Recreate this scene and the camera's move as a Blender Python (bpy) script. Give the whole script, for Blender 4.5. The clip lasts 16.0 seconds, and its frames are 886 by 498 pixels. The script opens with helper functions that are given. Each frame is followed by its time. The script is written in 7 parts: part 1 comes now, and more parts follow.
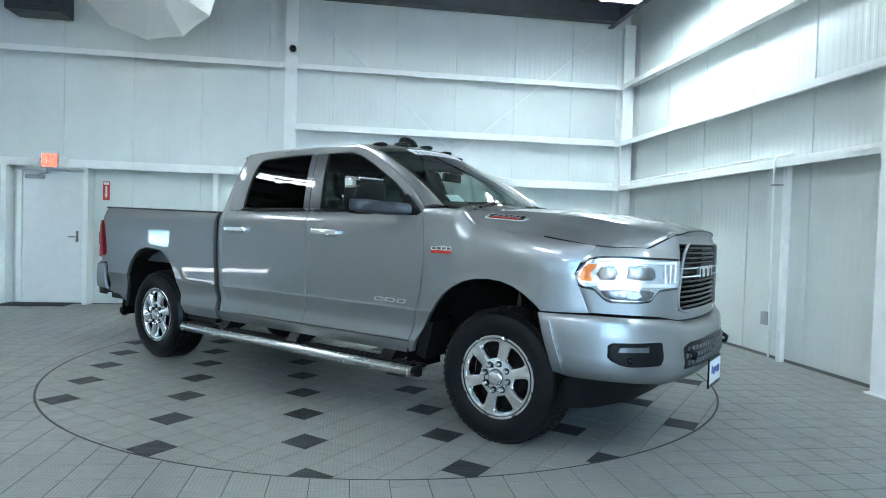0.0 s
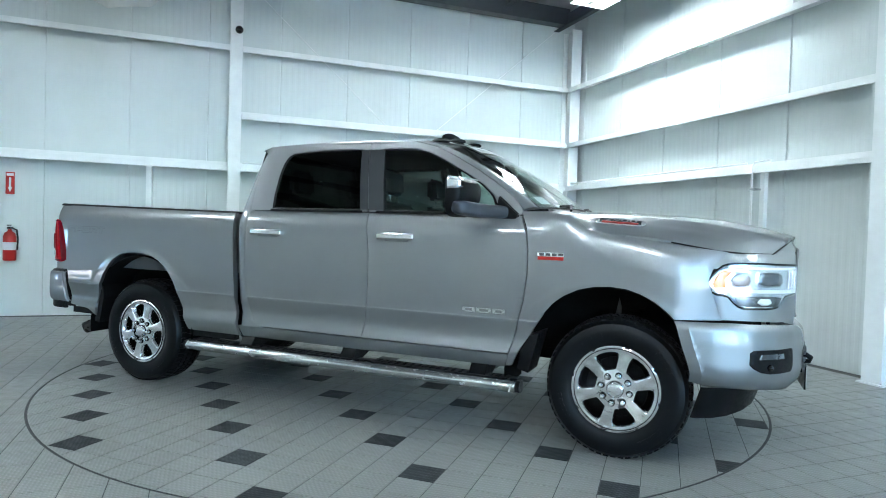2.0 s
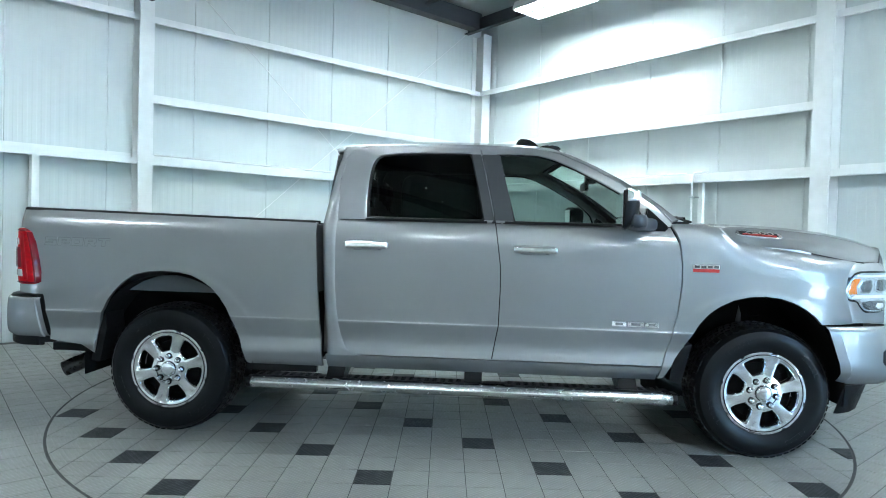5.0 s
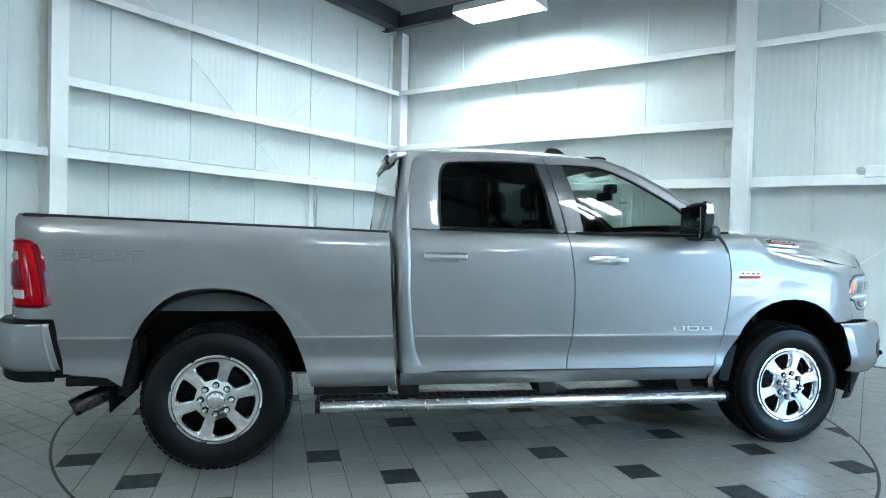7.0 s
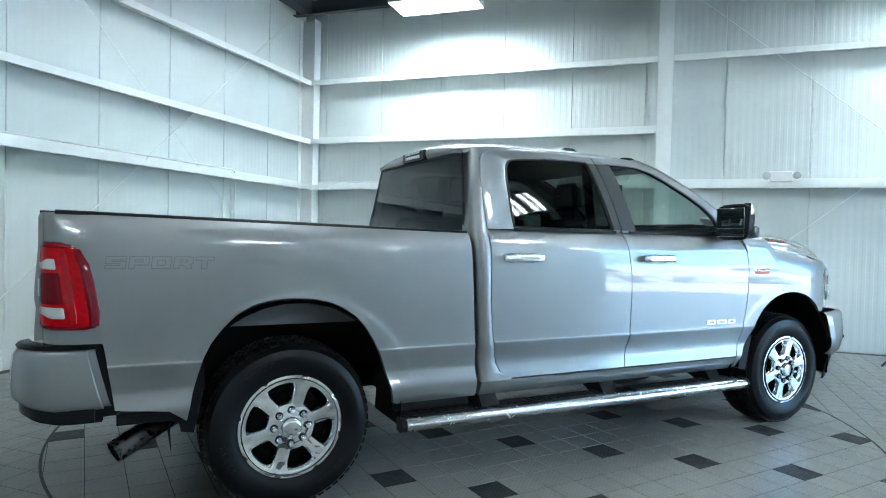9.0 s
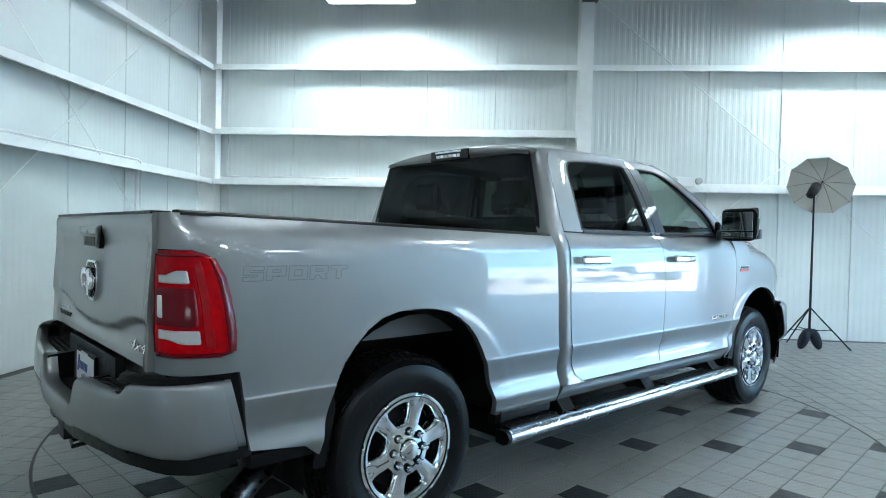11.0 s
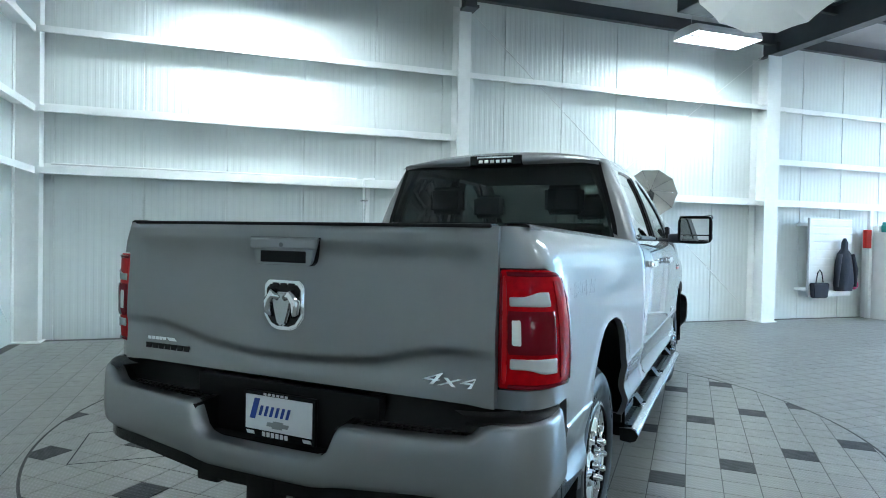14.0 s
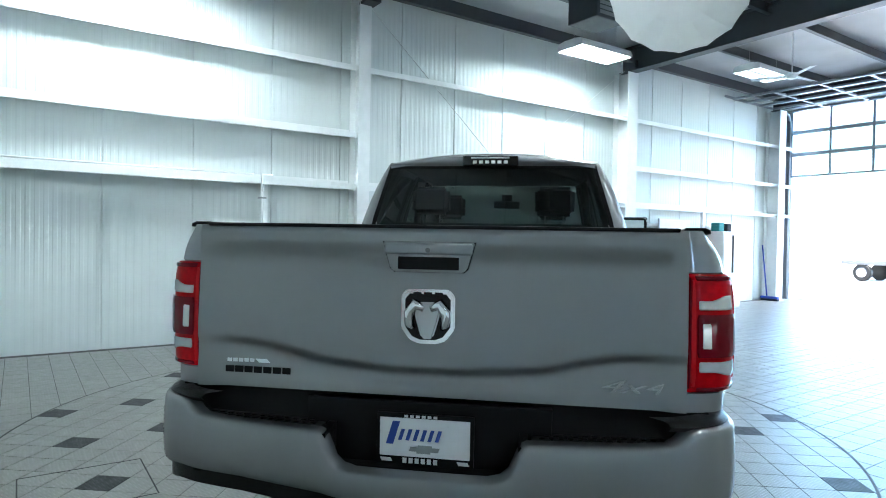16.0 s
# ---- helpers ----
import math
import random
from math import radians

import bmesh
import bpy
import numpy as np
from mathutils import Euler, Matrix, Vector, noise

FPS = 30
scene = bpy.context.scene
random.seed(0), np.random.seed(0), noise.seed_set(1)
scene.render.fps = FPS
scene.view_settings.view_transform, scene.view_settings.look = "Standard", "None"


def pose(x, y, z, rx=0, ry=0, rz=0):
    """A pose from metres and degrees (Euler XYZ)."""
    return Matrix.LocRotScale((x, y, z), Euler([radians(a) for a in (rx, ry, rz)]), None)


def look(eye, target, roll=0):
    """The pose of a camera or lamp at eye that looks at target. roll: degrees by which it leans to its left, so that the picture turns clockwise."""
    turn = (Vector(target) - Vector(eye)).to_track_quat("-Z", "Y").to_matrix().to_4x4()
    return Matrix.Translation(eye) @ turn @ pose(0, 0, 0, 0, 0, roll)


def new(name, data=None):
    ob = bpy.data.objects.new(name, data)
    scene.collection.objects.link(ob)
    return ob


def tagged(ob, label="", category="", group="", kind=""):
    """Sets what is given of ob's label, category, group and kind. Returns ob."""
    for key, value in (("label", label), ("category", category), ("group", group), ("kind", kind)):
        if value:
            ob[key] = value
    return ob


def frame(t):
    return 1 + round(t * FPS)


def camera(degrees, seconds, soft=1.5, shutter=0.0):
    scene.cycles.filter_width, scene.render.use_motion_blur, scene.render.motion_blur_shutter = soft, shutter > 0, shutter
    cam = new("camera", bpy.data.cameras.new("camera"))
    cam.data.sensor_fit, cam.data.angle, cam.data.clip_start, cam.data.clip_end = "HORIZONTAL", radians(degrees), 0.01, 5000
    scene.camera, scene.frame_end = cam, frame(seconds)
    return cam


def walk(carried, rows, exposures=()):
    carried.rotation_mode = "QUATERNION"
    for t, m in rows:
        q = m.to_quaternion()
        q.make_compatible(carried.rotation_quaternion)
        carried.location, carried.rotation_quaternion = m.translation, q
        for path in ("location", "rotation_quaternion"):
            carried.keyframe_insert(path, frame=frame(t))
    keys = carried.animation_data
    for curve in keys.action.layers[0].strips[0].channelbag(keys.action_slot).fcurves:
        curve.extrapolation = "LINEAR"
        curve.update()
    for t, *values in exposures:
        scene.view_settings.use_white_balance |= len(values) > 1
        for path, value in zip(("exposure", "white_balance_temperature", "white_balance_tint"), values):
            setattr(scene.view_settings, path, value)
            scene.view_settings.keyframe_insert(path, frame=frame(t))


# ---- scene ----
cam = camera(70.9, 16.0, soft=1.0)
METRES, EYE, TILT, LEAN, TURN = 11.05, 1.278, 0.0, 0.0, -8.5
ROWS = [
    (0.0, 0.0, 0.0, 0.0, 0.05, -1.57, -1.78),
    (0.5, -0.032, 0.0095, 0.0001, -3.19, -1.6, -1.78),
    (1.0, -0.0638, 0.0194, 0.0008, -6.33, -1.6, -1.77),
    (1.5, -0.0969, 0.0296, 0.0013, -9.42, -1.51, -1.78),
    (2.0, -0.1288, 0.0423, 0.0007, -12.26, -1.52, -1.82),
    (2.5, -0.1586, 0.0563, 0.0013, -14.87, -1.62, -1.72),
    (3.0, -0.1889, 0.0708, 0.0019, -17.83, -1.54, -1.65),
    (3.5, -0.2181, 0.0862, 0.0029, -21.15, -1.51, -1.62),
    (4.0, -0.2465, 0.1039, 0.003, -24.77, -1.49, -1.63),
    (6.5, -0.3794, 0.2096, 0.008, -42.62, -1.19, -1.5),
    (7.0, -0.4006, 0.2354, 0.0086, -46.82, -1.24, -1.53),
    (7.5, -0.4183, 0.2618, 0.0081, -50.55, -1.19, -1.47),
    (8.0, -0.4345, 0.2899, 0.009, -54.26, -1.19, -1.45),
    (8.5, -0.4485, 0.3192, 0.0092, -58.01, -1.24, -1.43),
    (9.0, -0.459, 0.3486, 0.0077, -61.81, -1.21, -1.35),
    (11.5, -0.4937, 0.499, 0.008, -81.12, -1.08, -1.29),
    (12.0, -0.4966, 0.5285, 0.0083, -85.21, -1.0, -1.21),
    (12.5, -0.4963, 0.5584, 0.0084, -89.31, -1.01, -1.24),
    (13.0, -0.4944, 0.5882, 0.009, -93.1, -1.01, -1.2),
    (13.5, -0.491, 0.6174, 0.01, -96.48, -1.0, -1.17),
    (14.0, -0.4843, 0.6444, 0.0099, -100.1, -1.03, -1.15),
    (14.5, -0.4761, 0.669, 0.0098, -103.81, -1.04, -1.08),
    (15.0, -0.4665, 0.6925, 0.01, -107.64, -1.0, -1.07),
    (15.5, -0.4562, 0.7147, 0.0103, -111.74, -0.94, -1.03),
    (16.0, -0.4442, 0.7344, 0.01, -115.84, -0.92, -1.0),
]
walk(cam, [(t, pose(0, 0, EYE, TILT, LEAN, TURN) @ pose(METRES * x, METRES * y, METRES * z, 90 + pitch, roll, yaw)) for t, x, y, z, yaw, pitch, roll in ROWS],
     [(0.0, 3.27), (2.0, 3.40), (4.0, 3.54), (7.0, 3.42), (9.0, 3.24), (11.5, 3.08), (14.0, 3.16), (16.0, 3.34)])

# ---- world and light ----
world = bpy.data.worlds.new("world")
scene.world = world
world.use_nodes = True
_sky = world.node_tree.nodes.new("ShaderNodeTexSky")
_sky.sky_type = 'NISHITA'
_sky.sun_disc = False
_sky.sun_elevation = radians(42)
_sky.sun_rotation = radians(200)
_bg = world.node_tree.nodes["Background"]
world.node_tree.links.new(_sky.outputs[0], _bg.inputs[0])
_bg.inputs[1].default_value = 0.15
_sun = new("sun", bpy.data.lights.new("sun", 'SUN'))
_sun.data.energy, _sun.data.angle, _sun.data.color = 5.0, radians(0.5), (1.0, 0.95, 0.88)
_sun.matrix_world = look((0, 0, 30), (9, -14, 0))
TUBE = 14.5          # strength of the ceiling lamps
DAY = 2.0            # strength of the glowing backdrop outside

# ---- materials ----
MATS = {}


def mat(name, base, rough=0.5, metal=0.0, var=0.06, scale=6.0, bump=0.0, bscale=80.0, coat=0.0, spec=0.5, island=0.0,
        stain=0.0, stain_scale=1.3, rvar=0.08, dimple=0.0, coat_ior=1.5):
    """A surface with two scales of variation, fine relief and uneven gloss."""
    if name in MATS:
        return MATS[name]
    m = bpy.data.materials.new(name)
    m.use_nodes = True
    nt = m.node_tree
    N, L = nt.nodes, nt.links
    b = N["Principled BSDF"]
    b.inputs["Metallic"].default_value = metal
    b.inputs["Roughness"].default_value = rough
    b.inputs["Specular IOR Level"].default_value = spec
    if coat:
        b.inputs["Coat Weight"].default_value = coat
        b.inputs["Coat Roughness"].default_value = 0.02
        b.inputs["Coat IOR"].default_value = coat_ior
    tc = N.new("ShaderNodeTexCoord")
    n1 = N.new("ShaderNodeTexNoise")
    n1.inputs["Scale"].default_value = scale
    n1.inputs["Detail"].default_value = 6
    L.new(tc.outputs["Object"], n1.inputs["Vector"])
    n2 = N.new("ShaderNodeTexNoise")
    n2.inputs["Scale"].default_value = stain_scale
    n2.inputs["Detail"].default_value = 3
    L.new(tc.outputs["Object"], n2.inputs["Vector"])
    r1 = N.new("ShaderNodeMapRange")
    r1.inputs[1].default_value, r1.inputs[2].default_value = 0.3, 0.7
    r1.inputs[3].default_value, r1.inputs[4].default_value = 1 - var, 1 + var
    L.new(n1.outputs[0], r1.inputs[0])
    r2 = N.new("ShaderNodeMapRange")
    r2.inputs[1].default_value, r2.inputs[2].default_value = 0.35, 0.65
    r2.inputs[3].default_value, r2.inputs[4].default_value = 1 - stain, 1 + stain * 0.4
    L.new(n2.outputs[0], r2.inputs[0])
    mu = N.new("ShaderNodeMath")
    mu.operation = 'MULTIPLY'
    L.new(r1.outputs[0], mu.inputs[0])
    L.new(r2.outputs[0], mu.inputs[1])
    val = mu.outputs[0]
    if island:
        oi = N.new("ShaderNodeObjectInfo")
        ge = N.new("ShaderNodeNewGeometry")
        ad = N.new("ShaderNodeMath")
        ad.operation = 'ADD'
        L.new(oi.outputs["Random"], ad.inputs[0])
        L.new(ge.outputs["Random Per Island"], ad.inputs[1])
        fr = N.new("ShaderNodeMath")
        fr.operation = 'FRACT'
        L.new(ad.outputs[0], fr.inputs[0])
        r3 = N.new("ShaderNodeMapRange")
        r3.inputs[3].default_value, r3.inputs[4].default_value = 1 - island, 1 + island
        L.new(fr.outputs[0], r3.inputs[0])
        m2 = N.new("ShaderNodeMath")
        m2.operation = 'MULTIPLY'
        L.new(val, m2.inputs[0])
        L.new(r3.outputs[0], m2.inputs[1])
        val = m2.outputs[0]
    sc = N.new("ShaderNodeVectorMath")
    sc.operation = 'SCALE'
    sc.inputs[0].default_value = base
    L.new(val, sc.inputs["Scale"])
    L.new(sc.outputs[0], b.inputs["Base Color"])
    rr = N.new("ShaderNodeMapRange")
    rr.inputs[1].default_value, rr.inputs[2].default_value = 0.3, 0.7
    rr.inputs[3].default_value, rr.inputs[4].default_value = max(0.0, rough - rvar), min(1.0, rough + rvar)
    L.new(n1.outputs[0], rr.inputs[0])
    L.new(rr.outputs[0], b.inputs["Roughness"])
    if bump:
        n3 = N.new("ShaderNodeTexNoise")
        n3.inputs["Scale"].default_value = bscale
        L.new(tc.outputs["Object"], n3.inputs["Vector"])
        bu = N.new("ShaderNodeBump")
        bu.inputs["Strength"].default_value = bump
        bu.inputs["Distance"].default_value = 0.004
        L.new(n3.outputs[0], bu.inputs["Height"])
        L.new(bu.outputs[0], b.inputs["Normal"])
    if dimple:
        vo = N.new("ShaderNodeTexVoronoi")
        vo.inputs["Scale"].default_value = dimple
        vo.inputs["Randomness"].default_value = 0.0
        L.new(tc.outputs["Object"], vo.inputs["Vector"])
        rd = N.new("ShaderNodeMapRange")
        rd.inputs[1].default_value, rd.inputs[2].default_value = 0.15, 0.42
        rd.inputs[3].default_value, rd.inputs[4].default_value = 1.0, 0.0
        L.new(vo.outputs["Distance"], rd.inputs[0])
        b2 = N.new("ShaderNodeBump")
        b2.inputs["Strength"].default_value, b2.inputs["Distance"].default_value = 0.6, 0.0016
        L.new(rd.outputs[0], b2.inputs["Height"])
        if bump:
            L.new(bu.outputs[0], b2.inputs["Normal"])
        L.new(b2.outputs[0], b.inputs["Normal"])
    MATS[name] = m
    return m


def glow(name, color, strength):
    m = bpy.data.materials.new(name)
    m.use_nodes = True
    nt = m.node_tree
    nt.nodes.remove(nt.nodes["Principled BSDF"])
    e = nt.nodes.new("ShaderNodeEmission")
    e.inputs[0].default_value, e.inputs[1].default_value = (*color, 1), strength
    nt.links.new(e.outputs[0], nt.nodes["Material Output"].inputs[0])
    MATS[name] = m
    return m


def glass(name, tint, rough=0.0, gloss=1.0, face=0.05):
    """A thin pane: tinted light goes straight through, the surface mirrors."""
    m = bpy.data.materials.new(name)
    m.use_nodes = True
    nt = m.node_tree
    N, L = nt.nodes, nt.links
    N.remove(N["Principled BSDF"])
    tr = N.new("ShaderNodeBsdfTransparent")
    tr.inputs[0].default_value = (*tint, 1)
    gl = N.new("ShaderNodeBsdfGlossy")
    gl.inputs["Roughness"].default_value = rough
    gl.inputs[0].default_value = (gloss, gloss, gloss, 1)
    lw = N.new("ShaderNodeLayerWeight")
    lw.inputs[0].default_value = 0.5
    pw = N.new("ShaderNodeMath")
    pw.operation = 'POWER'
    pw.inputs[1].default_value = 5.0
    L.new(lw.outputs["Facing"], pw.inputs[0])
    fr = N.new("ShaderNodeMapRange")
    fr.inputs[3].default_value, fr.inputs[4].default_value = face, 1.0
    L.new(pw.outputs[0], fr.inputs[0])
    mx = N.new("ShaderNodeMixShader")
    L.new(fr.outputs[0], mx.inputs[0])
    L.new(tr.outputs[0], mx.inputs[1])
    L.new(gl.outputs[0], mx.inputs[2])
    L.new(mx.outputs[0], N["Material Output"].inputs[0])
    MATS[name] = m
    return m


WALL = mat("white_panel", (0.655, 0.70, 0.685), 0.42, 0, 0.02, 3.0, 0.05, 60, spec=0.4, stain=0.03, island=0.015)
STEEL = mat("white_steel", (0.84, 0.86, 0.85), 0.42, 0, 0.03, 9.0, 0.08, 120, spec=0.4, stain=0.05)
DARKSTEEL = mat("grey_steel", (0.055, 0.062, 0.07), 0.5, 0, 0.1, 8.0, 0.1, 90, stain=0.12)
ROOFM = mat("roof_lining", (0.42, 0.43, 0.44), 0.55, 0, 0.05, 2.5, 0.15, 25, stain=0.1)
TILE = mat("grey_tile", (0.205, 0.205, 0.188), 0.36, 0, 0.05, 14.0, spec=0.42, stain=0.08, stain_scale=0.9, island=0.05, dimple=48)
TILED = mat("charcoal_tile", (0.022, 0.024, 0.026), 0.5, 0, 0.1, 14.0, stain=0.1, island=0.1, dimple=48, spec=0.14)
GROUT = mat("grout", (0.075, 0.076, 0.072), 0.85, 0, 0.12, 20.0, 0.3, 200, stain=0.2)
RUBBER = mat("black_rubber", (0.012, 0.012, 0.013), 0.62, 0, 0.15, 20.0, 0.2, 120)
CLOTH = mat("umbrella_cloth", (0.72, 0.72, 0.69), 0.8, 0, 0.03, 7.0, 0.15, 60, spec=0.2, stain=0.05)
BLACK = mat("black_plastic", (0.012, 0.012, 0.013), 0.42, 0, 0.1, 30.0, 0.15, 200, spec=0.2)
CLOTHG = mat("umbrella_lining", (0.58, 0.56, 0.52), 0.7, 0, 0.03, 7.0, 0.15, 60, spec=0.2, stain=0.05)
_nt = CLOTH.node_tree
_tl, _mx = _nt.nodes.new("ShaderNodeBsdfTranslucent"), _nt.nodes.new("ShaderNodeMixShader")
_tl.inputs[0].default_value = (0.80, 0.80, 0.77, 1)
_mx.inputs[0].default_value = 0.45
_nt.links.new(_nt.nodes["Principled BSDF"].outputs[0], _mx.inputs[1])
_nt.links.new(_tl.outputs[0], _mx.inputs[2])
_nt.links.new(_mx.outputs[0], _nt.nodes["Material Output"].inputs[0])
LAMPG = glow("lamp_glow", (0.845, 1.0, 1.08), TUBE)
LAMPW = glow("wall_lamp_glow", (0.82, 1.0, 1.09), TUBE * 0.95)     # slightly weaker, to tune the light on the wall
LAMPD = glow("dim_lamp_glow", (0.84, 1.0, 1.07), TUBE * 0.6)     # dimmer tubes
LAMPB = glow("bay_lamp_glow", (0.72, 1.0, 1.15), TUBE * 0.15)     # cut low and tinted bluish to keep the wall by the bay door dim
EXITG = glow("exit_glow", (1.0, 0.10, 0.06), 0.45)
ASPH = mat("pale_concrete", (0.52, 0.52, 0.52), 0.85, 0, 0.15, 30, 0.3, 120, stain=0.15)
REDP = mat("red_paint", (0.5, 0.015, 0.012), 0.35, 0, 0.06, 12)
BLUEP = mat("blue_plastic", (0.015, 0.06, 0.42), 0.4, 0, 0.06, 12)
WHITEP = mat("white_paint", (0.75, 0.76, 0.76), 0.4, 0, 0.03, 8)
TEAL = mat("teal_fabric", (0.02, 0.22, 0.22), 0.7, 0, 0.1, 12)
NAVY = mat("navy_fabric", (0.012, 0.016, 0.028), 0.85, 0, 0.15, 25, 0.4, 60)
PINK = mat("pink_fabric", (0.6, 0.08, 0.22), 0.8, 0, 0.1, 25)
SILVERM = mat("brushed_metal", (0.55, 0.56, 0.57), 0.3, 1.0, 0.05, 30)


def distance(name):
    """A glowing sheet for the distance, daylight and haze in its colour: pale ground below, a mottled line of woods,
    then sky.
    """
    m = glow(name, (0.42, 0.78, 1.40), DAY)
    nt = m.node_tree
    N, L = nt.nodes, nt.links
    geo = N.new("ShaderNodeNewGeometry")
    sep = N.new("ShaderNodeSeparateXYZ")
    L.new(geo.outputs["Position"], sep.inputs[0])
    big, small = N.new("ShaderNodeTexNoise"), N.new("ShaderNodeTexNoise")
    big.inputs["Scale"].default_value, small.inputs["Scale"].default_value = 0.16, 0.9
    for n in (big, small):
        n.inputs["Detail"].default_value = 5
        L.new(geo.outputs["Position"], n.inputs["Vector"])
    lift = N.new("ShaderNodeMath")
    lift.operation, lift.inputs[1].default_value = 'MULTIPLY_ADD', 9.0
    L.new(big.outputs[0], lift.inputs[0])
    L.new(sep.outputs["Z"], lift.inputs[2])
    band = N.new("ShaderNodeValToRGB")
    rng = N.new("ShaderNodeMapRange")
    rng.inputs[1].default_value, rng.inputs[2].default_value = 0.0, 30.0
    L.new(lift.outputs[0], rng.inputs[0])
    L.new(rng.outputs[0], band.inputs[0])
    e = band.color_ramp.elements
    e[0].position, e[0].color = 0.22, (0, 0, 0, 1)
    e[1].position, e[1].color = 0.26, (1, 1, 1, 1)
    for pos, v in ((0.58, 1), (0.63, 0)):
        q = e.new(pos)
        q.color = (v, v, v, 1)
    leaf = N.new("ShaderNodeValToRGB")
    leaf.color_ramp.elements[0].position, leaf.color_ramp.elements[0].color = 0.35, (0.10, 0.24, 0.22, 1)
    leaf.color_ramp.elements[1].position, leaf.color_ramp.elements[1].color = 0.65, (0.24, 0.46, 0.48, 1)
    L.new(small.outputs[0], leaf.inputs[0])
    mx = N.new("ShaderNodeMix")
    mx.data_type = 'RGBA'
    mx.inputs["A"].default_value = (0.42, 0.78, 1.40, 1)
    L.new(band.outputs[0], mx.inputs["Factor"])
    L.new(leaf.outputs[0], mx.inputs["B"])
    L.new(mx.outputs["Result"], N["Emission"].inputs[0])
    return m


DAYG = distance("glowing_distance")

# ---- mesh helpers ----
def finish(ob, bm, material, smooth=0.0):
    mesh = bpy.data.meshes.new(ob if isinstance(ob, str) else ob.name)
    if smooth:
        for f in bm.faces:
            f.smooth = True
        for e in bm.edges:
            if len(e.link_faces) == 2 and e.calc_face_angle(0) > radians(smooth):
                e.smooth = False
    bm.to_mesh(mesh)
    bm.free()
    if isinstance(material, (list, tuple)):
        for m in material:
            mesh.materials.append(m)
    else:
        mesh.materials.append(material)
    return mesh


def attach(ob, parent):
    """Thing, part, sub-part and no further: a deeper piece goes beside its sub-part."""
    if parent.parent and parent.parent.parent:
        ob.parent = parent.parent
        ob.matrix_basis = parent.matrix_basis.copy()
    else:
        ob.parent = parent


def part(name, bm, material, parent, label="", smooth=0.0):
    """One mesh object under a thing or a part."""
    ob = new(name, finish(name, bm, material, smooth))
    attach(ob, parent)
    if label:
        tagged(ob, label)
    return ob


def solo(name, bm, material, label, category, group="", kind="", smooth=0.0):
    """A thing or piece of the setting that is one mesh."""
    return tagged(new(name, finish(name, bm, material, smooth)), label, category, group, kind)


def thing(name, label, category, m=None, group="", kind=""):
    e = new(name)
    e.empty_display_size = 0.2
    if m is not None:
        e.matrix_world = m
    return tagged(e, label, category, group, kind)


def box(bm, x0, x1, y0, y1, z0, z1, bevel=0.0, seg=2):
    r = bmesh.ops.create_cube(bm, size=1, matrix=Matrix.Translation(((x0 + x1) / 2, (y0 + y1) / 2, (z0 + z1) / 2))
                              @ Matrix.Diagonal((abs(x1 - x0), abs(y1 - y0), abs(z1 - z0), 1)))
    if bevel:
        es = list({e for v in r["verts"] for e in v.link_edges})
        bmesh.ops.bevel(bm, geom=es, offset=bevel, segments=seg, affect='EDGES', profile=0.6)
    return bm


def boxm(*a, **k):
    return box(bmesh.new(), *a, **k)


def tube(bm, pts, r, n=10, cap=True):
    """A round bar along a line of points; r is one radius or one for each point."""
    pts = [Vector(p) for p in pts]
    rs = r if isinstance(r, (list, tuple)) else [r] * len(pts)
    rings = []
    up = None
    for i, p in enumerate(pts):
        d = (pts[min(i + 1, len(pts) - 1)] - pts[max(i - 1, 0)]).normalized()
        if up is None:
            up = d.orthogonal().normalized()
        a = (up - d * up.dot(d)).normalized()
        up = a
        b = d.cross(a)
        rings.append([bm.verts.new(p + (a * math.cos(2 * math.pi * k / n) + b * math.sin(2 * math.pi * k / n)) * rs[i]) for k in range(n)])
    for q, s in zip(rings, rings[1:]):
        for k in range(n):
            bm.faces.new((q[k], q[(k + 1) % n], s[(k + 1) % n], s[k]))
    if cap:
        bm.faces.new(rings[0][::-1])
        bm.faces.new(rings[-1])
    return bm


def prism(bm, poly, axis, a, b):
    """A polygon drawn across an axis ('x', 'y' or 'z') and pulled from a to b along it."""
    def at(p, q, w):
        return {'x': (w, p, q), 'y': (p, w, q), 'z': (p, q, w)}[axis]
    lo = [bm.verts.new(at(p, q, a)) for p, q in poly]
    hi = [bm.verts.new(at(p, q, b)) for p, q in poly]
    n = len(poly)
    bm.faces.new(lo)
    bm.faces.new(hi[::-1])
    for i in range(n):
        bm.faces.new((lo[i], hi[i], hi[(i + 1) % n], lo[(i + 1) % n]))
    bmesh.ops.recalc_face_normals(bm, faces=bm.faces[:])
    return bm


def lathe(bm, prof, axis='y', n=48, centre=(0, 0, 0)):
    """Turn a profile of (radius, along) round an axis through the centre."""
    rings = []
    for r, h in prof:
        ring = []
        for k in range(n):
            c, s = math.cos(2 * math.pi * k / n) * r, math.sin(2 * math.pi * k / n) * r
            v = {'x': (h, c, s), 'y': (c, h, s), 'z': (c, s, h)}[axis]
            ring.append(bm.verts.new(Vector(v) + Vector(centre)))
        rings.append(ring)
    for q, s in zip(rings, rings[1:]):
        for k in range(n):
            bm.faces.new((q[k], q[(k + 1) % n], s[(k + 1) % n], s[k]))
    bmesh.ops.recalc_face_normals(bm, faces=bm.faces[:])
    return bm


# ---- room ----
XE, XW, YN, YS = 4.75, -10.5, 10.38, -7.75      # inner faces of the walls
EAVE = 4.95


def roof_z(x):
    return EAVE + 0.018 * (XE - x) if x > -3 else EAVE + 0.018 * (XE + 3) - 0.018 * (-3 - x)


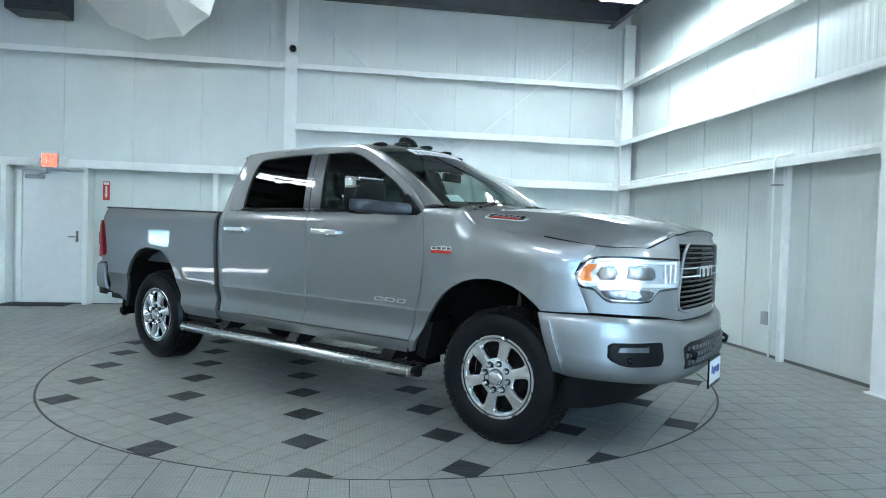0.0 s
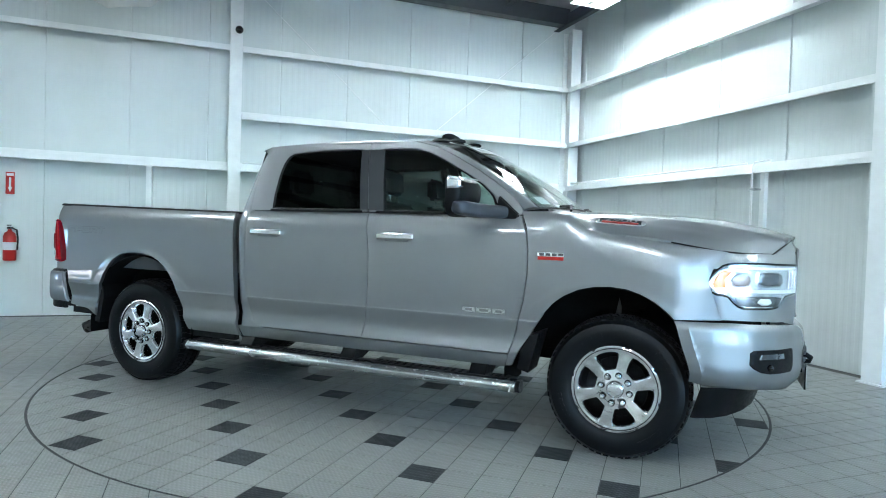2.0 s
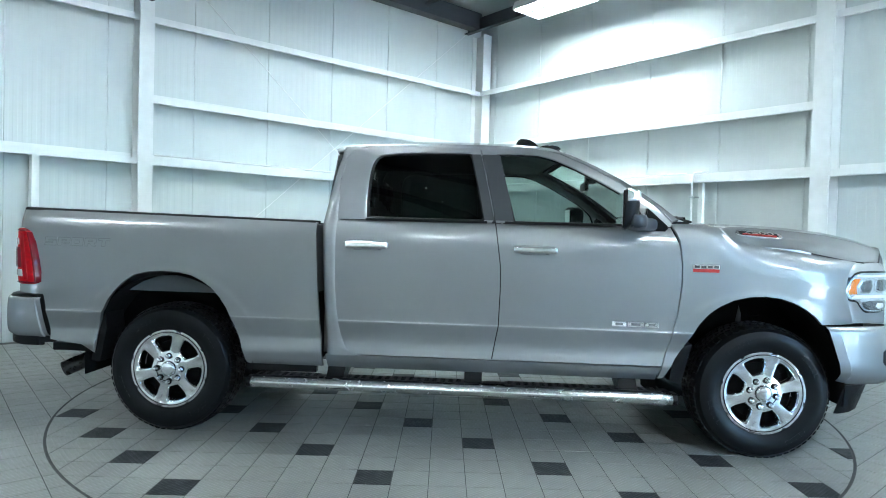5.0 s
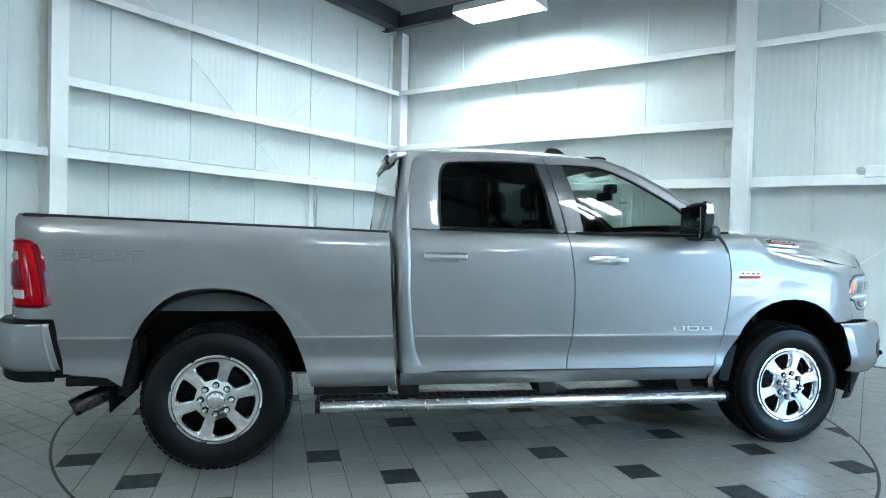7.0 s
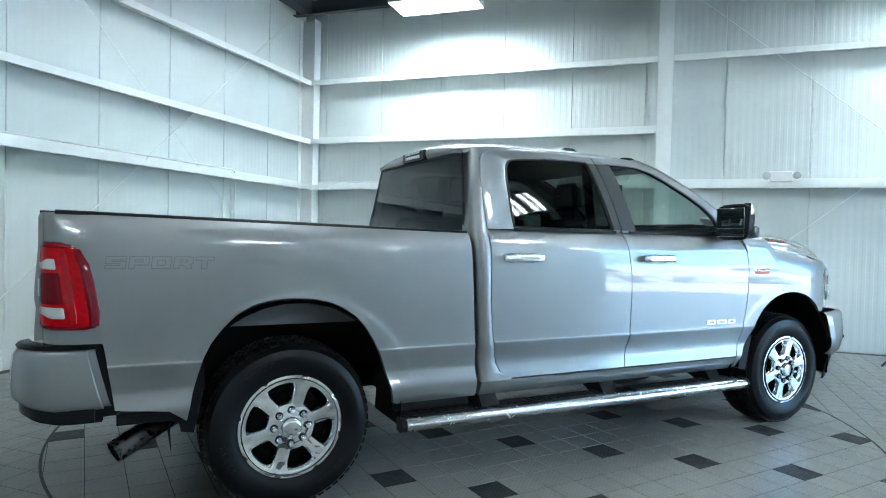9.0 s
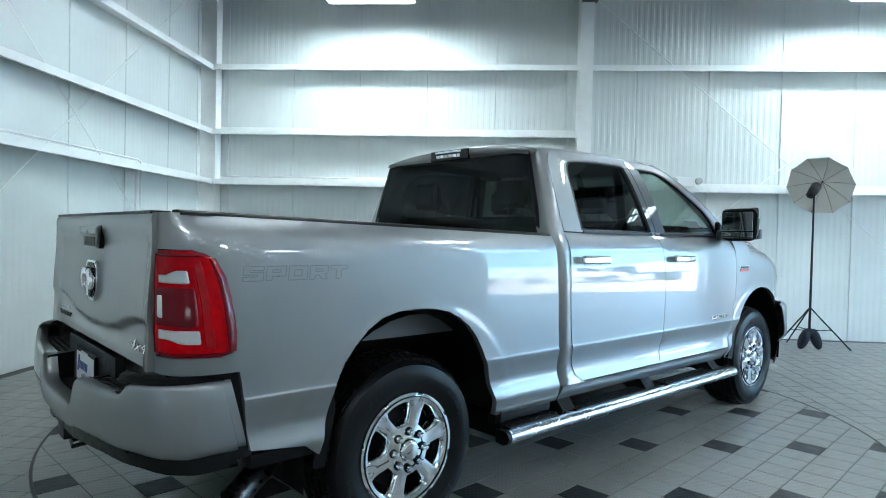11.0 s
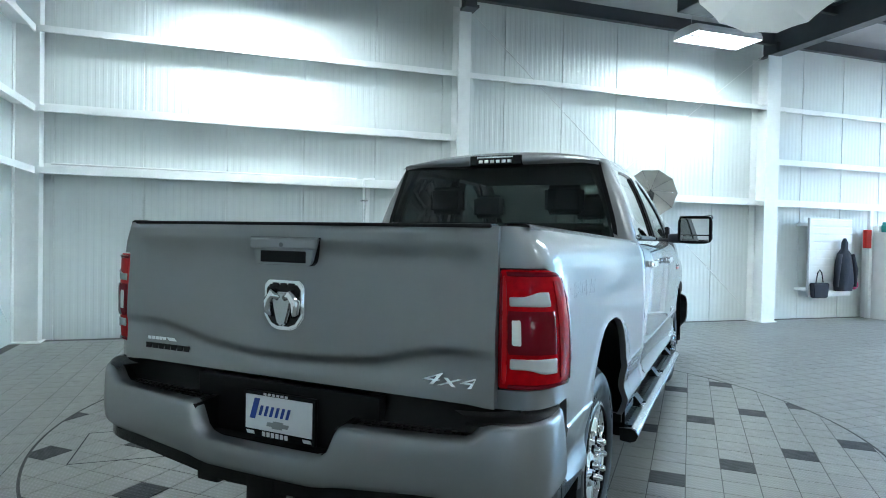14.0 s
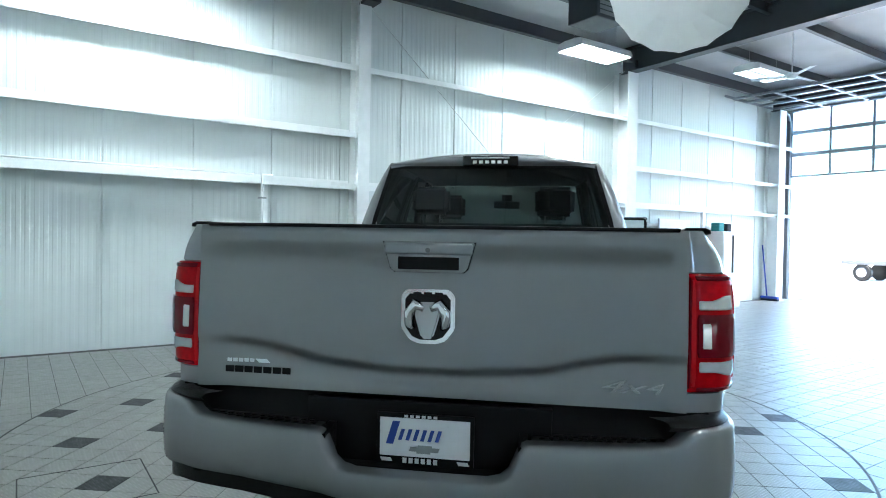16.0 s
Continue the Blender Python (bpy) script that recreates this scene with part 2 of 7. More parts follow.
def strip(w, h, ribs, depth, joint):
    """A wall panel of width w, height h along x, facing -y, with shallow ribs and a recessed joint at either side."""
    bm = bmesh.new()
    line = [(0.0, 0.012), (joint, 0.012), (joint + 0.004, 0.0)]
    pitch = (w - 2 * joint - 0.03) / ribs
    x = joint + 0.015
    for i in range(ribs):
        line += [(x + pitch * 0.2, 0.0), (x + pitch * 0.32, depth), (x + pitch * 0.68, depth), (x + pitch * 0.8, 0.0)]
        x += pitch
    line += [(w - joint - 0.004, 0.0), (w - joint, 0.012), (w, 0.012)]
    lo = [bm.verts.new((x, y, 0)) for x, y in line]
    hi = [bm.verts.new((x, y, h)) for x, y in line]
    for i in range(len(line) - 1):
        bm.faces.new((lo[i], lo[i + 1], hi[i + 1], hi[i]))
    return bm


wall_north = solo("wall_north", boxm(XW - 0.2, XE + 0.2, YN + 0.02, YN + 0.2, 0, 5.6), WALL, "white insulated metal panel wall", "wall", kind="structure")
wall_east = solo("wall_east", boxm(XE + 0.02, XE + 0.2, YS - 0.2, YN + 0.02, 0, 5.6), WALL, "white ribbed metal panel wall", "wall", kind="structure")
_panel_flat = finish("wall_panel", strip(1.012, 5.3, 11, 0.0008, 0.004), WALL)
_panel_rib = finish("wall_panel", strip(1.012, 5.3, 11, 0.0016, 0.005), WALL)
_x = 3.70 + 1.012
while _x > XW:
    o = new("wall_panel", _panel_flat)
    o.parent, o.location = wall_north, (_x - 1.012, YN, 0)
    if _x > XE:
        o.scale = ((XE - _x + 1.012) / 1.012, 1, 1)
    _x -= 1.012
_y = 8.965 + 2.024
while _y > YS:
    o = new("wall_panel", _panel_rib)
    o.parent = wall_east
    o.matrix_basis = pose(XE, _y, 0, 0, 0, -90)
    _y -= 1.02

# far end wall with its big opening, and the wall behind the camera with another
DX0, DX1, DZ = -1.05, 4.58, 4.86
bm = bmesh.new()
box(bm, XW - 0.2, DX0, YS - 0.2, YS, 0, 5.6)
box(bm, DX1, XE + 0.02, YS - 0.2, YS, 0, 5.6)
box(bm, DX0, DX1, YS - 0.2, YS, DZ, 5.6)
wall_south = solo("wall_south", bm, WALL, "white metal wall with a wide door opening", "wall", kind="structure")
WY0, WY1 = 8.05, 8.5
bm = bmesh.new()
box(bm, XW - 0.2, XW, YS - 0.2, 5.9, 0, 0.13)
box(bm, XW - 0.2, XW, YS - 0.2, WY0, 0.13, 5.6)
box(bm, XW - 0.2, XW, WY1, YN + 0.2, 0, 5.6)
box(bm, XW - 0.2, XW, WY0, WY1, 1.6, 5.6)
box(bm, XW - 0.2, XW, WY0, WY1, 0, 0.8)
wall_west = solo("wall_west", bm, WALL, "white metal wall with a small window and a gap at the floor", "wall", kind="structure")

# roof: lining, purlins and the main frames
bm = bmesh.new()
prism(bm, [(XW - 0.2, roof_z(XW) + 0.28), (-3, roof_z(-3) + 0.28), (XE + 0.2, EAVE + 0.28), (XE + 0.2, EAVE + 0.42), (-3, roof_z(-3) + 0.42), (XW - 0.2, roof_z(XW) + 0.42)], 'y', YS - 0.2, YN + 0.2)
ceiling = solo("ceiling", bm, ROOFM, "grey lined metal roof underside", "ceiling", kind="structure")


def zee(bm, x, z, y0, y1, h=0.2, w=0.07, t=0.012):
    box(bm, x - t / 2, x + t / 2, y0, y1, z, z + h)
    box(bm, x - w, x - t / 2, y0, y1, z, z + t)
    box(bm, x + t / 2, x + w, y0, y1, z + h - t, z + h)


_px = XE - 1.5
while _px > XW:
    bm = bmesh.new()
    zee(bm, _px, roof_z(_px) + 0.075, YS, YN)
    solo("roof_purlin", bm, DARKSTEEL, "dark grey steel roof purlin", "purlin", "roof purlins", "structure")
    _px -= 1.5
bm = bmesh.new()
zee(bm, XE - 0.34, EAVE - 0.06, YS, YN, 0.24, 0.09)
solo("eave_strut", bm, DARKSTEEL, "dark grey steel eave strut along the wall", "beam", kind="structure")


def frame_beam(y, name="roof_beam"):
    bm = bmesh.new()
    pr = [(XE - 0.1, 4.72), (-3, 4.72 + 0.1), (XW, 4.72)]
    for (xa, za), (xb, zb) in zip(pr, pr[1:]):
        for lo, hi, w in ((0.0, 0.016, 0.11), (0.016, 0.46, 0.006), (0.46, 0.476, 0.11)):
            prism(bm, [(xa, za + lo), (xb, zb + lo), (xb, zb + hi), (xa, za + hi)], 'y', y - w, y + w)
    return solo(name, bm, DARKSTEEL, "dark grey steel main roof beam", "beam", "main roof beams", "structure")


for _y in (-1.2, -6.9):
    frame_beam(_y)
solo("roof_beam", boxm(XW, XE - 0.3, YN - 0.3, YN - 0.1, EAVE - 0.02, EAVE + 0.26, bevel=0.006), DARKSTEEL, "dark grey steel beam at the top of the end wall", "beam", "main roof beams", "structure")


def channel(name, axis, a, b, face, wall, z, material=STEEL):
    """A wall girt: web from the wall to the face, a lip hanging at the front."""
    bm = bmesh.new()
    lo, hi = sorted((a, b))
    s = 1 if wall > face else -1
    if axis == 'x':
        box(bm, lo, hi, min(face, wall), max(face, wall), z - 0.004, z + 0.004)
        box(bm, lo, hi, min(face, face + s * 0.008), max(face, face + s * 0.008), z - 0.075, z - 0.004)
        box(bm, lo, hi, min(face + s * 0.008, face + s * 0.02), max(face + s * 0.008, face + s * 0.02), z - 0.075, z - 0.068)
        box(bm, lo, hi, min(wall - s * 0.008, wall), max(wall - s * 0.008, wall), z + 0.004, z + 0.07)
    else:
        box(bm, min(face, wall), max(face, wall), lo, hi, z - 0.004, z + 0.004)
        box(bm, min(face, face + s * 0.008), max(face, face + s * 0.008), lo, hi, z - 0.075, z - 0.004)
        box(bm, min(face + s * 0.008, face + s * 0.02), max(face + s * 0.008, face + s * 0.02), lo, hi, z - 0.075, z - 0.068)
        box(bm, min(wall - s * 0.008, wall), max(wall - s * 0.008, wall), lo, hi, z + 0.004, z + 0.07)
    return solo("wall_girt", bm, material, "white painted steel wall girt", "girt", "wall girts", "structure")


CX = (-1.08, -0.91)
for _z in (3.86, 2.9, 2.15):
    if _z != 2.9:
        channel("g", 'x', XW, CX[0] - 0.004, 10.13, YN - 0.002, _z)
    channel("g", 'x', CX[1] + 0.004, 4.515, 10.13, YN - 0.002, _z)
    channel("g", 'y', 4.73, 10.1, 4.49, XE - 0.002, _z)
    channel("g", 'y', -1.38, 4.52, 4.49, XE - 0.002, _z) if _z != 2.9 else None
    channel("g", 'y', YS, -1.42, 4.49, XE - 0.002, _z)


def hcol(name, x, y, along, w, d, z1, label):
    """A steel column of H shape; along: the axis on which its flanges lie."""
    bm = bmesh.new()
    if along == 'x':
        box(bm, x - w / 2, x + w / 2, y - d, y - d + 0.012, 0, z1)
        box(bm, x - w / 2, x + w / 2, y - 0.012, y, 0, z1)
        box(bm, x - 0.005, x + 0.005, y - d + 0.012, y - 0.012, 0, z1)
        box(bm, x - w / 2 - 0.03, x + w / 2 + 0.03, y - d - 0.03, y, 0, 0.015)
    else:
        box(bm, x - d, x - d + 0.012, y - w / 2, y + w / 2, 0, z1)
        box(bm, x - 0.012, x, y - w / 2, y + w / 2, 0, z1)
        box(bm, x - d + 0.012, x - 0.012, y - 0.005, y + 0.005, 0, z1)
        box(bm, x - d - 0.03, x, y - w / 2 - 0.03, y + w / 2 + 0.03, 0, 0.015)
    return solo(name, bm, STEEL, label, "column", "steel columns", "structure")


hcol("steel_column", -0.995, YN - 0.004, 'x', 0.165, 0.28, 4.93, "white steel column against the end wall")
hcol("steel_column", 4.615, YN - 0.004, 'x', 0.19, 0.29, 4.88, "white steel corner column")
hcol("steel_column", XE - 0.004, 4.625, 'y', 0.19, 0.29, 4.9, "white steel column against the ribbed wall")
hcol("steel_column", XE - 0.004, -1.2, 'y', 0.30, 0.36, 4.72, "white steel main frame column")
hcol("steel_column", XE - 0.004, -6.9, 'y', 0.30, 0.36, 4.72, "white steel main frame column")

# ---- floor ----
TC, TR = (0.434, 6.089), 2.937           # the turntable
PT, TA = 0.2, radians(-40.3)            # tile pitch, turn of the turntable's tiles


def clip_circle(poly, inside, n=6):
    """A tile cut along the turntable's edge: the piece within, or the piece without."""
    c, r = Vector(TC), TR - 0.009 if inside else TR + 0.009
    flags = [((Vector(p) - c).length < r) == inside for p in poly]
    if all(flags):
        return poly
    if not any(flags):
        return None
    out, cross = [], []
    for i, p in enumerate(poly):
        q = poly[(i + 1) % len(poly)]
        if flags[i]:
            out.append(Vector(p))
        if flags[i] != flags[(i + 1) % len(poly)]:
            a, b = Vector(p), Vector(q)
            lo, hi = 0.0, 1.0
            for _ in range(30):
                m = (lo + hi) / 2
                if (((a.lerp(b, m) - c).length < r) == inside) == flags[i]:
                    lo = m
                else:
                    hi = m
            x = a.lerp(b, lo)
            cross.append(len(out))
            out.append(x)
    if len(cross) != 2:
        return None
    i, j = cross
    if j - i == 1:
        a, b, at = out[i], out[j], j
    else:
        a, b, at = out[j], out[i], len(out)
    aa, ab = math.atan2(*(a - c).yx), math.atan2(*(b - c).yx)
    d = (ab - aa + math.pi) % (2 * math.pi) - math.pi
    arc = [c + Vector((math.cos(aa + d * k / n), math.sin(aa + d * k / n))) * r for k in range(1, n)]
    return [tuple(p) for p in out[:at] + arc + out[at:]]


def tile_mesh(bm, poly, z=0.0, lip=0.0025):
    """A tile's top with a small sloping edge down to the joint."""
    cen = sum((Vector(p) for p in poly), Vector((0, 0))) / len(poly)
    top = [bm.verts.new((*(Vector(p) + (cen - Vector(p)).normalized() * 0.0012), z)) for p in poly]
    low = [bm.verts.new((*p, z - lip)) for p in poly]
    bm.faces.new(top)
    for i in range(len(poly)):
        j = (i + 1) % len(poly)
        bm.faces.new((low[i], low[j], top[j], top[i]))


floor = solo("floor", boxm(XW - 0.2, XE + 0.2, YS - 0.2, YN + 0.2, -0.2, -0.003), GROUT, "grey tiled showroom floor", "floor", kind="structure")


def lattice(i, j, turn, origin, pu, pv, gap):
    ca, sa = math.cos(turn), math.sin(turn)
    pts = []
    for a, b in ((gap, gap), (pv - gap, gap), (pv - gap, pu - gap), (gap, pu - gap)):
        p, q = i * pv + a, j * pu + b
        pts.append((origin[0] + p * ca - q * sa, origin[1] + p * sa + q * ca))
    return pts


IO = (-1.176 - 0.1 * math.cos(TA) + 0.1 * math.sin(TA), 4.832 - 0.1 * math.sin(TA) - 0.1 * math.cos(TA))      # a corner of one dark tile of the turntable
outer = bmesh.new()
for i in range(-80, 60):
    for j in range(-80, 60):
        q = lattice(i, j, 0.0, (0.029, 0.06), PT, PT, 0.0024)
        if q[0][0] < XW or q[1][0] > XE or q[0][1] < YS or q[2][1] > YN:
            continue
        q = clip_circle(q, False)
        if q:
            tile_mesh(outer, q)
ob = part("tile", outer, TILE, floor)
tagged(ob, kind="stuff")
turntable = solo("turntable", lathe(bmesh.new(), [(TR - 0.004, -0.02), (TR - 0.004, -0.0015), (TR + 0.004, -0.0015), (TR + 0.004, -0.02)], 'z', 160, (*TC, 0)), RUBBER, "round tiled vehicle turntable flush with the floor", "turntable", kind="structure")
rest = bmesh.new()
for i in range(-30, 36):
    for j in range(-30, 36):
        q = lattice(i, j, TA, IO, PT, PT, 0.0024)
        mx, my = sum(p[0] for p in q) / 4 - TC[0], sum(p[1] for p in q) / 4 - TC[1]
        if mx * mx + my * my > (TR + 0.3) ** 2:
            continue
        q = clip_circle(q, True)
        if not q:
            continue
        dark = (i + j) % 6 == 0 and (i - j - (i + j) // 6 * 0) % 4 == 0
        if dark or (mx + my) < -1.25:
            bm = bmesh.new()
            tile_mesh(bm, q)
            part("tile", bm, TILED if dark else TILE, turntable)
        else:
            tile_mesh(rest, q)
tagged(part("tile", rest, TILE, turntable), kind="stuff")


# ---- ceiling lamps ----
def ceiling_lamp(x, y, z, glowing=LAMPG):
    e = thing("ceiling_light", "white ceiling light with four glowing tubes", "ceiling light", pose(x, y, z), "ceiling lights")
    bm = bmesh.new()
    prism(bm, [(-0.27, 0.0), (0.27, 0.0), (0.24, 0.07), (0.12, 0.09), (-0.12, 0.09), (-0.24, 0.07)], 'y', -0.6, 0.6)
    for k in (-1, 1):
        box(bm, k * 0.27 - 0.006, k * 0.27 + 0.006, -0.6, 0.6, -0.05, 0.0)
    box(bm, -0.045, 0.045, -0.57, 0.57, -0.03, 0.0)
    for k in (-1, 1):
        box(bm, -0.264, 0.264, k * 0.594 - 0.006, k * 0.594 + 0.006, -0.05, 0.0)
    part("housing", bm, WHITEP, e)
    for x0 in (-0.215, -0.10, 0.10, 0.215):
        part("tube", tube(bmesh.new(), [(x0, -0.565, -0.026), (x0, 0.565, -0.026)], 0.019, 8), glowing, e, "glowing white tube")
    for s in (-1, 1):
        part("cable", tube(bmesh.new(), [(0, s * 0.5, 0.09), (0, s * 0.5, roof_z(x) + 0.25 - z)], 0.003, 6), SILVERM, e)
    return e


for _x, _y in ((-1.0, 6.4), (-1.0, 0.82), (-1.0, -4.9), (-5.5, 0.82), (-5.5, -4.9)):
    ceiling_lamp(_x, _y, 4.55)
ceiling_lamp(-5.5, 6.4, 4.55, LAMPD)
ceiling_lamp(3.55, 7.6, 4.55, LAMPG)
ceiling_lamp(3.55, 0.82, 4.55, LAMPW)
ceiling_lamp(3.1, -3.55, 4.82, LAMPB)

# ---- outside ----
solo("ground", boxm(-400, 400, -400, 400, -0.5, -0.21), ASPH, "pale concrete yard outside the building", "ground", kind="structure")
# sheets that glow in place of daylight on the far yard and woods
solo("backdrop", boxm(-40, 45, -60.2, -60, -0.2, 30), DAYG, "glowing sheet with daylight and hazy woods painted in, outside the bay door", "backdrop", kind="structure")
solo("backdrop", boxm(-60.2, -60, -30, 40, -0.2, 30), DAYG, "glowing sheet with daylight and hazy woods painted in, outside the far window", "backdrop", kind="structure")

# ---- pickup: materials ----
PAINT = mat("silver_paint", (0.265, 0.269, 0.275), 0.46, 0.85, 0.012, 40.0, coat=1.0, rvar=0.02, stain=0.012, coat_ior=1.55)
CHROME = mat("chrome", (0.93, 0.94, 0.95), 0.09, 1.0, 0.02, 20, rvar=0.03)
BOARD = mat("satin_board", (0.60, 0.61, 0.62), 0.24, 1.0, 0.04, 30, rvar=0.05)
RIMM = mat("polished_alloy", (0.80, 0.81, 0.82), 0.05, 1.0, 0.03, 20, rvar=0.04)
PILLAR = mat("charcoal_gloss", (0.045, 0.047, 0.05), 0.3, 0.3, 0.01, 30, coat=1.0, rvar=0.01)
DARKM = mat("dark_steel", (0.07, 0.07, 0.072), 0.3, 1.0, 0.1, 30, rvar=0.08)
SATIN = mat("satin_steel", (0.50, 0.51, 0.52), 0.22, 1.0, 0.03, 30, rvar=0.05)
TYRE = mat("tyre_rubber", (0.005, 0.0055, 0.0065), 0.38, 0, 0.15, 14, 0.1, 150, spec=0.2, stain=0.2, stain_scale=5)
TRIM = mat("black_trim", (0.005, 0.005, 0.0055), 0.38, 0, 0.08, 40, 0.2, 250, spec=0.16)
GLOSSB = mat("gloss_black", (0.006, 0.006, 0.0065), 0.2, 0, 0.05, 20, rvar=0.03, spec=0.3)
UNDER = mat("underbody", (0.005, 0.005, 0.0053), 0.75, 0, 0.2, 10, 0.3, 60, stain=0.3, stain_scale=4, spec=0.1)
SEATM = mat("black_cloth", (0.02, 0.02, 0.021), 0.85, 0, 0.12, 60, 0.3, 200)
GREYPL = mat("grey_plastic", (0.09, 0.092, 0.095), 0.55, 0, 0.06, 40)
REDL = mat("red_lens", (0.46, 0.0003, 0.004), 0.35, 0.0, 0.2, 45, coat=0.22, rvar=0.03, spec=0.02)
REDB = mat("bright_red_lens", (0.62, 0.004, 0.008), 0.3, 0, 0.05, 30, coat=0.4, rvar=0.03, spec=0.1)
REDM = mat("deep_red_lens", (0.36, 0.0006, 0.004), 0.2, 0, 0.15, 45, coat=0.5, rvar=0.03, spec=0.1)
REDD = mat("dark_red_lens", (0.15, 0.002, 0.008), 0.08, 0, 0.04, 30, coat=0.25, rvar=0.02, spec=0.1)
CLEARL = mat("frosted_lens", (0.50, 0.50, 0.50), 0.2, 0.1, 0.04, 30, coat=1.0)
LEDG = mat("clear_reverse_lens", (0.78, 0.78, 0.76), 0.15, 0, 0.03, 60, coat=1.0)
LENSG = mat("grey_lens", (0.16, 0.17, 0.18), 0.12, 0.6, 0.1, 40, coat=1.0, rvar=0.03)
AMBER = mat("amber_lens", (0.90, 0.19, 0.006), 0.12, 0, 0.06, 60, coat=1.0)
REFLM = mat("lamp_reflector", (0.72, 0.75, 0.79), 0.16, 0.75, 0.05, 20, coat=1.0)
G_DARK = glass("dark_tint", (0.065, 0.078, 0.072), face=0.022)
G_MID = glass("green_tint", (0.60, 0.70, 0.66))
G_WIND = glass("windscreen_tint", (0.66, 0.75, 0.71))
G_LAMP = glass("lamp_cover", (0.95, 0.97, 0.98))
MIRROR = mat("mirror_silver", (0.85, 0.87, 0.88), 0.02, 1.0, 0.0, 20, rvar=0.0)
GREYPT = mat("dark_grey_paint", (0.035, 0.04, 0.05), 0.45, 0.3, 0.02, 40, coat=0.3, rvar=0.02)
DECAL = mat("grey_decal", (0.16, 0.165, 0.17), 0.35, 0.3, 0.03, 30, coat=0.8)
BLUEI = mat("blue_ink", (0.02, 0.06, 0.32), 0.4, 0, 0.03, 30)
GREYI = mat("grey_ink", (0.30, 0.31, 0.32), 0.4, 0, 0.03, 30)
PLATEW = mat("plate_white", (0.80, 0.81, 0.82), 0.35, 0, 0.02, 30)

TRUCK = Matrix.Translation((-1.217, 6.929, 0)) @ Matrix.Rotation(radians(-43.8), 4, 'Z')
truck = thing("pickup_truck", "silver crew cab pickup truck parked on the turntable", "truck", TRUCK)


def ip(x, xs, ys):
    return float(np.interp(x, xs, ys))


def sstep(x, a, b):
    k = min(1.0, max(0.0, (x - a) / (b - a)))
    return k * k * (3 - 2 * k)


# ---- pickup: outlines (x forward from the rear axle, y to its left, z up) ----
ARCH_R = [(-0.462, 0.50), (-0.44, 0.62), (-0.404, 0.767), (-0.365, 0.85), (-0.319, 0.911), (-0.255, 0.975), (-0.185, 1.018), (-0.10, 1.04), (0.0, 1.047),
          (0.10, 1.042), (0.19, 1.022), (0.26, 0.99), (0.324, 0.945), (0.375, 0.89), (0.421, 0.82), (0.465, 0.73), (0.50, 0.64), (0.53, 0.55), (0.55, 0.475)]
ARCH_F = [(3.225, 0.485), (3.25, 0.60), (3.298, 0.72), (3.355, 0.825), (3.41, 0.885), (3.475, 0.935), (3.56, 0.978), (3.65, 1.0), (3.74, 1.006), (3.83, 0.998),
          (3.91, 0.975), (3.985, 0.935), (4.045, 0.89), (4.09, 0.845)]


# lean of the body side in degrees by height, summed to a half width
LEAN_Z = (0.76, 0.80, 1.0, 1.13, 1.20, 1.27, 1.30, 1.33, 1.36, 1.39, 1.44)
LEAN_A = (-1.6, -1.3, -0.5, 1.0, 2.6, 5.0, 10.0, 19.0, 30.0, 40.0, 40.0)
SIDE_Z = np.linspace(0.80, 1.44, 321)
_tan = np.tan(np.radians(np.interp(SIDE_Z, LEAN_Z, LEAN_A)))
SIDE_W = 0.9505 - np.concatenate(([0.0], np.cumsum((_tan[1:] + _tan[:-1]) / 2) * 0.002))
SIDE08 = 0.9505


def lat(x, z):
    """Half width of the body side."""
    if z > 0.80:
        w = float(np.interp(z, SIDE_Z, SIDE_W))
    else:
        w = ip(z, (0.44, 0.50, 0.55, 0.57, 0.61, 0.645, 0.70, 0.758, 0.7665, 0.7695, 0.7735, 0.777, 0.80), (0.90, 0.935, 0.951, 0.952, 0.938, 0.931, 0.940, 0.9545, 0.9555, 0.9550, 0.9512, 0.9508, SIDE08))
    for cx, cz, ra, lo in ((0.03, 0.42, 0.625, -0.9), (3.70, 0.40, 0.605, 3.2)):
        d = math.hypot(x - cx, (z - cz)) - ra
        if d > -0.2 and z > 0.45:
            w += 0.004 * math.exp(-(max(d, 0.0) / 0.022) ** 2) * sstep(z, 0.45, 0.8)
    w -= ip(x, (3.95, 4.02, 4.1, 4.18, 4.22, 4.26, 4.30, 4.36), (0, 0.004, 0.019, 0.048, 0.066, 0.088, 0.113, 0.142))
    return w


GLAT = np.polyfit((1.38, 1.42, 1.5, 1.6, 1.7, 1.8, 1.86, 1.90, 1.93), (0.905, 0.888, 0.868, 0.835, 0.795, 0.75, 0.72, 0.695, 0.675), 3)


def glat(z):
    """Half width of the cab side above the waist."""
    return float(np.polyval(GLAT, z))


def gap_b(z):      # between the doors
    return ip(z, (0.53, 0.557, 0.77, 1.0, 1.14, 1.41, 1.6, 1.874, 1.92), (2.10, 2.111, 2.147, 2.153, 2.150, 2.113, 2.075, 2.012, 2.0))


def gap_r(z):      # behind the rear door
    return ip(z, (0.53, 0.56, 0.60, 0.66, 0.72, 0.85, 1.02, 1.525, 1.70, 1.80, 1.85, 1.88, 1.90), (1.36, 1.235, 1.185, 1.16, 1.146, 1.125, 1.112, 1.106, 1.112, 1.129, 1.15, 1.19, 1.26))


def gap_f(z):      # before the front door
    return ip(z, (0.47, 0.55, 0.7, 0.89, 1.05, 1.19, 1.3, 1.38, 1.44), (3.125, 3.145, 3.19, 3.232, 3.25, 3.25, 3.235, 3.20, 3.185))


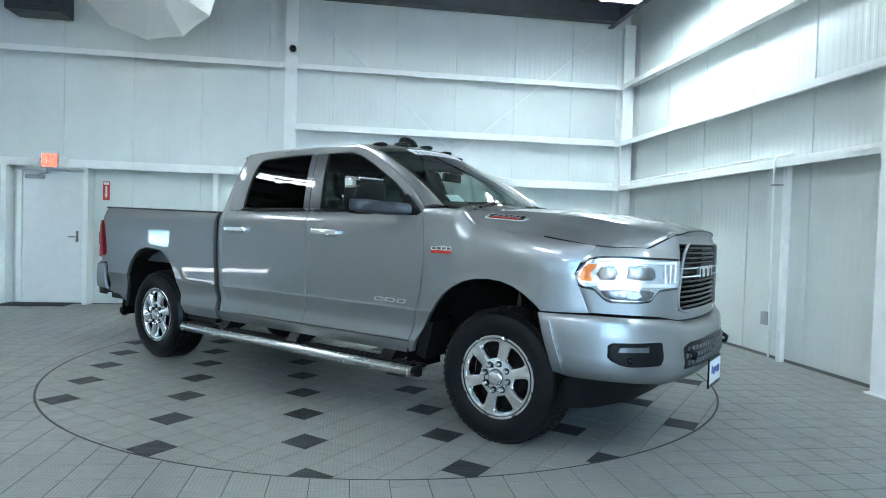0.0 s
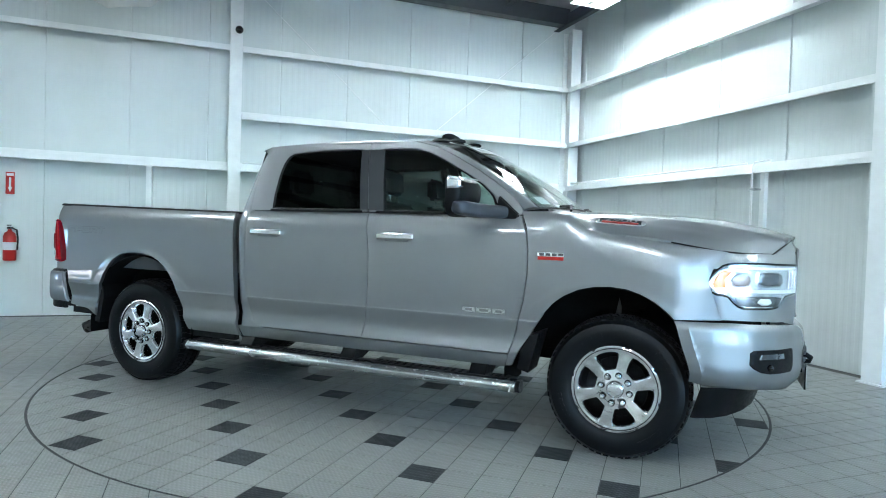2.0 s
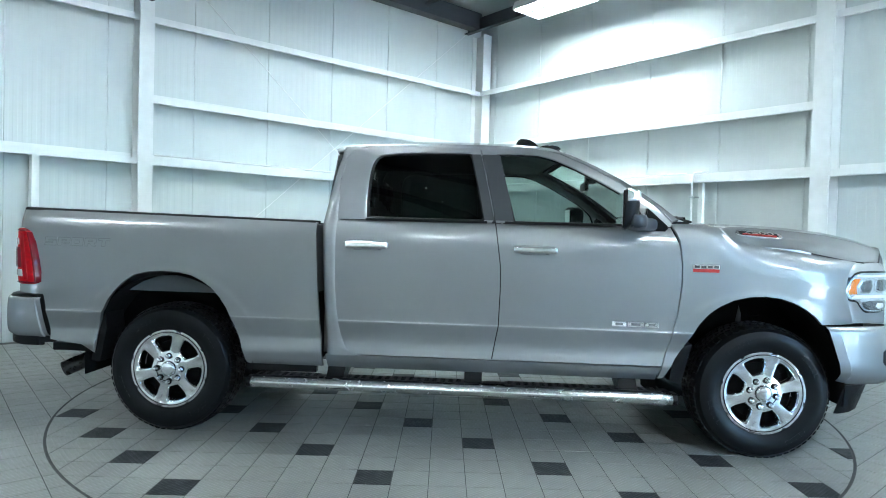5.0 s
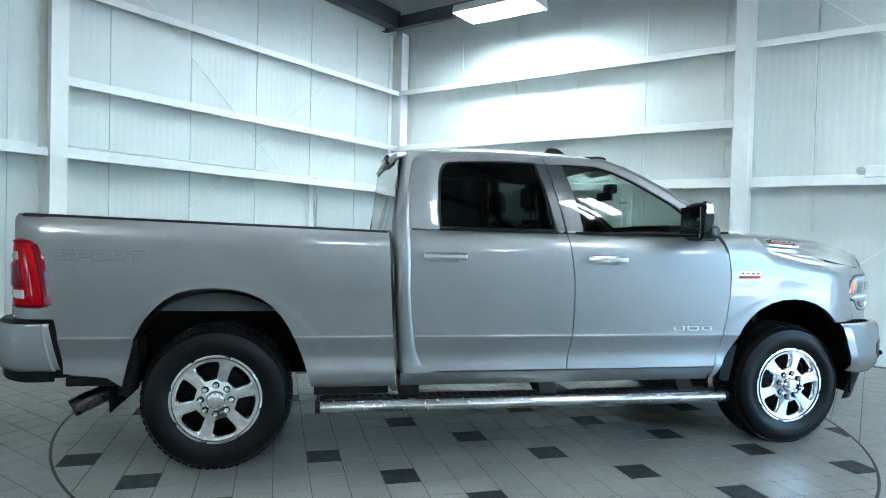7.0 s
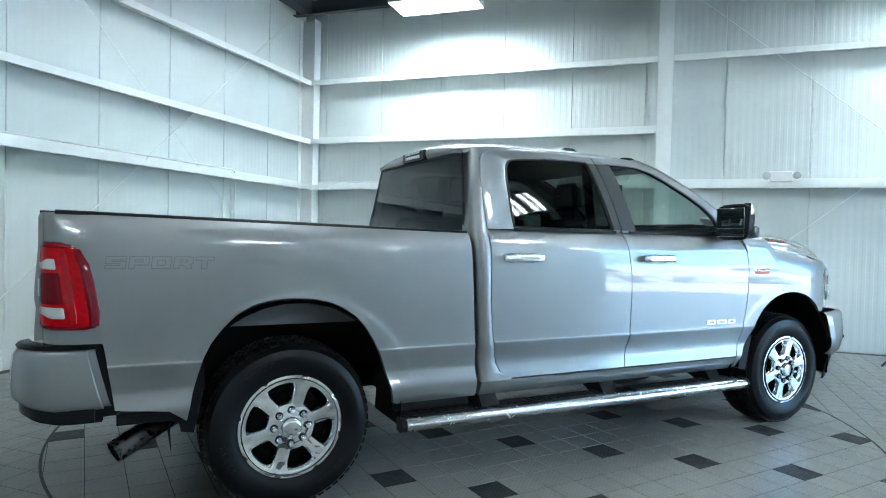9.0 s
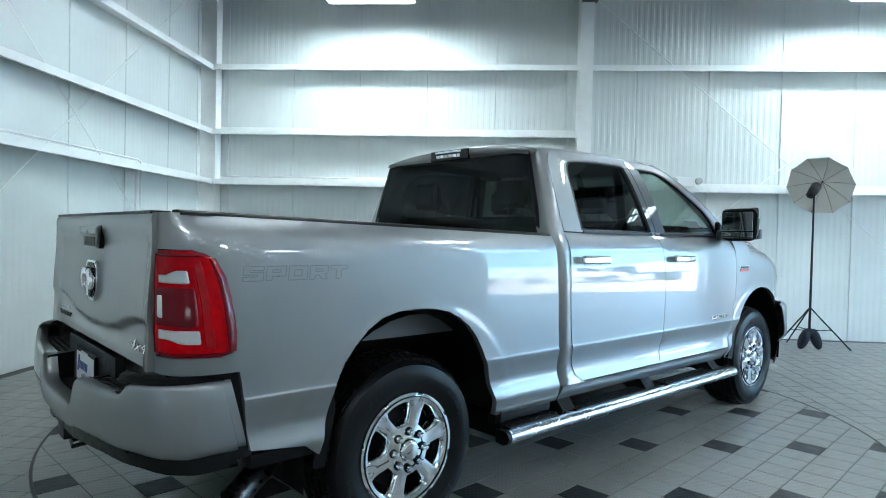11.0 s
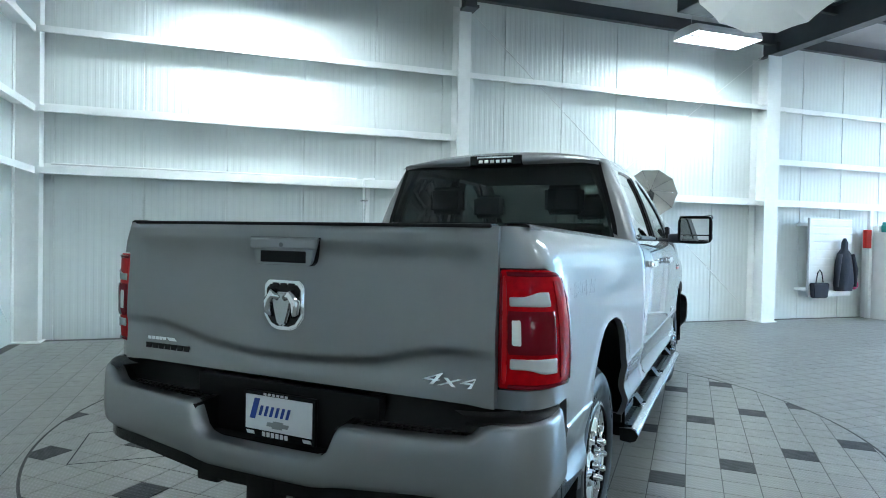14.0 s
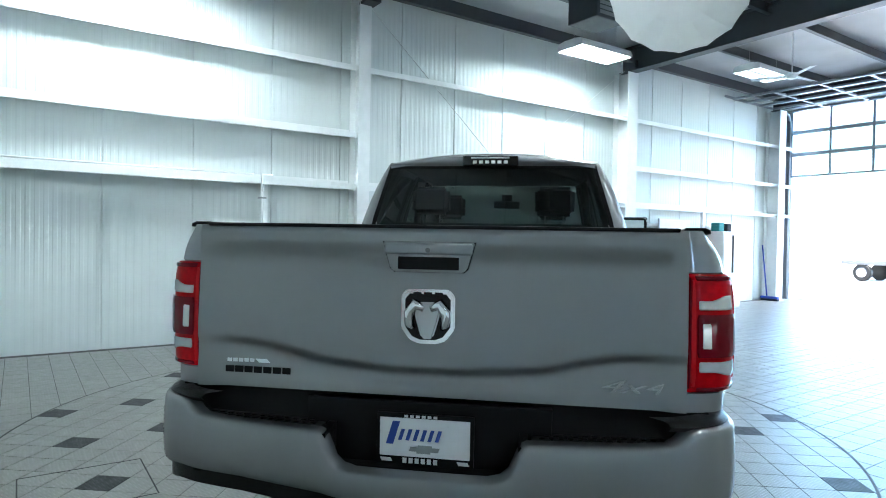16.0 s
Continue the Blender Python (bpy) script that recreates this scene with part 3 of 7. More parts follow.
def bed_end(z):
    return ip(z, (0.45, 0.5, 0.9, 1.39), (1.045, 1.04, 1.008, 0.982))


def rail(x):
    return ip(x, (-1.05, 1.0), (1.427, 1.384))


def eased(pts, n=4):
    """A smooth line through the points, with n steps between each two."""
    out = []
    for i in range(len(pts) - 1):
        a, b, c, d = (Vector(pts[min(max(j, 0), len(pts) - 1)]) for j in (i - 1, i, i + 1, i + 2))
        for k in range(n):
            q = k / n
            v = b + (c - a) * (0.5 * q) + (a * 2 - b * 5 + c * 4 - d) * (0.5 * q * q) + (b * 3 - a - c * 3 + d) * (0.5 * q ** 3)
            out.append((v.x, v.y))
    return out + [tuple(pts[-1])]


def grid(bm, rows):
    vs = [[bm.verts.new(p) for p in r] for r in rows]
    for a, b in zip(vs, vs[1:]):
        for i in range(len(a) - 1):
            try:
                bm.faces.new((a[i], a[i + 1], b[i + 1], b[i]))
            except ValueError:
                pass
    return vs


def flange(bm, v):
    """Turn the open edges of a sheet inwards, so that a panel has thickness."""
    es = [e for e in bm.edges if len(e.link_faces) == 1]
    r = bmesh.ops.extrude_edge_only(bm, edges=es)
    bmesh.ops.translate(bm, vec=v, verts=[q for q in r["geom"] if isinstance(q, bmesh.types.BMVert)])
    return bm


def clean(bm, d=0.0004):
    bmesh.ops.remove_doubles(bm, verts=bm.verts[:], dist=d)
    bmesh.ops.recalc_face_normals(bm, faces=bm.faces[:])
    return bm


LEVELS = list(np.linspace(0.46, 0.74, 20)) + [0.750, 0.760, 0.7665, 0.7695, 0.7735, 0.777, 0.786, 0.80] + list(np.linspace(0.812, 1.30, 42)) + list(np.linspace(1.308, 1.43, 18))


def finer(arch, n=4):
    """More points along an arch's edge."""
    out = []
    for a, b in zip(arch, arch[1:]):
        out += [(a[0] + (b[0] - a[0]) * k / n, a[1] + (b[1] - a[1]) * k / n) for k in range(n)]
    return out + [arch[-1]]


def side_sheet(bm, s, cols):
    """Columns of (bottom, top, place(z)) from rear to front, on common levels."""
    rows = []
    for lo, hi, place in cols:
        rows.append([place(min(hi, max(lo, z))) for z in LEVELS])
    grid(bm, [[Vector((p[0], s * p[1], p[2])) for p in r] for r in rows])
    return bm


# corner of the bed, seen from above: from the straight side round to the tailgate
CORNER = [(-0.80, 0.0), (-0.85, 0.001), (-0.88, 0.0035), (-0.91, 0.0095), (-0.94, 0.019), (-0.965, 0.029), (-0.99, 0.045), (-1.01, 0.067), (-1.022, 0.096), (-1.030, 0.127), (-1.034, 0.15)]
CLEN = [0.0]
for (_a, _b), (_c, _d) in zip(CORNER, CORNER[1:]):
    CLEN.append(CLEN[-1] + math.hypot(_c - _a, _d - _b))
CEND = CLEN[-1]
TGX, TGW = -1.050, 0.801


def corner_at(u, z, out=0.0):
    """A point on the corner: u runs along it from the side to the tailgate."""
    x = ip(u, CLEN, [c[0] for c in CORNER])
    off = ip(u, CLEN, [c[1] for c in CORNER])
    w = lat(-0.80, z)
    e = 0.004
    dx = ip(u + e, CLEN, [c[0] for c in CORNER]) - ip(u - e, CLEN, [c[0] for c in CORNER])
    dy = -(ip(u + e, CLEN, [c[1] for c in CORNER]) - ip(u - e, CLEN, [c[1] for c in CORNER]))
    n = Vector((dy, -dx)).normalized()
    return (x + n.x * out, w - off * (w - TGW) / 0.15 + n.y * out)


def tl_edge(z):    # where the tail lamp begins on the side
    x = ip(z, (0.93, 0.934, 0.942, 0.969, 1.117, 1.227, 1.262, 1.280, 1.290, 1.295), (-0.868, -0.850, -0.836, -0.831, -0.854, -0.880, -0.892, -0.911, -0.933, -0.963))
    return ip(-x, [-c[0] for c in CORNER], CLEN)


def bed_rear(z):   # rear edge of the bed side, above and beside the bumper's end
    return ip(z, (0.579, 0.722, 0.825, 0.86, 0.872), (-0.75, -0.773, -0.789, -0.796, -0.80))


def bedside(s):
    bm = bmesh.new()
    cols = [(0.579, rail(-0.8), lambda z: (bed_rear(z), lat(-0.8, z), z))]
    for x in np.linspace(-0.735, -0.475, 14):
        lo = ip(x, (-0.75, -0.535, -0.462), (0.579, 0.554, 0.50))
        cols.append((lo, rail(x), lambda z, x=x: (x, lat(x, z), z)))
    for x, z0 in finer(ARCH_R):
        cols.append((z0, rail(x), lambda z, x=x: (x, lat(x, z), z)))
    for k in range(1, 25):
        def pl(z, k=k):
            x = 0.55 + (bed_end(z) - 0.55) * k / 24
            return (x, lat(x, z), z)
        cols.append((0.47, rail(0.55 + 0.018 * k), pl))
    side_sheet(bm, s, cols)

    def sheet(zs, u0, u1, n):
        rows = []
        for z in zs:
            a, b = u0(z), u1(z)
            r = []
            for k in range(n + 1):
                x, y = corner_at(a + (b - a) * k / n, z)
                r.append(Vector((x, s * y, z)))
            rows.append(r)
        grid(bm, rows)
    # round the corner above and below the tail lamp, and up to its edge
    sheet(np.linspace(1.300, rail(-1.0), 10), lambda z: 0.0, lambda z: CEND, 24)
    sheet(np.linspace(0.872, 0.930, 5), lambda z: 0.0, lambda z: CEND, 24)
    sheet(np.linspace(0.930, 1.300, 22), lambda z: 0.0, lambda z: tl_edge(z) - 0.003, 8)
    clean(bm)
    flange(bm, (0, -s * 0.03, 0))
    return part("bed_side", bm, PAINT, truck, smooth=40)


def tail_lamp(s):
    def surf(g, z, out):
        """g: 0 at the front edge on the side, 1 at the tailgate."""
        a = tl_edge(z)
        x, y = corner_at(a + (CEND - a) * g, z, out)
        return Vector((x, s * y, z))

    def patch(g0, g1, z0, z1, out, n=10, lift=0.0, drop=0.0):
        bm = bmesh.new()
        rows = []
        for i in range(n):
            e = 0.012 if i in (0, n - 1) else 0.0

            def level(g):
                """The band widens round the corner: its upper edge lifts or its lower edge drops."""
                w = 1 - sstep(g, 0.50, 0.74)
                a, b = z0 - drop * w, z1 + lift * w
                return a + (b - a) * i / (n - 1)
            rows.append([surf(g0 + e + (g1 - g0 - 2 * e) * k / 16, level(g0 + (g1 - g0) * k / 16), out + 0.012 * (1 - sstep(g0 + (g1 - g0) * k / 16, 0.3, 0.85)) - (0.003 if i in (0, n - 1) or k in (0, 16) else 0)) for k in range(17)])
        grid(bm, rows)
        clean(bm)
        flange(bm, (0.03, -s * 0.02, 0))
        return bm
    bm = bmesh.new()
    zs = [0.934, 0.938, 0.945] + list(np.linspace(0.96, 1.27, 18)) + [1.285, 1.291, 1.295]
    rows = []
    for z in zs:
        rnd = 0.014 * (1 - min(1.0, (z - 0.934) / 0.02, (1.295 - z) / 0.02)) ** 2
        rows.append([surf(g, z, 0.002 + (0.004 + 0.012 * (1 - sstep(g, 0.3, 0.85))) * min(1.0, (1 - g) / 0.1, g / 0.06 + 0.2) - rnd * 0.5 + 0.005 * math.sin(math.pi * (z - 0.93) / 0.37)) for g in [0, 0.03, 0.07] + list(np.linspace(0.12, 0.9, 16)) + [0.94, 0.975, 1.0]])
    grid(bm, rows)
    clean(bm)
    flange(bm, (0.05, -s * 0.04, 0))
    ob = part("tail_lamp", bm, REDL, truck, "glossy red tail lamp", smooth=50)
    part("clear_band", patch(0.40, 0.88, 1.186, 1.214, 0.0145, lift=0.016), CLEARL, ob, "pale frosted band", smooth=50)
    part("clear_band", patch(0.36, 0.88, 0.996, 1.028, 0.0145, drop=0.014), CLEARL, ob, "pale frosted band", smooth=50)
    part("lamp_core", patch(0.37, 0.90, 1.042, 1.172, 0.019), REDD, ob, "dark red lamp core", smooth=50)
    part("light_pipe", patch(0.915, 0.968, 0.952, 1.276, 0.0105), REDB, ob, "bright red light pipe", smooth=50)
    for g0, g1, z0, z1 in ((0.004, 0.05, 0.948, 1.272), (0.055, 0.90, 1.276, 1.290), (0.055, 0.90, 0.938, 0.950), (0.972, 0.996, 0.945, 1.284)):
        part("lamp_rim", patch(g0, g1, z0, z1, 0.0105, n=6), REDD, ob, "dark red lens rim", smooth=50)
    part("inner_reflector", patch(0.20, 0.31, 0.965, 1.262, 0.0135), REDM, ob, "deep red inner reflector", smooth=50)
    part("reverse_lamp", patch(0.76, 0.86, 1.065, 1.15, 0.0205), LEDG, ob, "white reverse lamp", smooth=50)
    return ob


def door(s, name, left, right, win):
    """A door skin below the waist; the frame round its window is the next part."""
    bm = bmesh.new()
    rows = []
    us = [k / 36 for k in range(37)]
    for z in list(np.linspace(0.56, 0.74, 6)) + [0.750, 0.760, 0.7665, 0.7695, 0.7735, 0.777, 0.786, 0.80] + list(np.linspace(0.81, 1.405, 40)):
        a, b = left(z) + 0.003, right(z) - 0.003
        rows.append([Vector((a + (b - a) * u, s * lat(a + (b - a) * u, z), z)) for u in us])
    grid(bm, rows)
    clean(bm)
    flange(bm, (0, -s * 0.03, 0))
    d = part(name, bm, PAINT, truck, smooth=50)
    outer, inner = win
    bm = bmesh.new()
    n = 72

    def ring(poly):
        """Even points along a closed line with its corners kept soft."""
        P = [Vector(p) for p in poly]
        Ls = [0]
        for i in range(len(P)):
            Ls.append(Ls[-1] + (P[(i + 1) % len(P)] - P[i]).length)
        out = []
        for k in range(n):
            t = Ls[-1] * k / n
            i = max(j for j in range(len(P)) if Ls[j] <= t + 1e-9)
            f = (t - Ls[i]) / (Ls[i + 1] - Ls[i])
            out.append(P[i].lerp(P[(i + 1) % len(P)], f))
        return out
    o, i = ring(outer), ring(inner)

    def at(p, d=0.0):
        return Vector((p.x, s * (glat(p.y) - d), p.y))
    ro = [at(p) for p in o]
    rm = [at(q + (p - q) * 0.12) for p, q in zip(o, i)]
    ri = [at(p, 0.012) for p in i]
    grid(bm, [r + [r[0]] for r in (ro, rm, ri)])
    clean(bm)
    flange(bm, (0, -s * 0.025, 0))
    part("window_frame", bm, PAINT, d, smooth=45)
    return d, i


RW_OUT = [(1.112, 1.41), (1.109, 1.52), (1.116, 1.70), (1.133, 1.80), (1.16, 1.855), (1.21, 1.885), (1.30, 1.898), (1.6, 1.912), (1.9, 1.914), (2.0, 1.911), (2.035, 1.76), (2.075, 1.59), (2.108, 1.41), (1.7, 1.41), (1.3, 1.41)]
RW_IN = [(1.30, 1.425), (1.292, 1.52), (1.297, 1.70), (1.308, 1.775), (1.328, 1.815), (1.36, 1.835), (1.45, 1.845), (1.65, 1.856), (1.85, 1.858), (1.952, 1.857), (1.985, 1.72), (2.015, 1.58), (2.05, 1.422), (1.75, 1.422), (1.45, 1.422)]
FW_OUT = [(2.116, 1.41), (2.08, 1.59), (2.042, 1.76), (2.006, 1.911), (2.2, 1.911), (2.38, 1.906), (2.52, 1.870), (2.68, 1.797), (2.85, 1.705), (3.0, 1.61), (3.12, 1.52), (3.195, 1.44), (3.205, 1.41), (2.9, 1.41), (2.5, 1.41)]
FW_IN = [(2.225, 1.418), (2.19, 1.56), (2.155, 1.70), (2.113, 1.857), (2.24, 1.858), (2.37, 1.855), (2.48, 1.826), (2.62, 1.762), (2.77, 1.682), (2.90, 1.606), (2.99, 1.53), (3.03, 1.45), (3.03, 1.418), (2.75, 1.418), (2.45, 1.418)]


def pane_mesh(s, ring, inset=0.014):
    bm = bmesh.new()
    c = sum((Vector((p.x, p.y)) for p in ring), Vector((0, 0))) / len(ring)
    rows = []
    for f in (1.0, 0.75, 0.5, 0.25, 0.02):
        r = [c + (Vector((p.x, p.y)) - c) * f for p in ring]
        rows.append([Vector((q.x, s * (glat(q.y) - inset), q.y)) for q in r + [r[0]]])
    grid(bm, rows)
    return clean(bm, 0.001)


def fend_x(z):     # front edge of the fender
    return ip(z, (0.845, 1.0, 1.065, 1.12, 1.20, 1.25), (4.332, 4.276, 4.258, 4.285, 4.345, 4.36))


def fender(s):
    bm = bmesh.new()
    cols = []

    def top(x):
        return (ip(x, (3.18, 3.35, 3.48, 3.58, 3.75, 4.0, 4.3), (1.43, 1.435, 1.42, 1.335, 1.305, 1.275, 1.226)),
                ip(x, (3.18, 3.35, 3.48, 3.58, 3.75, 4.0, 4.3), (0.885, 0.86, 0.868, 0.885, 0.883, 0.862, 0.792)))

    def column(X, lo):
        zt, yt = top(X)
        z1 = zt - 0.17
        out = []

        def xat(z):
            if X < 3.42:
                return X + (gap_f(z) + 0.003 - 3.2) * max(0.0, 1 - (X - 3.2) / 0.22)
            if X > 4.10:
                return 4.09 + (fend_x(z) - 4.09) * (X - 4.09) / 0.21
            return X
        for z in LEVELS:
            z = min(z1, max(lo, z))
            x = xat(z)
            out.append(Vector((x, s * lat(x, z), z)))
        for k in range(1, 13):
            t = k / 12
            a, b, c = Vector((0, z1)), Vector((0.010, zt - 0.03)), Vector((0, zt))
            x = xat(z1 + (zt - z1) * t)
            y0 = lat(x, z1)
            c.x = y0 - yt
            q = a.lerp(b, t).lerp(b.lerp(c, t), t)
            out.append(Vector((x, s * (y0 - q.x), q.y)))
        return out
    rows = [column(3.2, 0.48), column(3.212, 0.48)]
    rows += [column(x, z) for x, z in finer(ARCH_F)]
    rows += [column(x, 0.845) for x in (4.13, 4.17, 4.21, 4.255, 4.30)]
    grid(bm, rows)
    clean(bm)
    flange(bm, (0, -s * 0.03, 0))
    return part("front_fender", bm, PAINT, truck, smooth=40)


def rocker(s):
    bm = bmesh.new()
    grid(bm, [[Vector((a + (b - a) * u, s * (lat(2.2, z) - (0.0 if z > 0.5 else 0.01)), z)) for u in [k / 12 for k in range(13)]]
              for z, a, b in ((0.468, 1.075, 3.12), (0.478, 1.072, 3.125), (0.50, 1.07, 3.13), (0.53, 1.068, 3.14), (0.552, 1.066, 3.145))])
    flange(bm, (0, -s * 0.06, 0))
    return part("rocker_panel", bm, PAINT, truck, smooth=50)


def cab_corner(s):
    """The pillar behind the rear door, from the sill to the roof, turned round to the back window."""
    bm = bmesh.new()
    rows = []
    for z in list(np.linspace(0.55, 1.38, 18)) + list(np.linspace(1.42, 1.90, 14)):
        w = lat(1.05, z) if z < 1.39 else glat(z)
        x1 = gap_r(z) - 0.003
        x0 = bed_end(min(z, 1.39)) + 0.03 + ip(z, (1.39, 1.9), (0.0, 0.085))
        r = 0.05
        row = [(x1, w), (x0 + r + (x1 - x0 - r) * 0.4, w), (x0 + r, w)]
        for a in (20, 40, 60, 80, 90):
            row.append((x0 + r - r * math.sin(radians(a)), w - r + r * math.cos(radians(a))))
        row.append((x0 - 0.003, w - 0.09))
        row.append((x0 - 0.004, w - 0.115))
        rows.append([Vector((x, s * y, z)) for x, y in row])
    grid(bm, rows)
    clean(bm)
    flange(bm, (0.02, -s * 0.02, 0))
    return part("cab_corner", bm, PAINT, truck, smooth=50)


for s in (-1, 1):
    bedside(s)
    tail_lamp(s)
    d1, r1 = door(s, "rear_door", gap_r, gap_b, (RW_OUT, RW_IN))
    d2, r2 = door(s, "front_door", gap_b, gap_f, (FW_OUT, FW_IN))
    part("window_pane", pane_mesh(s, r1), G_DARK, d1, "dark tinted window pane", smooth=60)
    part("window_pane", pane_mesh(s, r2), G_MID, d2, "green tinted window pane", smooth=60)
    for d, r in ((d1, r1), (d2, r2)):
        c = sum((Vector((q.x, q.y)) for q in r), Vector((0, 0))) / len(r)
        bm = bmesh.new()
        rows = []
        for f, dep in ((1.012, 0.007), (0.985, 0.007), (0.965, 0.013)):
            rr = [c + (Vector((q.x, q.y)) - c) * f for q in r]
            rows.append([Vector((q.x, s * (glat(q.y) - dep), q.y)) for q in rr + rr[:1]])
        grid(bm, rows)
        flange(clean(bm), (0, -s * 0.008, 0))
        part("window_gasket", bm, TRIM, d, "black window gasket", smooth=50)
    # dark post trim between the windows
    for d, a, b in ((d1, 1.946, 2.006), (d2, 2.012, 2.128)):
        bm = bmesh.new()
        rows = []
        for z in np.linspace(1.424, 1.856, 12):
            sh = gap_b(z) - gap_b(1.874)
            rows.append([Vector((x + sh, s * (glat(z) + 0.007), z)) for x in np.linspace(a, b, 4)])
        grid(bm, rows)
        flange(bm, (0, -s * 0.012, 0))
        part("pillar_trim", bm, PILLAR, d, "gloss charcoal pillar trim", smooth=50)
    # waist seals, chrome handles
    for d, a, b, hx in ((d1, 1.29, 2.06, 1.315), (d2, 2.17, 3.06, 2.36)):
        bm = bmesh.new()
        box(bm, a, b, s * glat(1.413) - 0.006, s * glat(1.413) + 0.006, 1.403, 1.421, 0.003)
        part("window_seal", bm, TRIM, d, "black waist seal")
        bm = bmesh.new()
        y = s * (lat(hx, 1.24))
        box(bm, hx - 0.135, hx + 0.135, min(y + s * 0.018, y + s * 0.042), max(y + s * 0.018, y + s * 0.042), 1.227, 1.271, 0.012, 3)
        for e in (-1, 1):
            box(bm, hx + e * 0.112 - 0.02, hx + e * 0.112 + 0.02, min(y - s * 0.004, y + s * 0.025), max(y - s * 0.004, y + s * 0.025), 1.231, 1.267, 0.006)
        h = part("door_handle", bm, CHROME, d, "chrome pull handle", smooth=40)
        bm = bmesh.new()
        grid(bm, [[Vector((hx + a * 0.085, s * (lat(hx, 1.245 + b * 0.03) - 0.02 * (1 - a * a) * (1 - b * b) + 0.0015), 1.246 + b * 0.028)) for a in np.linspace(-1, 1, 9)] for b in np.linspace(-1, 1, 7)])
        part("handle_cup", bm, GREYPL, h, smooth=60)
    fender(s)
    rocker(s)
    cab_corner(s)

# ---- roof, pillars, glass ----
TOPX = (1.05, 1.12, 1.2, 1.35, 1.6, 1.9, 2.2, 2.4, 2.5, 2.58, 2.63)
ROOF_EDGE_Z = (1.885, 1.90, 1.907, 1.914, 1.922, 1.922, 1.918, 1.912, 1.905, 1.895, 1.885)
ROOF_C = (1.935, 1.96, 1.975, 1.99, 2.0, 2.005, 1.998, 1.985, 1.972, 1.955, 1.94)


def roof_pt(x, v):
    ze, zc = ip(x, TOPX, ROOF_EDGE_Z), ip(x, TOPX, ROOF_C)
    w = ip(x, (1.05, 1.2, 2.2, 2.63), (0.668, 0.682, 0.682, 0.655))
    bow = 0.09 * v * v * sstep(x, 2.2, 2.63)
    return Vector((x - bow, v * w, ze + (zc - ze) * (1 - abs(v) ** 2.4)))


bm = bmesh.new()
grid(bm, [[roof_pt(x, v) for v in np.linspace(-1, 1, 25)] for x in list(np.linspace(1.05, 2.63, 24))])
clean(bm)
flange(bm, (0, 0, -0.03))
roof = part("roof", bm, PAINT, truck, smooth=50)
# rear edge of the roof running down to the back window, and the back window
def back_pt(v, z):
    w = ip(z, (1.40, 1.50, 1.87, 1.90), (0.80, 0.787, 0.675, 0.668))
    return Vector((ip(z, (1.40, 1.90), (1.012, 1.062)) + 0.0 - 0.02 * (1 - v * v) * 0, v * w, z))


bm = bmesh.new()
grid(bm, [[roof_pt(1.05, v) + (back_pt(v, 1.872) - roof_pt(1.05, v)) * k + Vector((-0.012 * math.sin(math.pi * k), 0, 0)) for v in np.linspace(-1, 1, 25)] for k in (0, 0.2, 0.5, 0.8, 1.0)])
part("roof_edge", bm, PAINT, roof, smooth=60)
bm = bmesh.new()
grid(bm, [[back_pt(v, z) + Vector((0.004, 0, 0)) for v in np.linspace(-0.985, 0.985, 12)] for z in np.linspace(1.40, 1.868, 8)])
part("rear_window", bm, G_DARK, truck, "dark tinted back window", smooth=60)
bm = bmesh.new()
for a, b in ((-1.0, -0.965), (0.965, 1.0)):
    grid(bm, [[back_pt(v, z) for v in (a, b)] for z in np.linspace(1.40, 1.872, 8)])
grid(bm, [[back_pt(v, z) for v in np.linspace(-1, 1, 12)] for z in (1.855, 1.873)])
part("window_seal", bm, TRIM, truck, "black back window seal")
part("cab_back", boxm(1.03, 1.06, -0.86, 0.86, 0.55, 1.40, 0.004), PAINT, truck)


def wind_pt(u, v):
    """Windscreen: u across (-1..1), v from the header down to the cowl."""
    top = Vector((2.63 - 0.10 * u * u, u * 0.632, 1.938 - 0.045 * abs(u) ** 2.4))
    low = Vector((3.40 - 0.13 * u * u, u * 0.765, 1.475 - 0.02 * u * u))
    p = top.lerp(low, v)
    return p + Vector((0.02, 0, 0.025)) * math.sin(math.pi * v)


bm = bmesh.new()
grid(bm, [[wind_pt(u, v) for u in np.linspace(-0.985, 0.985, 17)] for v in np.linspace(0.02, 0.985, 11)])
part("windscreen", bm, G_WIND, truck, "clear green tinted windscreen", smooth=60)
bm = bmesh.new()
for us in ((-1.0, -0.95), (0.95, 1.0)):
    grid(bm, [[wind_pt(u, v) + Vector((-0.004, 0, -0.003)) for u in us] for v in np.linspace(0, 1, 11)])
for vs in ((0.0, 0.06), (0.94, 1.0)):
    grid(bm, [[wind_pt(u, v) + Vector((-0.004, 0, -0.003)) for u in np.linspace(-1, 1, 17)] for v in vs])
part("windscreen_band", bm, TRIM, truck, "black band round the windscreen", smooth=60)
DOORLINE = [(2.38, 1.906), (2.52, 1.870), (2.68, 1.797), (2.85, 1.705), (3.0, 1.61), (3.12, 1.52), (3.195, 1.44)]
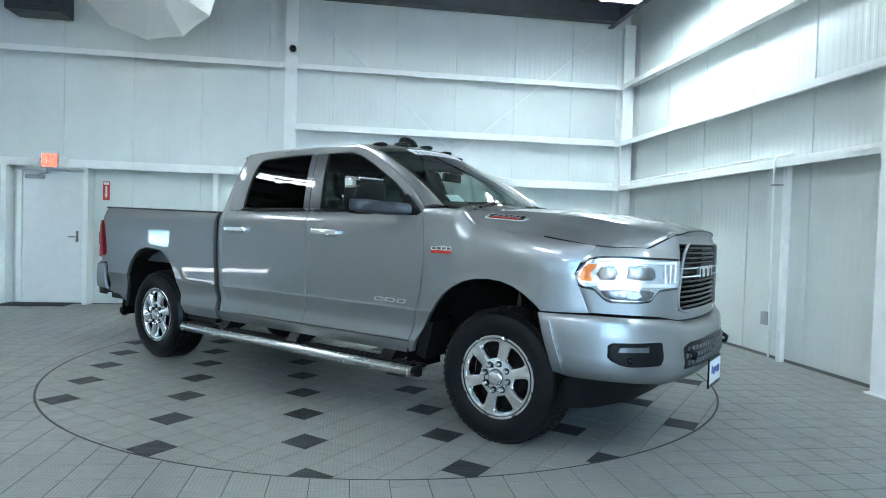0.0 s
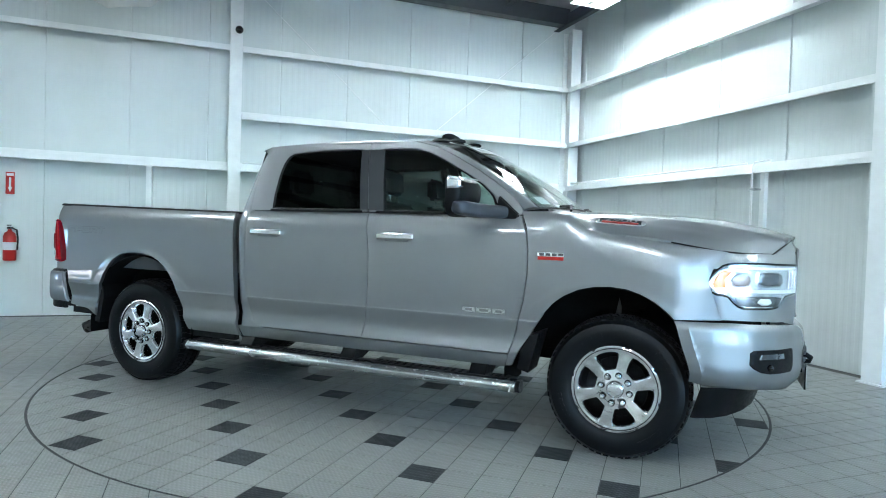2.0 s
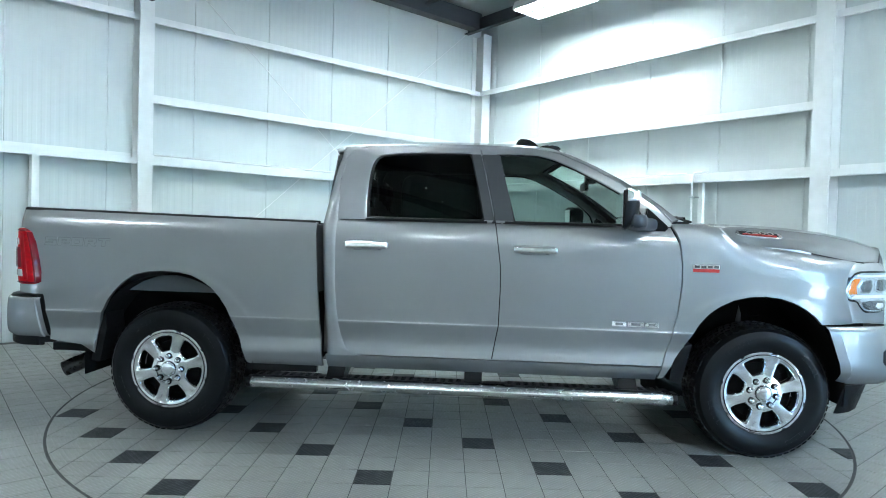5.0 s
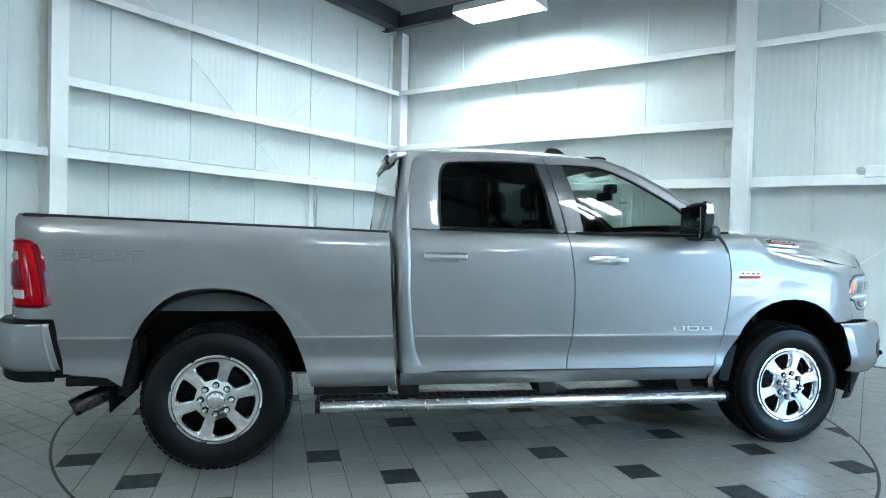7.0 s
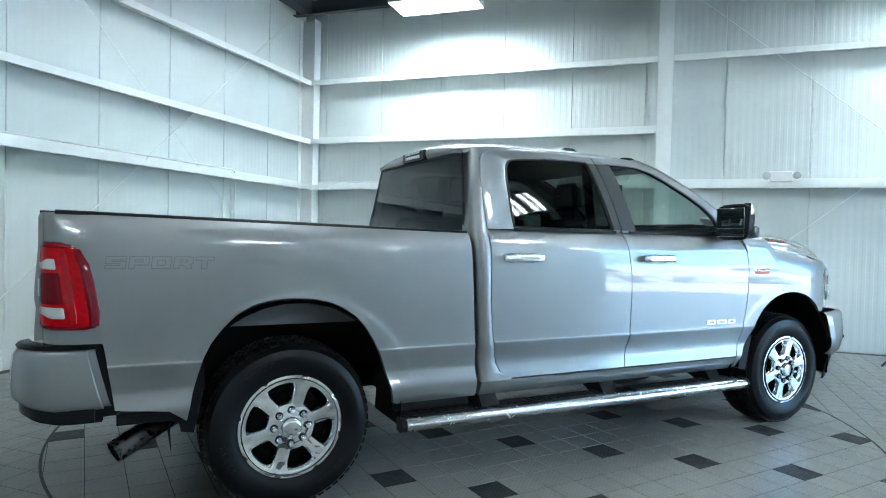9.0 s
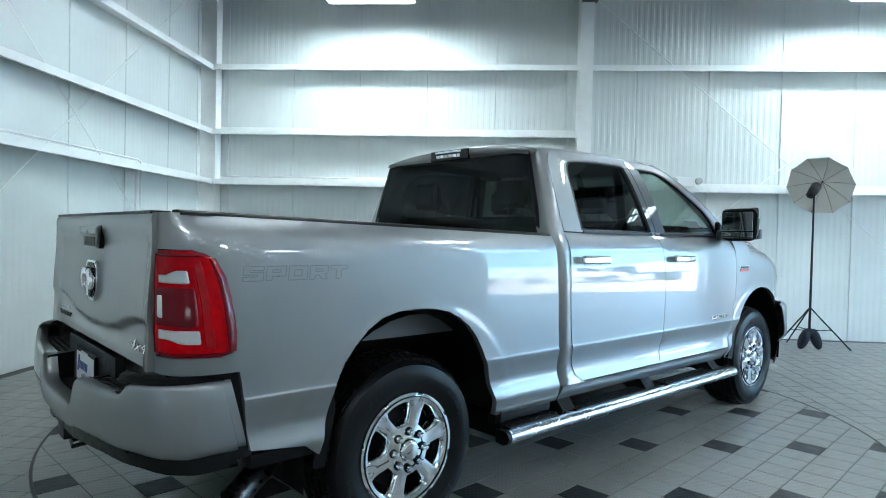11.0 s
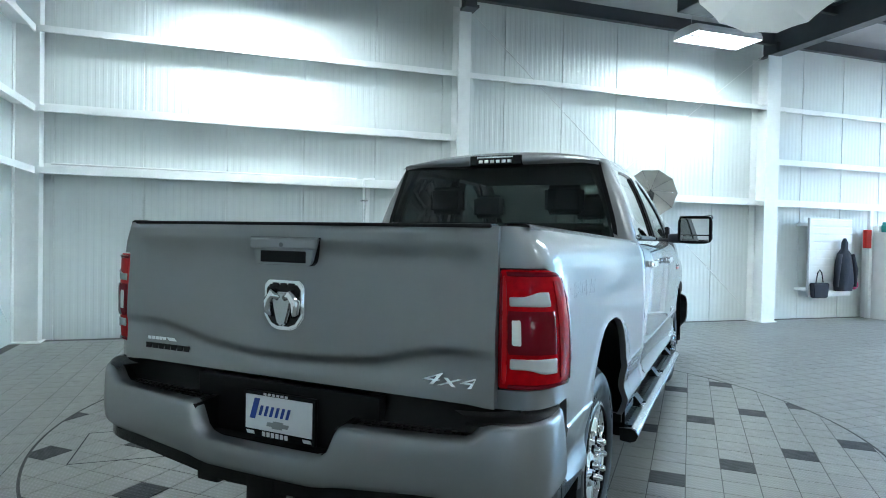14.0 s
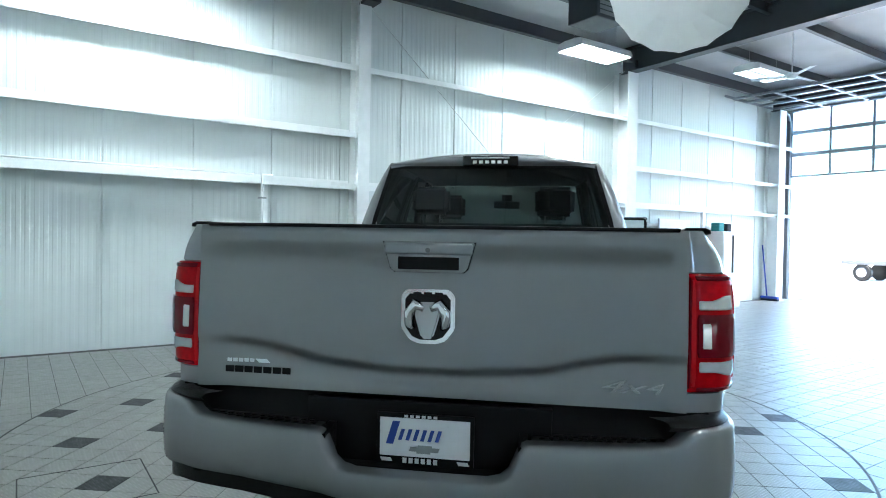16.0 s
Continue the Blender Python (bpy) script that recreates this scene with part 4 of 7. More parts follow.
for s in (-1, 1):
    bm = bmesh.new()
    rows = []
    for i, (x, z) in enumerate(DOORLINE):
        v = i / (len(DOORLINE) - 1)
        a = Vector((x + 0.003, s * (glat(z) - 0.001), z + 0.004))
        b = wind_pt(s * 1.0, v)
        if i == 0:
            a = Vector((2.36, s * 0.688, 1.913))
        c = (a + b) / 2 + Vector((0.022, s * 0.022, 0.022))
        rows.append([a.lerp(c, t).lerp(c.lerp(b, t), t) for t in np.linspace(0, 1, 6)])
    grid(bm, rows)
    clean(bm)
    flange(bm, (-0.01, -s * 0.02, -0.015))
    part("front_pillar", bm, PAINT, truck, smooth=60)
    bm = bmesh.new()
    edge = [roof_pt(x, s * 1.0) for x in np.linspace(1.05, 2.5, 16)]
    grid(bm, [[p, p + Vector((0, s * 0.012, -0.01)), Vector((p.x, s * (glat(1.912) + 0.004), p.z - 0.022))] for p in edge])
    part("roof_rail", bm, PAINT, roof, smooth=60)

# cowl, wipers
bm = bmesh.new()
grid(bm, [[wind_pt(u, 0.985) + Vector((d, 0, h)) for u in np.linspace(-1.0, 1.0, 15)] for d, h in ((-0.02, -0.006), (0.03, -0.02), (0.08, -0.03), (0.12, -0.04))])
part("cowl_panel", bm, TRIM, truck, "black cowl grille", smooth=60)
for y0, y1 in ((-0.60, -0.05), (0.05, 0.60)):
    bm = bmesh.new()
    tube(bm, [(3.36, y0, 1.478), (3.36, (y0 + y1) / 2, 1.497), (3.35, y1, 1.495)], 0.008, 6)
    tube(bm, [(3.42, y0 + 0.05, 1.455), (3.37, y0 + 0.3, 1.50)], 0.009, 6)
    part("wiper", bm, TRIM, truck, "black wiper arm")


# ---- hood ----
def hood_pt(k, v):
    """k: 0 at the cowl to 1 at the nose; v: -1..1 across."""
    a = abs(v)
    side = ip(k, (0, 0.06, 0.16, 0.5, 0.8, 0.92, 1.0), (0.80, 0.85, 0.882, 0.868, 0.795, 0.735, 0.62))
    zs = ip(k, (0, 0.06, 0.16, 0.5, 0.8, 0.92, 1.0), (1.425, 1.40, 1.318, 1.292, 1.236, 1.227, 1.225))
    zc = ip(k, (0, 0.25, 0.5, 0.7, 0.85, 0.94, 1.0), (1.462, 1.462, 1.448, 1.425, 1.39, 1.36, 1.34))
    sh = zs + (zc - zs) * 0.62
    z = ip(a, (0, 0.3, 0.5, 0.66, 0.74, 0.80, 0.88, 0.95, 1.0), (zc, zc - 0.004, zc - 0.012, zc - 0.03, zc - 0.035, sh - 0.006, sh - 0.03, zs + 0.02, zs))
    xf = ip(a * side, (0, 0.3, 0.42, 0.5, 0.6, 0.7), (4.735, 4.725, 4.70, 4.665, 4.60, 4.52))
    xr = 3.47 - 0.06 * v * v
    return Vector((xr + (xf - xr) * k, v * side, z))


bm = bmesh.new()
grid(bm, [[hood_pt(k, v) for v in np.linspace(-1, 1, 41)] for k in list(np.linspace(0, 0.2, 9)) + list(np.linspace(0.25, 0.8, 12)) + list(np.linspace(0.84, 1.0, 9))])
clean(bm)
flange(bm, (0, 0, -0.035))
hood = part("hood", bm, PAINT, truck, smooth=50)
for s in (-1, 1):
    line = [hood_pt(k, s * 1.0) + Vector((0, s * 0.003, -0.006)) for k in np.linspace(0.58, 1.0, 16)]
    line += [hood_pt(1.0, s * v) + Vector((0.003, 0, -0.006)) for v in np.linspace(0.97, 0.0, 20)]
    # the shut line's shade, put in as a thin black tube
    part("hood_seal", tube(bmesh.new(), line, 0.005, 6), TRIM, truck, "black tube standing in for the shade in the hood's shut line")


def on_hood(x, v):
    """A frame lying on the hood: x along it, z up the slope, y across the surface."""
    k = min(np.linspace(0, 1, 400), key=lambda q: abs(hood_pt(q, v).x - x))
    p = hood_pt(k, v)
    ax = (hood_pt(k + 0.03, v) - hood_pt(k - 0.03, v)).normalized()
    up = (hood_pt(k, v * 0.94) - hood_pt(k, v * 1.04)).normalized()
    up = (up - ax * up.dot(ax)).normalized()
    ny = -ax.cross(up)
    m = Matrix((ax, ny, up)).transposed().to_4x4()
    m.translation = p
    return m


for s in (-1, 1):
    # hood side vent with its badge
    bm = bmesh.new()
    prism(bm, [(-0.145, -0.012), (-0.12, 0.034), (0.14, 0.030), (0.155, 0.0), (0.13, -0.034), (-0.12, -0.034)], 'y', -0.010, 0.010)
    bmesh.ops.bevel(bm, geom=bm.edges[:], offset=0.004, segments=2, affect='EDGES')
    v = part("hood_vent", bm, CHROME, truck, "chrome framed hood vent", smooth=40)
    v.matrix_basis = on_hood(3.755, s * 0.885) @ Matrix.Translation((0, s * 0.009, 0))
    part("vent_screen", boxm(-0.115, 0.125, s * 0.008, s * 0.0115, -0.022, 0.022, 0.001), GLOSSB, v)
    part("vent_bar", boxm(-0.10, 0.11, s * 0.010, s * 0.0145, -0.021, -0.014), REDP, v, "red vent bar")


def words(name, body, size, parent, m, material, depth=0.002, label="", outline=0.0, width=None, shear=0.0):
    c = bpy.data.curves.new(name, 'FONT')
    c.body, c.size, c.align_x, c.align_y = body, size, 'CENTER', 'CENTER'
    c.extrude, c.offset = depth, outline
    c.shear = shear
    tmp = bpy.data.objects.new(name, c)
    scene.collection.objects.link(tmp)
    dg = bpy.context.evaluated_depsgraph_get()
    me = bpy.data.meshes.new_from_object(tmp.evaluated_get(dg))
    bpy.data.objects.remove(tmp)
    bpy.data.curves.remove(c)
    me.materials.clear()
    me.materials.append(material)
    if width:
        xs = [q.co.x for q in me.vertices]
        f = width / (max(xs) - min(xs))
        for q in me.vertices:
            q.co.x *= f
    ob = new(name, me)
    ob.parent = parent
    ob.matrix_basis = m
    if label:
        tagged(ob, label)
    return ob


# lettering lies on the right-hand (-1) and left-hand (+1) side of the body
def side_m(s, x, y, z, tip=0.0):
    return Matrix.Translation((x, s * y, z)) @ (Matrix.Rotation(radians(180), 4, 'Z') if s > 0 else Matrix.Identity(4)) @ Matrix.Rotation(radians(90 - tip), 4, 'X')


BLOCK = {"S": [[(0, 0), (1, 0), (1, .6), (.3, .6), (.3, .72), (1, .72), (1, 1), (0, 1), (0, .42), (.7, .42), (.7, .28), (0, .28)]],
         "P": [[(0, 0), (.3, 0), (.3, .3), (1, .3), (1, 1), (0, 1)], [(.3, .56), (.7, .56), (.7, .74), (.3, .74)]],
         "O": [[(0, 0), (1, 0), (1, 1), (0, 1)], [(.3, .28), (.7, .28), (.7, .72), (.3, .72)]],
         "R": [[(0, 0), (.3, 0), (.3, .3), (.5, .3), (.7, 0), (1, 0), (.85, .34), (1, .42), (1, 1), (0, 1)], [(.3, .56), (.7, .56), (.7, .74), (.3, .74)]],
         "T": [[(.35, 0), (.65, 0), (.65, .72), (1, .72), (1, 1), (0, 1), (0, .72), (.35, .72)]]}


def sport_decal(s):
    """Wide outlined block letters lying on the bed side."""
    for i, ch in enumerate("SPORT"):
        bm = bmesh.new()
        for loop in BLOCK[ch]:
            pts = []
            for u, v in loop + loop[:1]:
                x, z = -0.795 + (i * 1.14 + u) * 0.078 + v * 0.006, 1.190 + v * 0.052
                if s > 0:
                    x = -1.15 - x
                pts.append(Vector((x, s * (lat(x, z) + 0.0004), z)))
            for a, b in zip(pts, pts[1:]):
                n = 3
                for k in range(n):
                    p, q = a.lerp(b, k / n), a.lerp(b, (k + 1) / n)
                    w = (q - p).normalized().cross(Vector((0, 1, 0))) * 0.0016
                    bm.faces.new([bm.verts.new(v) for v in (p - w, q - w, q + w, p + w)])
        flange(bm, (0, -s * 0.001, 0))
        part("lettering", bm, DECAL, truck, "grey outlined decal letter")


for s in (-1, 1):
    vx = 3.755
    words("lettering", "2500", 0.05, truck, on_hood(vx, s * 0.885) @ Matrix.Translation((0.005, s * 0.0215, 0.006)) @ (Matrix.Rotation(radians(180), 4, 'Z') if s > 0 else Matrix.Identity(4)) @ Matrix.Rotation(radians(90), 4, 'X'), CHROME, 0.002, "chrome number lettering", width=0.19)
    sport_decal(s)
    # engine badge, plain bars
    b = part("badge", boxm(3.31, 3.47, s * (lat(3.39, 1.165)) - 0.002, s * (lat(3.39, 1.165)) + 0.004 * s, 1.163, 1.187, 0.001), CHROME, truck, "small chrome and red badge")
    for i in range(4):
        part("badge_letter", boxm(3.322 + i * 0.038, 3.350 + i * 0.038, s * lat(3.39, 1.175) - 0.002, s * lat(3.39, 1.175) + s * 0.006, 1.167, 1.183), GREYPL, b, "grey bar")
    part("badge_bar", boxm(3.312, 3.468, s * lat(3.39, 1.15) - 0.002, s * lat(3.39, 1.15) + s * 0.004, 1.142, 1.162, 0.001), REDP, b, "red badge bar")
    # door emblem, plain raised shapes
    for i, (a, b2, h) in enumerate(((2.84, 2.925, 0.026), (2.935, 3.03, 0.026), (3.04, 3.12, 0.026))):
        bm = bmesh.new()
        y = s * (lat(3.0, 0.81))
        box(bm, a, b2, min(y, y + s * 0.006), max(y, y + s * 0.006), 0.800 - 0.004, 0.800 + 0.004, 0.001)
        box(bm, a, a + 0.02, min(y, y + s * 0.006), max(y, y + s * 0.006), 0.798, 0.824, 0.001)
        box(bm, b2 - 0.02, b2, min(y, y + s * 0.006), max(y, y + s * 0.006), 0.798, 0.824, 0.001)
        box(bm, a, b2, min(y, y + s * 0.006), max(y, y + s * 0.006), 0.818, 0.826, 0.001)
        part("door_emblem", bm, CHROME, truck, "chrome raised emblem")

# ---- nose ----
NOSE = [(4.14, 0.914), (4.18, 0.900), (4.22, 0.884), (4.26, 0.862), (4.30, 0.838), (4.35, 0.815), (4.40, 0.79), (4.45, 0.765), (4.50, 0.737), (4.55, 0.704), (4.60, 0.663), (4.63, 0.632), (4.66, 0.592), (4.69, 0.54), (4.712, 0.49), (4.725, 0.45), (4.745, 0.33), (4.757, 0.16), (4.761, 0.0)]
NOSE = eased(NOSE)
NY, NX = [p[1] for p in NOSE][::-1], [p[0] for p in NOSE][::-1]


def nose_top(y):
    return ip(abs(y), (0.0, 0.13, 0.40, 0.49, 0.53, 0.565, 0.613, 0.84), (1.335, 1.334, 1.325, 1.312, 1.28, 1.248, 1.222, 1.219))


def nose_low(y):
    return ip(abs(y), (0.0, 0.3, 0.48, 0.60, 0.84), (0.805, 0.808, 0.815, 0.838, 0.85))


def on_nose(y, z, out=0.0):
    a = abs(y)
    x = ip(a, NY, NX)
    sl = (ip(a + 0.02, NY, NX) - ip(max(a - 0.02, 0), NY, NX)) / 0.04
    n = Vector((1, -sl)).normalized()
    out = out - 0.045 * max(0.0, min(1.0, (z - 1.13) / 0.10)) ** 2 * sstep(a, 0.42, 0.6) - 0.05 * max(0.0, min(1.0, (z - 1.24) / 0.1)) * (1 - sstep(a, 0.42, 0.6))
    return Vector((x + n.x * out, (a + n.y * out) * (1 if y > 0 else -1), z))


bm = bmesh.new()
for s in (-1, 1):
    rows = []
    for t in np.linspace(0, 1, 24):
        z0, z1 = 0.848, 1.219
        zz = z0 + (z1 - z0) * t
        y0 = ip(fend_x(zz) + 0.004, NX[::-1], NY[::-1])
        row = []
        for f in np.linspace(0, 1, 26):
            y = y0 + (0.459 - y0) * f
            row.append(on_nose(s * y, nose_low(y) + (nose_top(y) - nose_low(y)) * t))
        rows.append(row)
    grid(bm, rows)
    mid = np.linspace(0.459, 0, 12)
    grid(bm, [[on_nose(s * y, 1.25 + (nose_top(y) - 1.25) * t) for t in np.linspace(0, 1, 6)] for y in mid])
    grid(bm, [[on_nose(s * y, nose_low(y) + (0.866 - nose_low(y)) * t) for t in np.linspace(0, 1, 4)] for y in mid])
clean(bm)
flange(bm, (-0.04, 0, 0))
nose = part("nose_panel", bm, PAINT, truck, smooth=40)


# grille: dark well, bars, chrome cross bar
gr = part("grille", boxm(4.60, 4.64, -0.425, 0.425, 0.86, 1.235, 0.004), GLOSSB, truck, "gloss black grille")


def gw(z):
    return ip(z, (0.86, 0.885, 0.92, 1.0, 1.10, 1.2, 1.25), (0.38, 0.455, 0.46, 0.452, 0.437, 0.40, 0.345))


for z in (1.228, 1.198, 1.168, 1.138, 1.03, 1.0, 0.97, 0.94, 0.91, 0.88):
    bm = bmesh.new()
    w = gw(z)
    rows = []
    for y in np.linspace(-w, w, 17):
        c = on_nose(y, z, -0.012)
        rows.append([c + Vector((d, 0, h)) for d, h in ((-0.03, 0.010), (0.0, 0.009), (0.006, 0.0), (0.0, -0.009), (-0.03, -0.010))])
    grid(bm, rows)
    part("grille_bar", bm, GLOSSB, gr, smooth=40)
for za, zb in ((1.105, 1.112), (1.056, 1.063)):
    for s in (-1, 1):
        bm = bmesh.new()
        grid(bm, [[on_nose(s * y, z, o) for z, o in ((za, -0.01), (za, 0.006), (zb, 0.006), (zb, -0.01))] for y in np.linspace(0.16, 0.475, 9)])
        part("grille_trim", bm, CHROME, gr, "chrome cross trim", smooth=40)
for y in (-0.115, 0.0, 0.115):     # nose emblem, plain raised shapes
    bm = bmesh.new()
    box(bm, 4.745, 4.768, y - 0.05, y - 0.028, 1.05, 1.118, 0.003)
    box(bm, 4.745, 4.768, y + 0.028, y + 0.05, 1.05, 1.118, 0.003)
    box(bm, 4.745, 4.768, y - 0.028, y + 0.028, 1.10, 1.118, 0.003)
    part("nose_emblem", bm, CHROME, gr, "chrome raised emblem")
bm = bmesh.new()
loop = [(-0.34, 0.853), (-0.42, 0.865), (-0.458, 0.89), (-0.462, 0.94), (-0.455, 1.0), (-0.44, 1.10), (-0.405, 1.2), (-0.37, 1.24), (-0.33, 1.252), (0.33, 1.252), (0.37, 1.24), (0.405, 1.2), (0.44, 1.10), (0.455, 1.0), (0.462, 0.94), (0.458, 0.89), (0.42, 0.865), (0.34, 0.853)]
tube(bm, [on_nose(y, z, 0.0) for y, z in loop + loop[:1]], 0.009, 6, cap=False)
part("grille_surround", bm, PAINT, gr, smooth=60)

HL = [(0.866, 1.053), (0.842, 1.115), (0.822, 1.150), (0.800, 1.162), (0.733, 1.165), (0.653, 1.162), (0.50, 1.158), (0.466, 1.155), (0.462, 1.10), (0.470, 1.0), (0.534, 0.994), (0.603, 0.985), (0.622, 0.965), (0.645, 0.926), (0.69, 0.917), (0.772, 0.917), (0.79, 0.935), (0.802, 0.968), (0.812, 0.988), (0.845, 0.994), (0.852, 1.01)]


def shape_on_nose(s, poly, out, thick, inset=0.0):
    """A flat piece bent to the nose: filled by slices across."""
    ys = [p[0] for p in poly]
    y0, y1 = min(ys), max(ys)
    bm = bmesh.new()
    rows = []
    for y in np.linspace(y0 + 0.0008 + max(inset, 0), y1 - 0.0008 - max(inset, 0), 30):
        zs = []
        for i in range(len(poly)):
            (a, za), (b, zb) = poly[i], poly[(i + 1) % len(poly)]
            if (a - y) * (b - y) < 0:
                zs.append(za + (zb - za) * (y - a) / (b - a))
        lo, hi = min(zs) + inset, max(zs) - inset
        rows.append([on_nose(s * y, lo + (hi - lo) * t, out) for t in np.linspace(0, 1, 8)])
    grid(bm, rows)
    clean(bm)
    flange(bm, (-thick, 0, 0))
    return bm


def scaled(poly, f, c=None):
    c = c or (sum(p[0] for p in poly) / len(poly), sum(p[1] for p in poly) / len(poly))
    return [(c[0] + (p[0] - c[0]) * f, c[1] + (p[1] - c[1]) * f) for p in poly]


def pod(s, poly, out, crown):
    """A domed lens inside the lamp."""
    c = (sum(p[0] for p in poly) / len(poly), sum(p[1] for p in poly) / len(poly))
    bm = bmesh.new()
    rows = []
    fine = []
    for i in range(len(poly)):
        for t in (0, 0.25, 0.5, 0.75):
            fine.append((poly[i][0] + (poly[(i + 1) % len(poly)][0] - poly[i][0]) * t, poly[i][1] + (poly[(i + 1) % len(poly)][1] - poly[i][1]) * t))
    for f, h in ((1.0, -0.006), (1.0, 0.0), (0.94, 0.35), (0.8, 0.7), (0.5, 0.93), (0.02, 1.0)):
        r = [on_nose(s * (c[0] + (p[0] - c[0]) * f), c[1] + (p[1] - c[1]) * f, out + (crown * h if h > 0 else h)) for p in fine]
        rows.append(r + [r[0]])
    grid(bm, rows)
    return clean(bm)


for s in (-1, 1):
    hl = part("headlight", shape_on_nose(s, HL, 0.003, 0.03, -0.008), GLOSSB, truck, "headlight with black rim under clear cover", smooth=50)
    part("reflector", shape_on_nose(s, HL, 0.006, 0.01, 0.004), REFLM, hl, "bright reflector", smooth=50)
    part("turn_signal", pod(s, [(0.853, 1.05), (0.836, 1.112), (0.826, 1.124), (0.804, 1.124), (0.822, 1.075), (0.818, 1.03), (0.846, 1.028)], 0.009, 0.003), AMBER, hl, "amber turn signal", smooth=50)
    for poly in ([(0.812, 1.075), (0.796, 1.118), (0.762, 1.124), (0.752, 1.075), (0.764, 1.034), (0.80, 1.034)], [(0.742, 1.05), (0.738, 1.12), (0.70, 1.127), (0.648, 1.122), (0.626, 1.10), (0.622, 1.06), (0.64, 1.042), (0.71, 1.036)]):
        pj = part("projector", pod(s, scaled(poly, 1.03), 0.008, 0.004), REFLM, hl, "projector lamp", smooth=60)
        part("lens", pod(s, scaled(poly, 0.86), 0.013, 0.006), LENSG, pj, "grey projector lens", smooth=60)
    part("light_bar", shape_on_nose(s, [(0.815, 1.134), (0.812, 1.148), (0.50, 1.148), (0.50, 1.134)], 0.010, 0.006), LEDG, hl, "white light bar", smooth=50)
    part("light_bar", shape_on_nose(s, [(0.835, 1.003), (0.832, 1.022), (0.50, 1.022), (0.50, 1.003)], 0.010, 0.006), LEDG, hl, "white light bar", smooth=50)
    lo = part("lower_lamp", pod(s, [(0.797, 0.978), (0.787, 0.945), (0.765, 0.927), (0.66, 0.927), (0.64, 0.945), (0.628, 0.975), (0.66, 0.985), (0.77, 0.985)], 0.008, 0.004), LENSG, hl, "lower lamp bowl", smooth=60)
    part("lamp_bulb", pod(s, [(0.735, 0.95), (0.725, 0.972), (0.69, 0.972), (0.68, 0.95), (0.70, 0.935), (0.72, 0.935)], 0.013, 0.008), LEDG, lo, "bright bulb lens", smooth=60)
    bm = bmesh.new()
    for k in range(3):
        yk = 0.50 + k * 0.035
        grid(bm, [[on_nose(s * y, z, o) for y, o in ((yk, 0.008), (yk + 0.004, 0.014), (yk + 0.008, 0.008))] for z in (1.03, 1.128)])
    part("reflector_rib", bm, REFLM, hl, smooth=30)
    part("lamp_cover", shape_on_nose(s, HL, 0.026, 0.02), G_LAMP, hl, "clear lamp cover", smooth=50)

# ---- front bumper ----
FB = [(4.165, 0.998), (4.20, 0.99), (4.28, 0.972), (4.35, 0.95), (4.43, 0.918), (4.5, 0.88), (4.56, 0.835), (4.62, 0.78), (4.67, 0.71), (4.72, 0.62), (4.755, 0.53), (4.78, 0.45), (4.80, 0.34), (4.815, 0.2), (4.82, 0.0)]


FB = eased(FB)


def fb_pt(p, t, s):
    x, y = p
    lo = ip(y, (0, 0.45, 0.6, 0.95, 1.0), (0.465, 0.462, 0.455, 0.49, 0.53))
    hi = ip(y, (0, 0.4, 0.6, 0.9, 1.0), (0.795, 0.80, 0.825, 0.842, 0.842))
    z = lo + (hi - lo) * t
    bulge = ip(t, (0, 0.12, 0.3, 0.7, 0.93, 1.0), (-0.05, -0.015, 0.0, 0.0, -0.008, -0.03))
    ra = Vector((x - 3.6, y)).normalized()
    arch = max(0.0, 4.165 + 0.10 * (1 - t) ** 1.3 - x) * 1.0
    return Vector((x + bulge * ra.x + arch, s * (y + bulge * ra.y), z))


def on_fb(y, z, out=0.0):
    xs = [p[1] for p in FB][::-1]
    ys = [p[0] for p in FB][::-1]
    x = ip(abs(y), xs, ys)
    sl = (ip(abs(y) + 0.01, xs, ys) - ip(abs(y) - 0.01, xs, ys)) / 0.02
    n = Vector((1, -sl)).normalized()
    return Vector((x + n.x * out, (abs(y) + n.y * out) * (1 if y > 0 else -1), z))


bm = bmesh.new()
for s in (-1, 1):
    grid(bm, [[fb_pt(p, t, s) for t in np.linspace(0, 1, 20)] for p in FB])
clean(bm)
flange(bm, (-0.06, 0, 0))
fbump = part("front_bumper", bm, PAINT, truck, "silver painted front bumper", smooth=50)


def on_bumper(s, poly, out, thick):
    ys = [p[0] for p in poly]
    bm = bmesh.new()
    rows = []
    for y in np.linspace(min(ys) + 0.0008, max(ys) - 0.0008, 22):
        zs = []
        for i in range(len(poly)):
            (a, za), (b, zb) = poly[i], poly[(i + 1) % len(poly)]
            if (a - y) * (b - y) < 0:
                zs.append(za + (zb - za) * (y - a) / (b - a))
        rows.append([on_fb(s * y, min(zs) + (max(zs) - min(zs)) * t, out) for t in np.linspace(0, 1, 5)])
    grid(bm, rows)
    clean(bm)
    flange(bm, (-thick, 0, 0))
    return bm


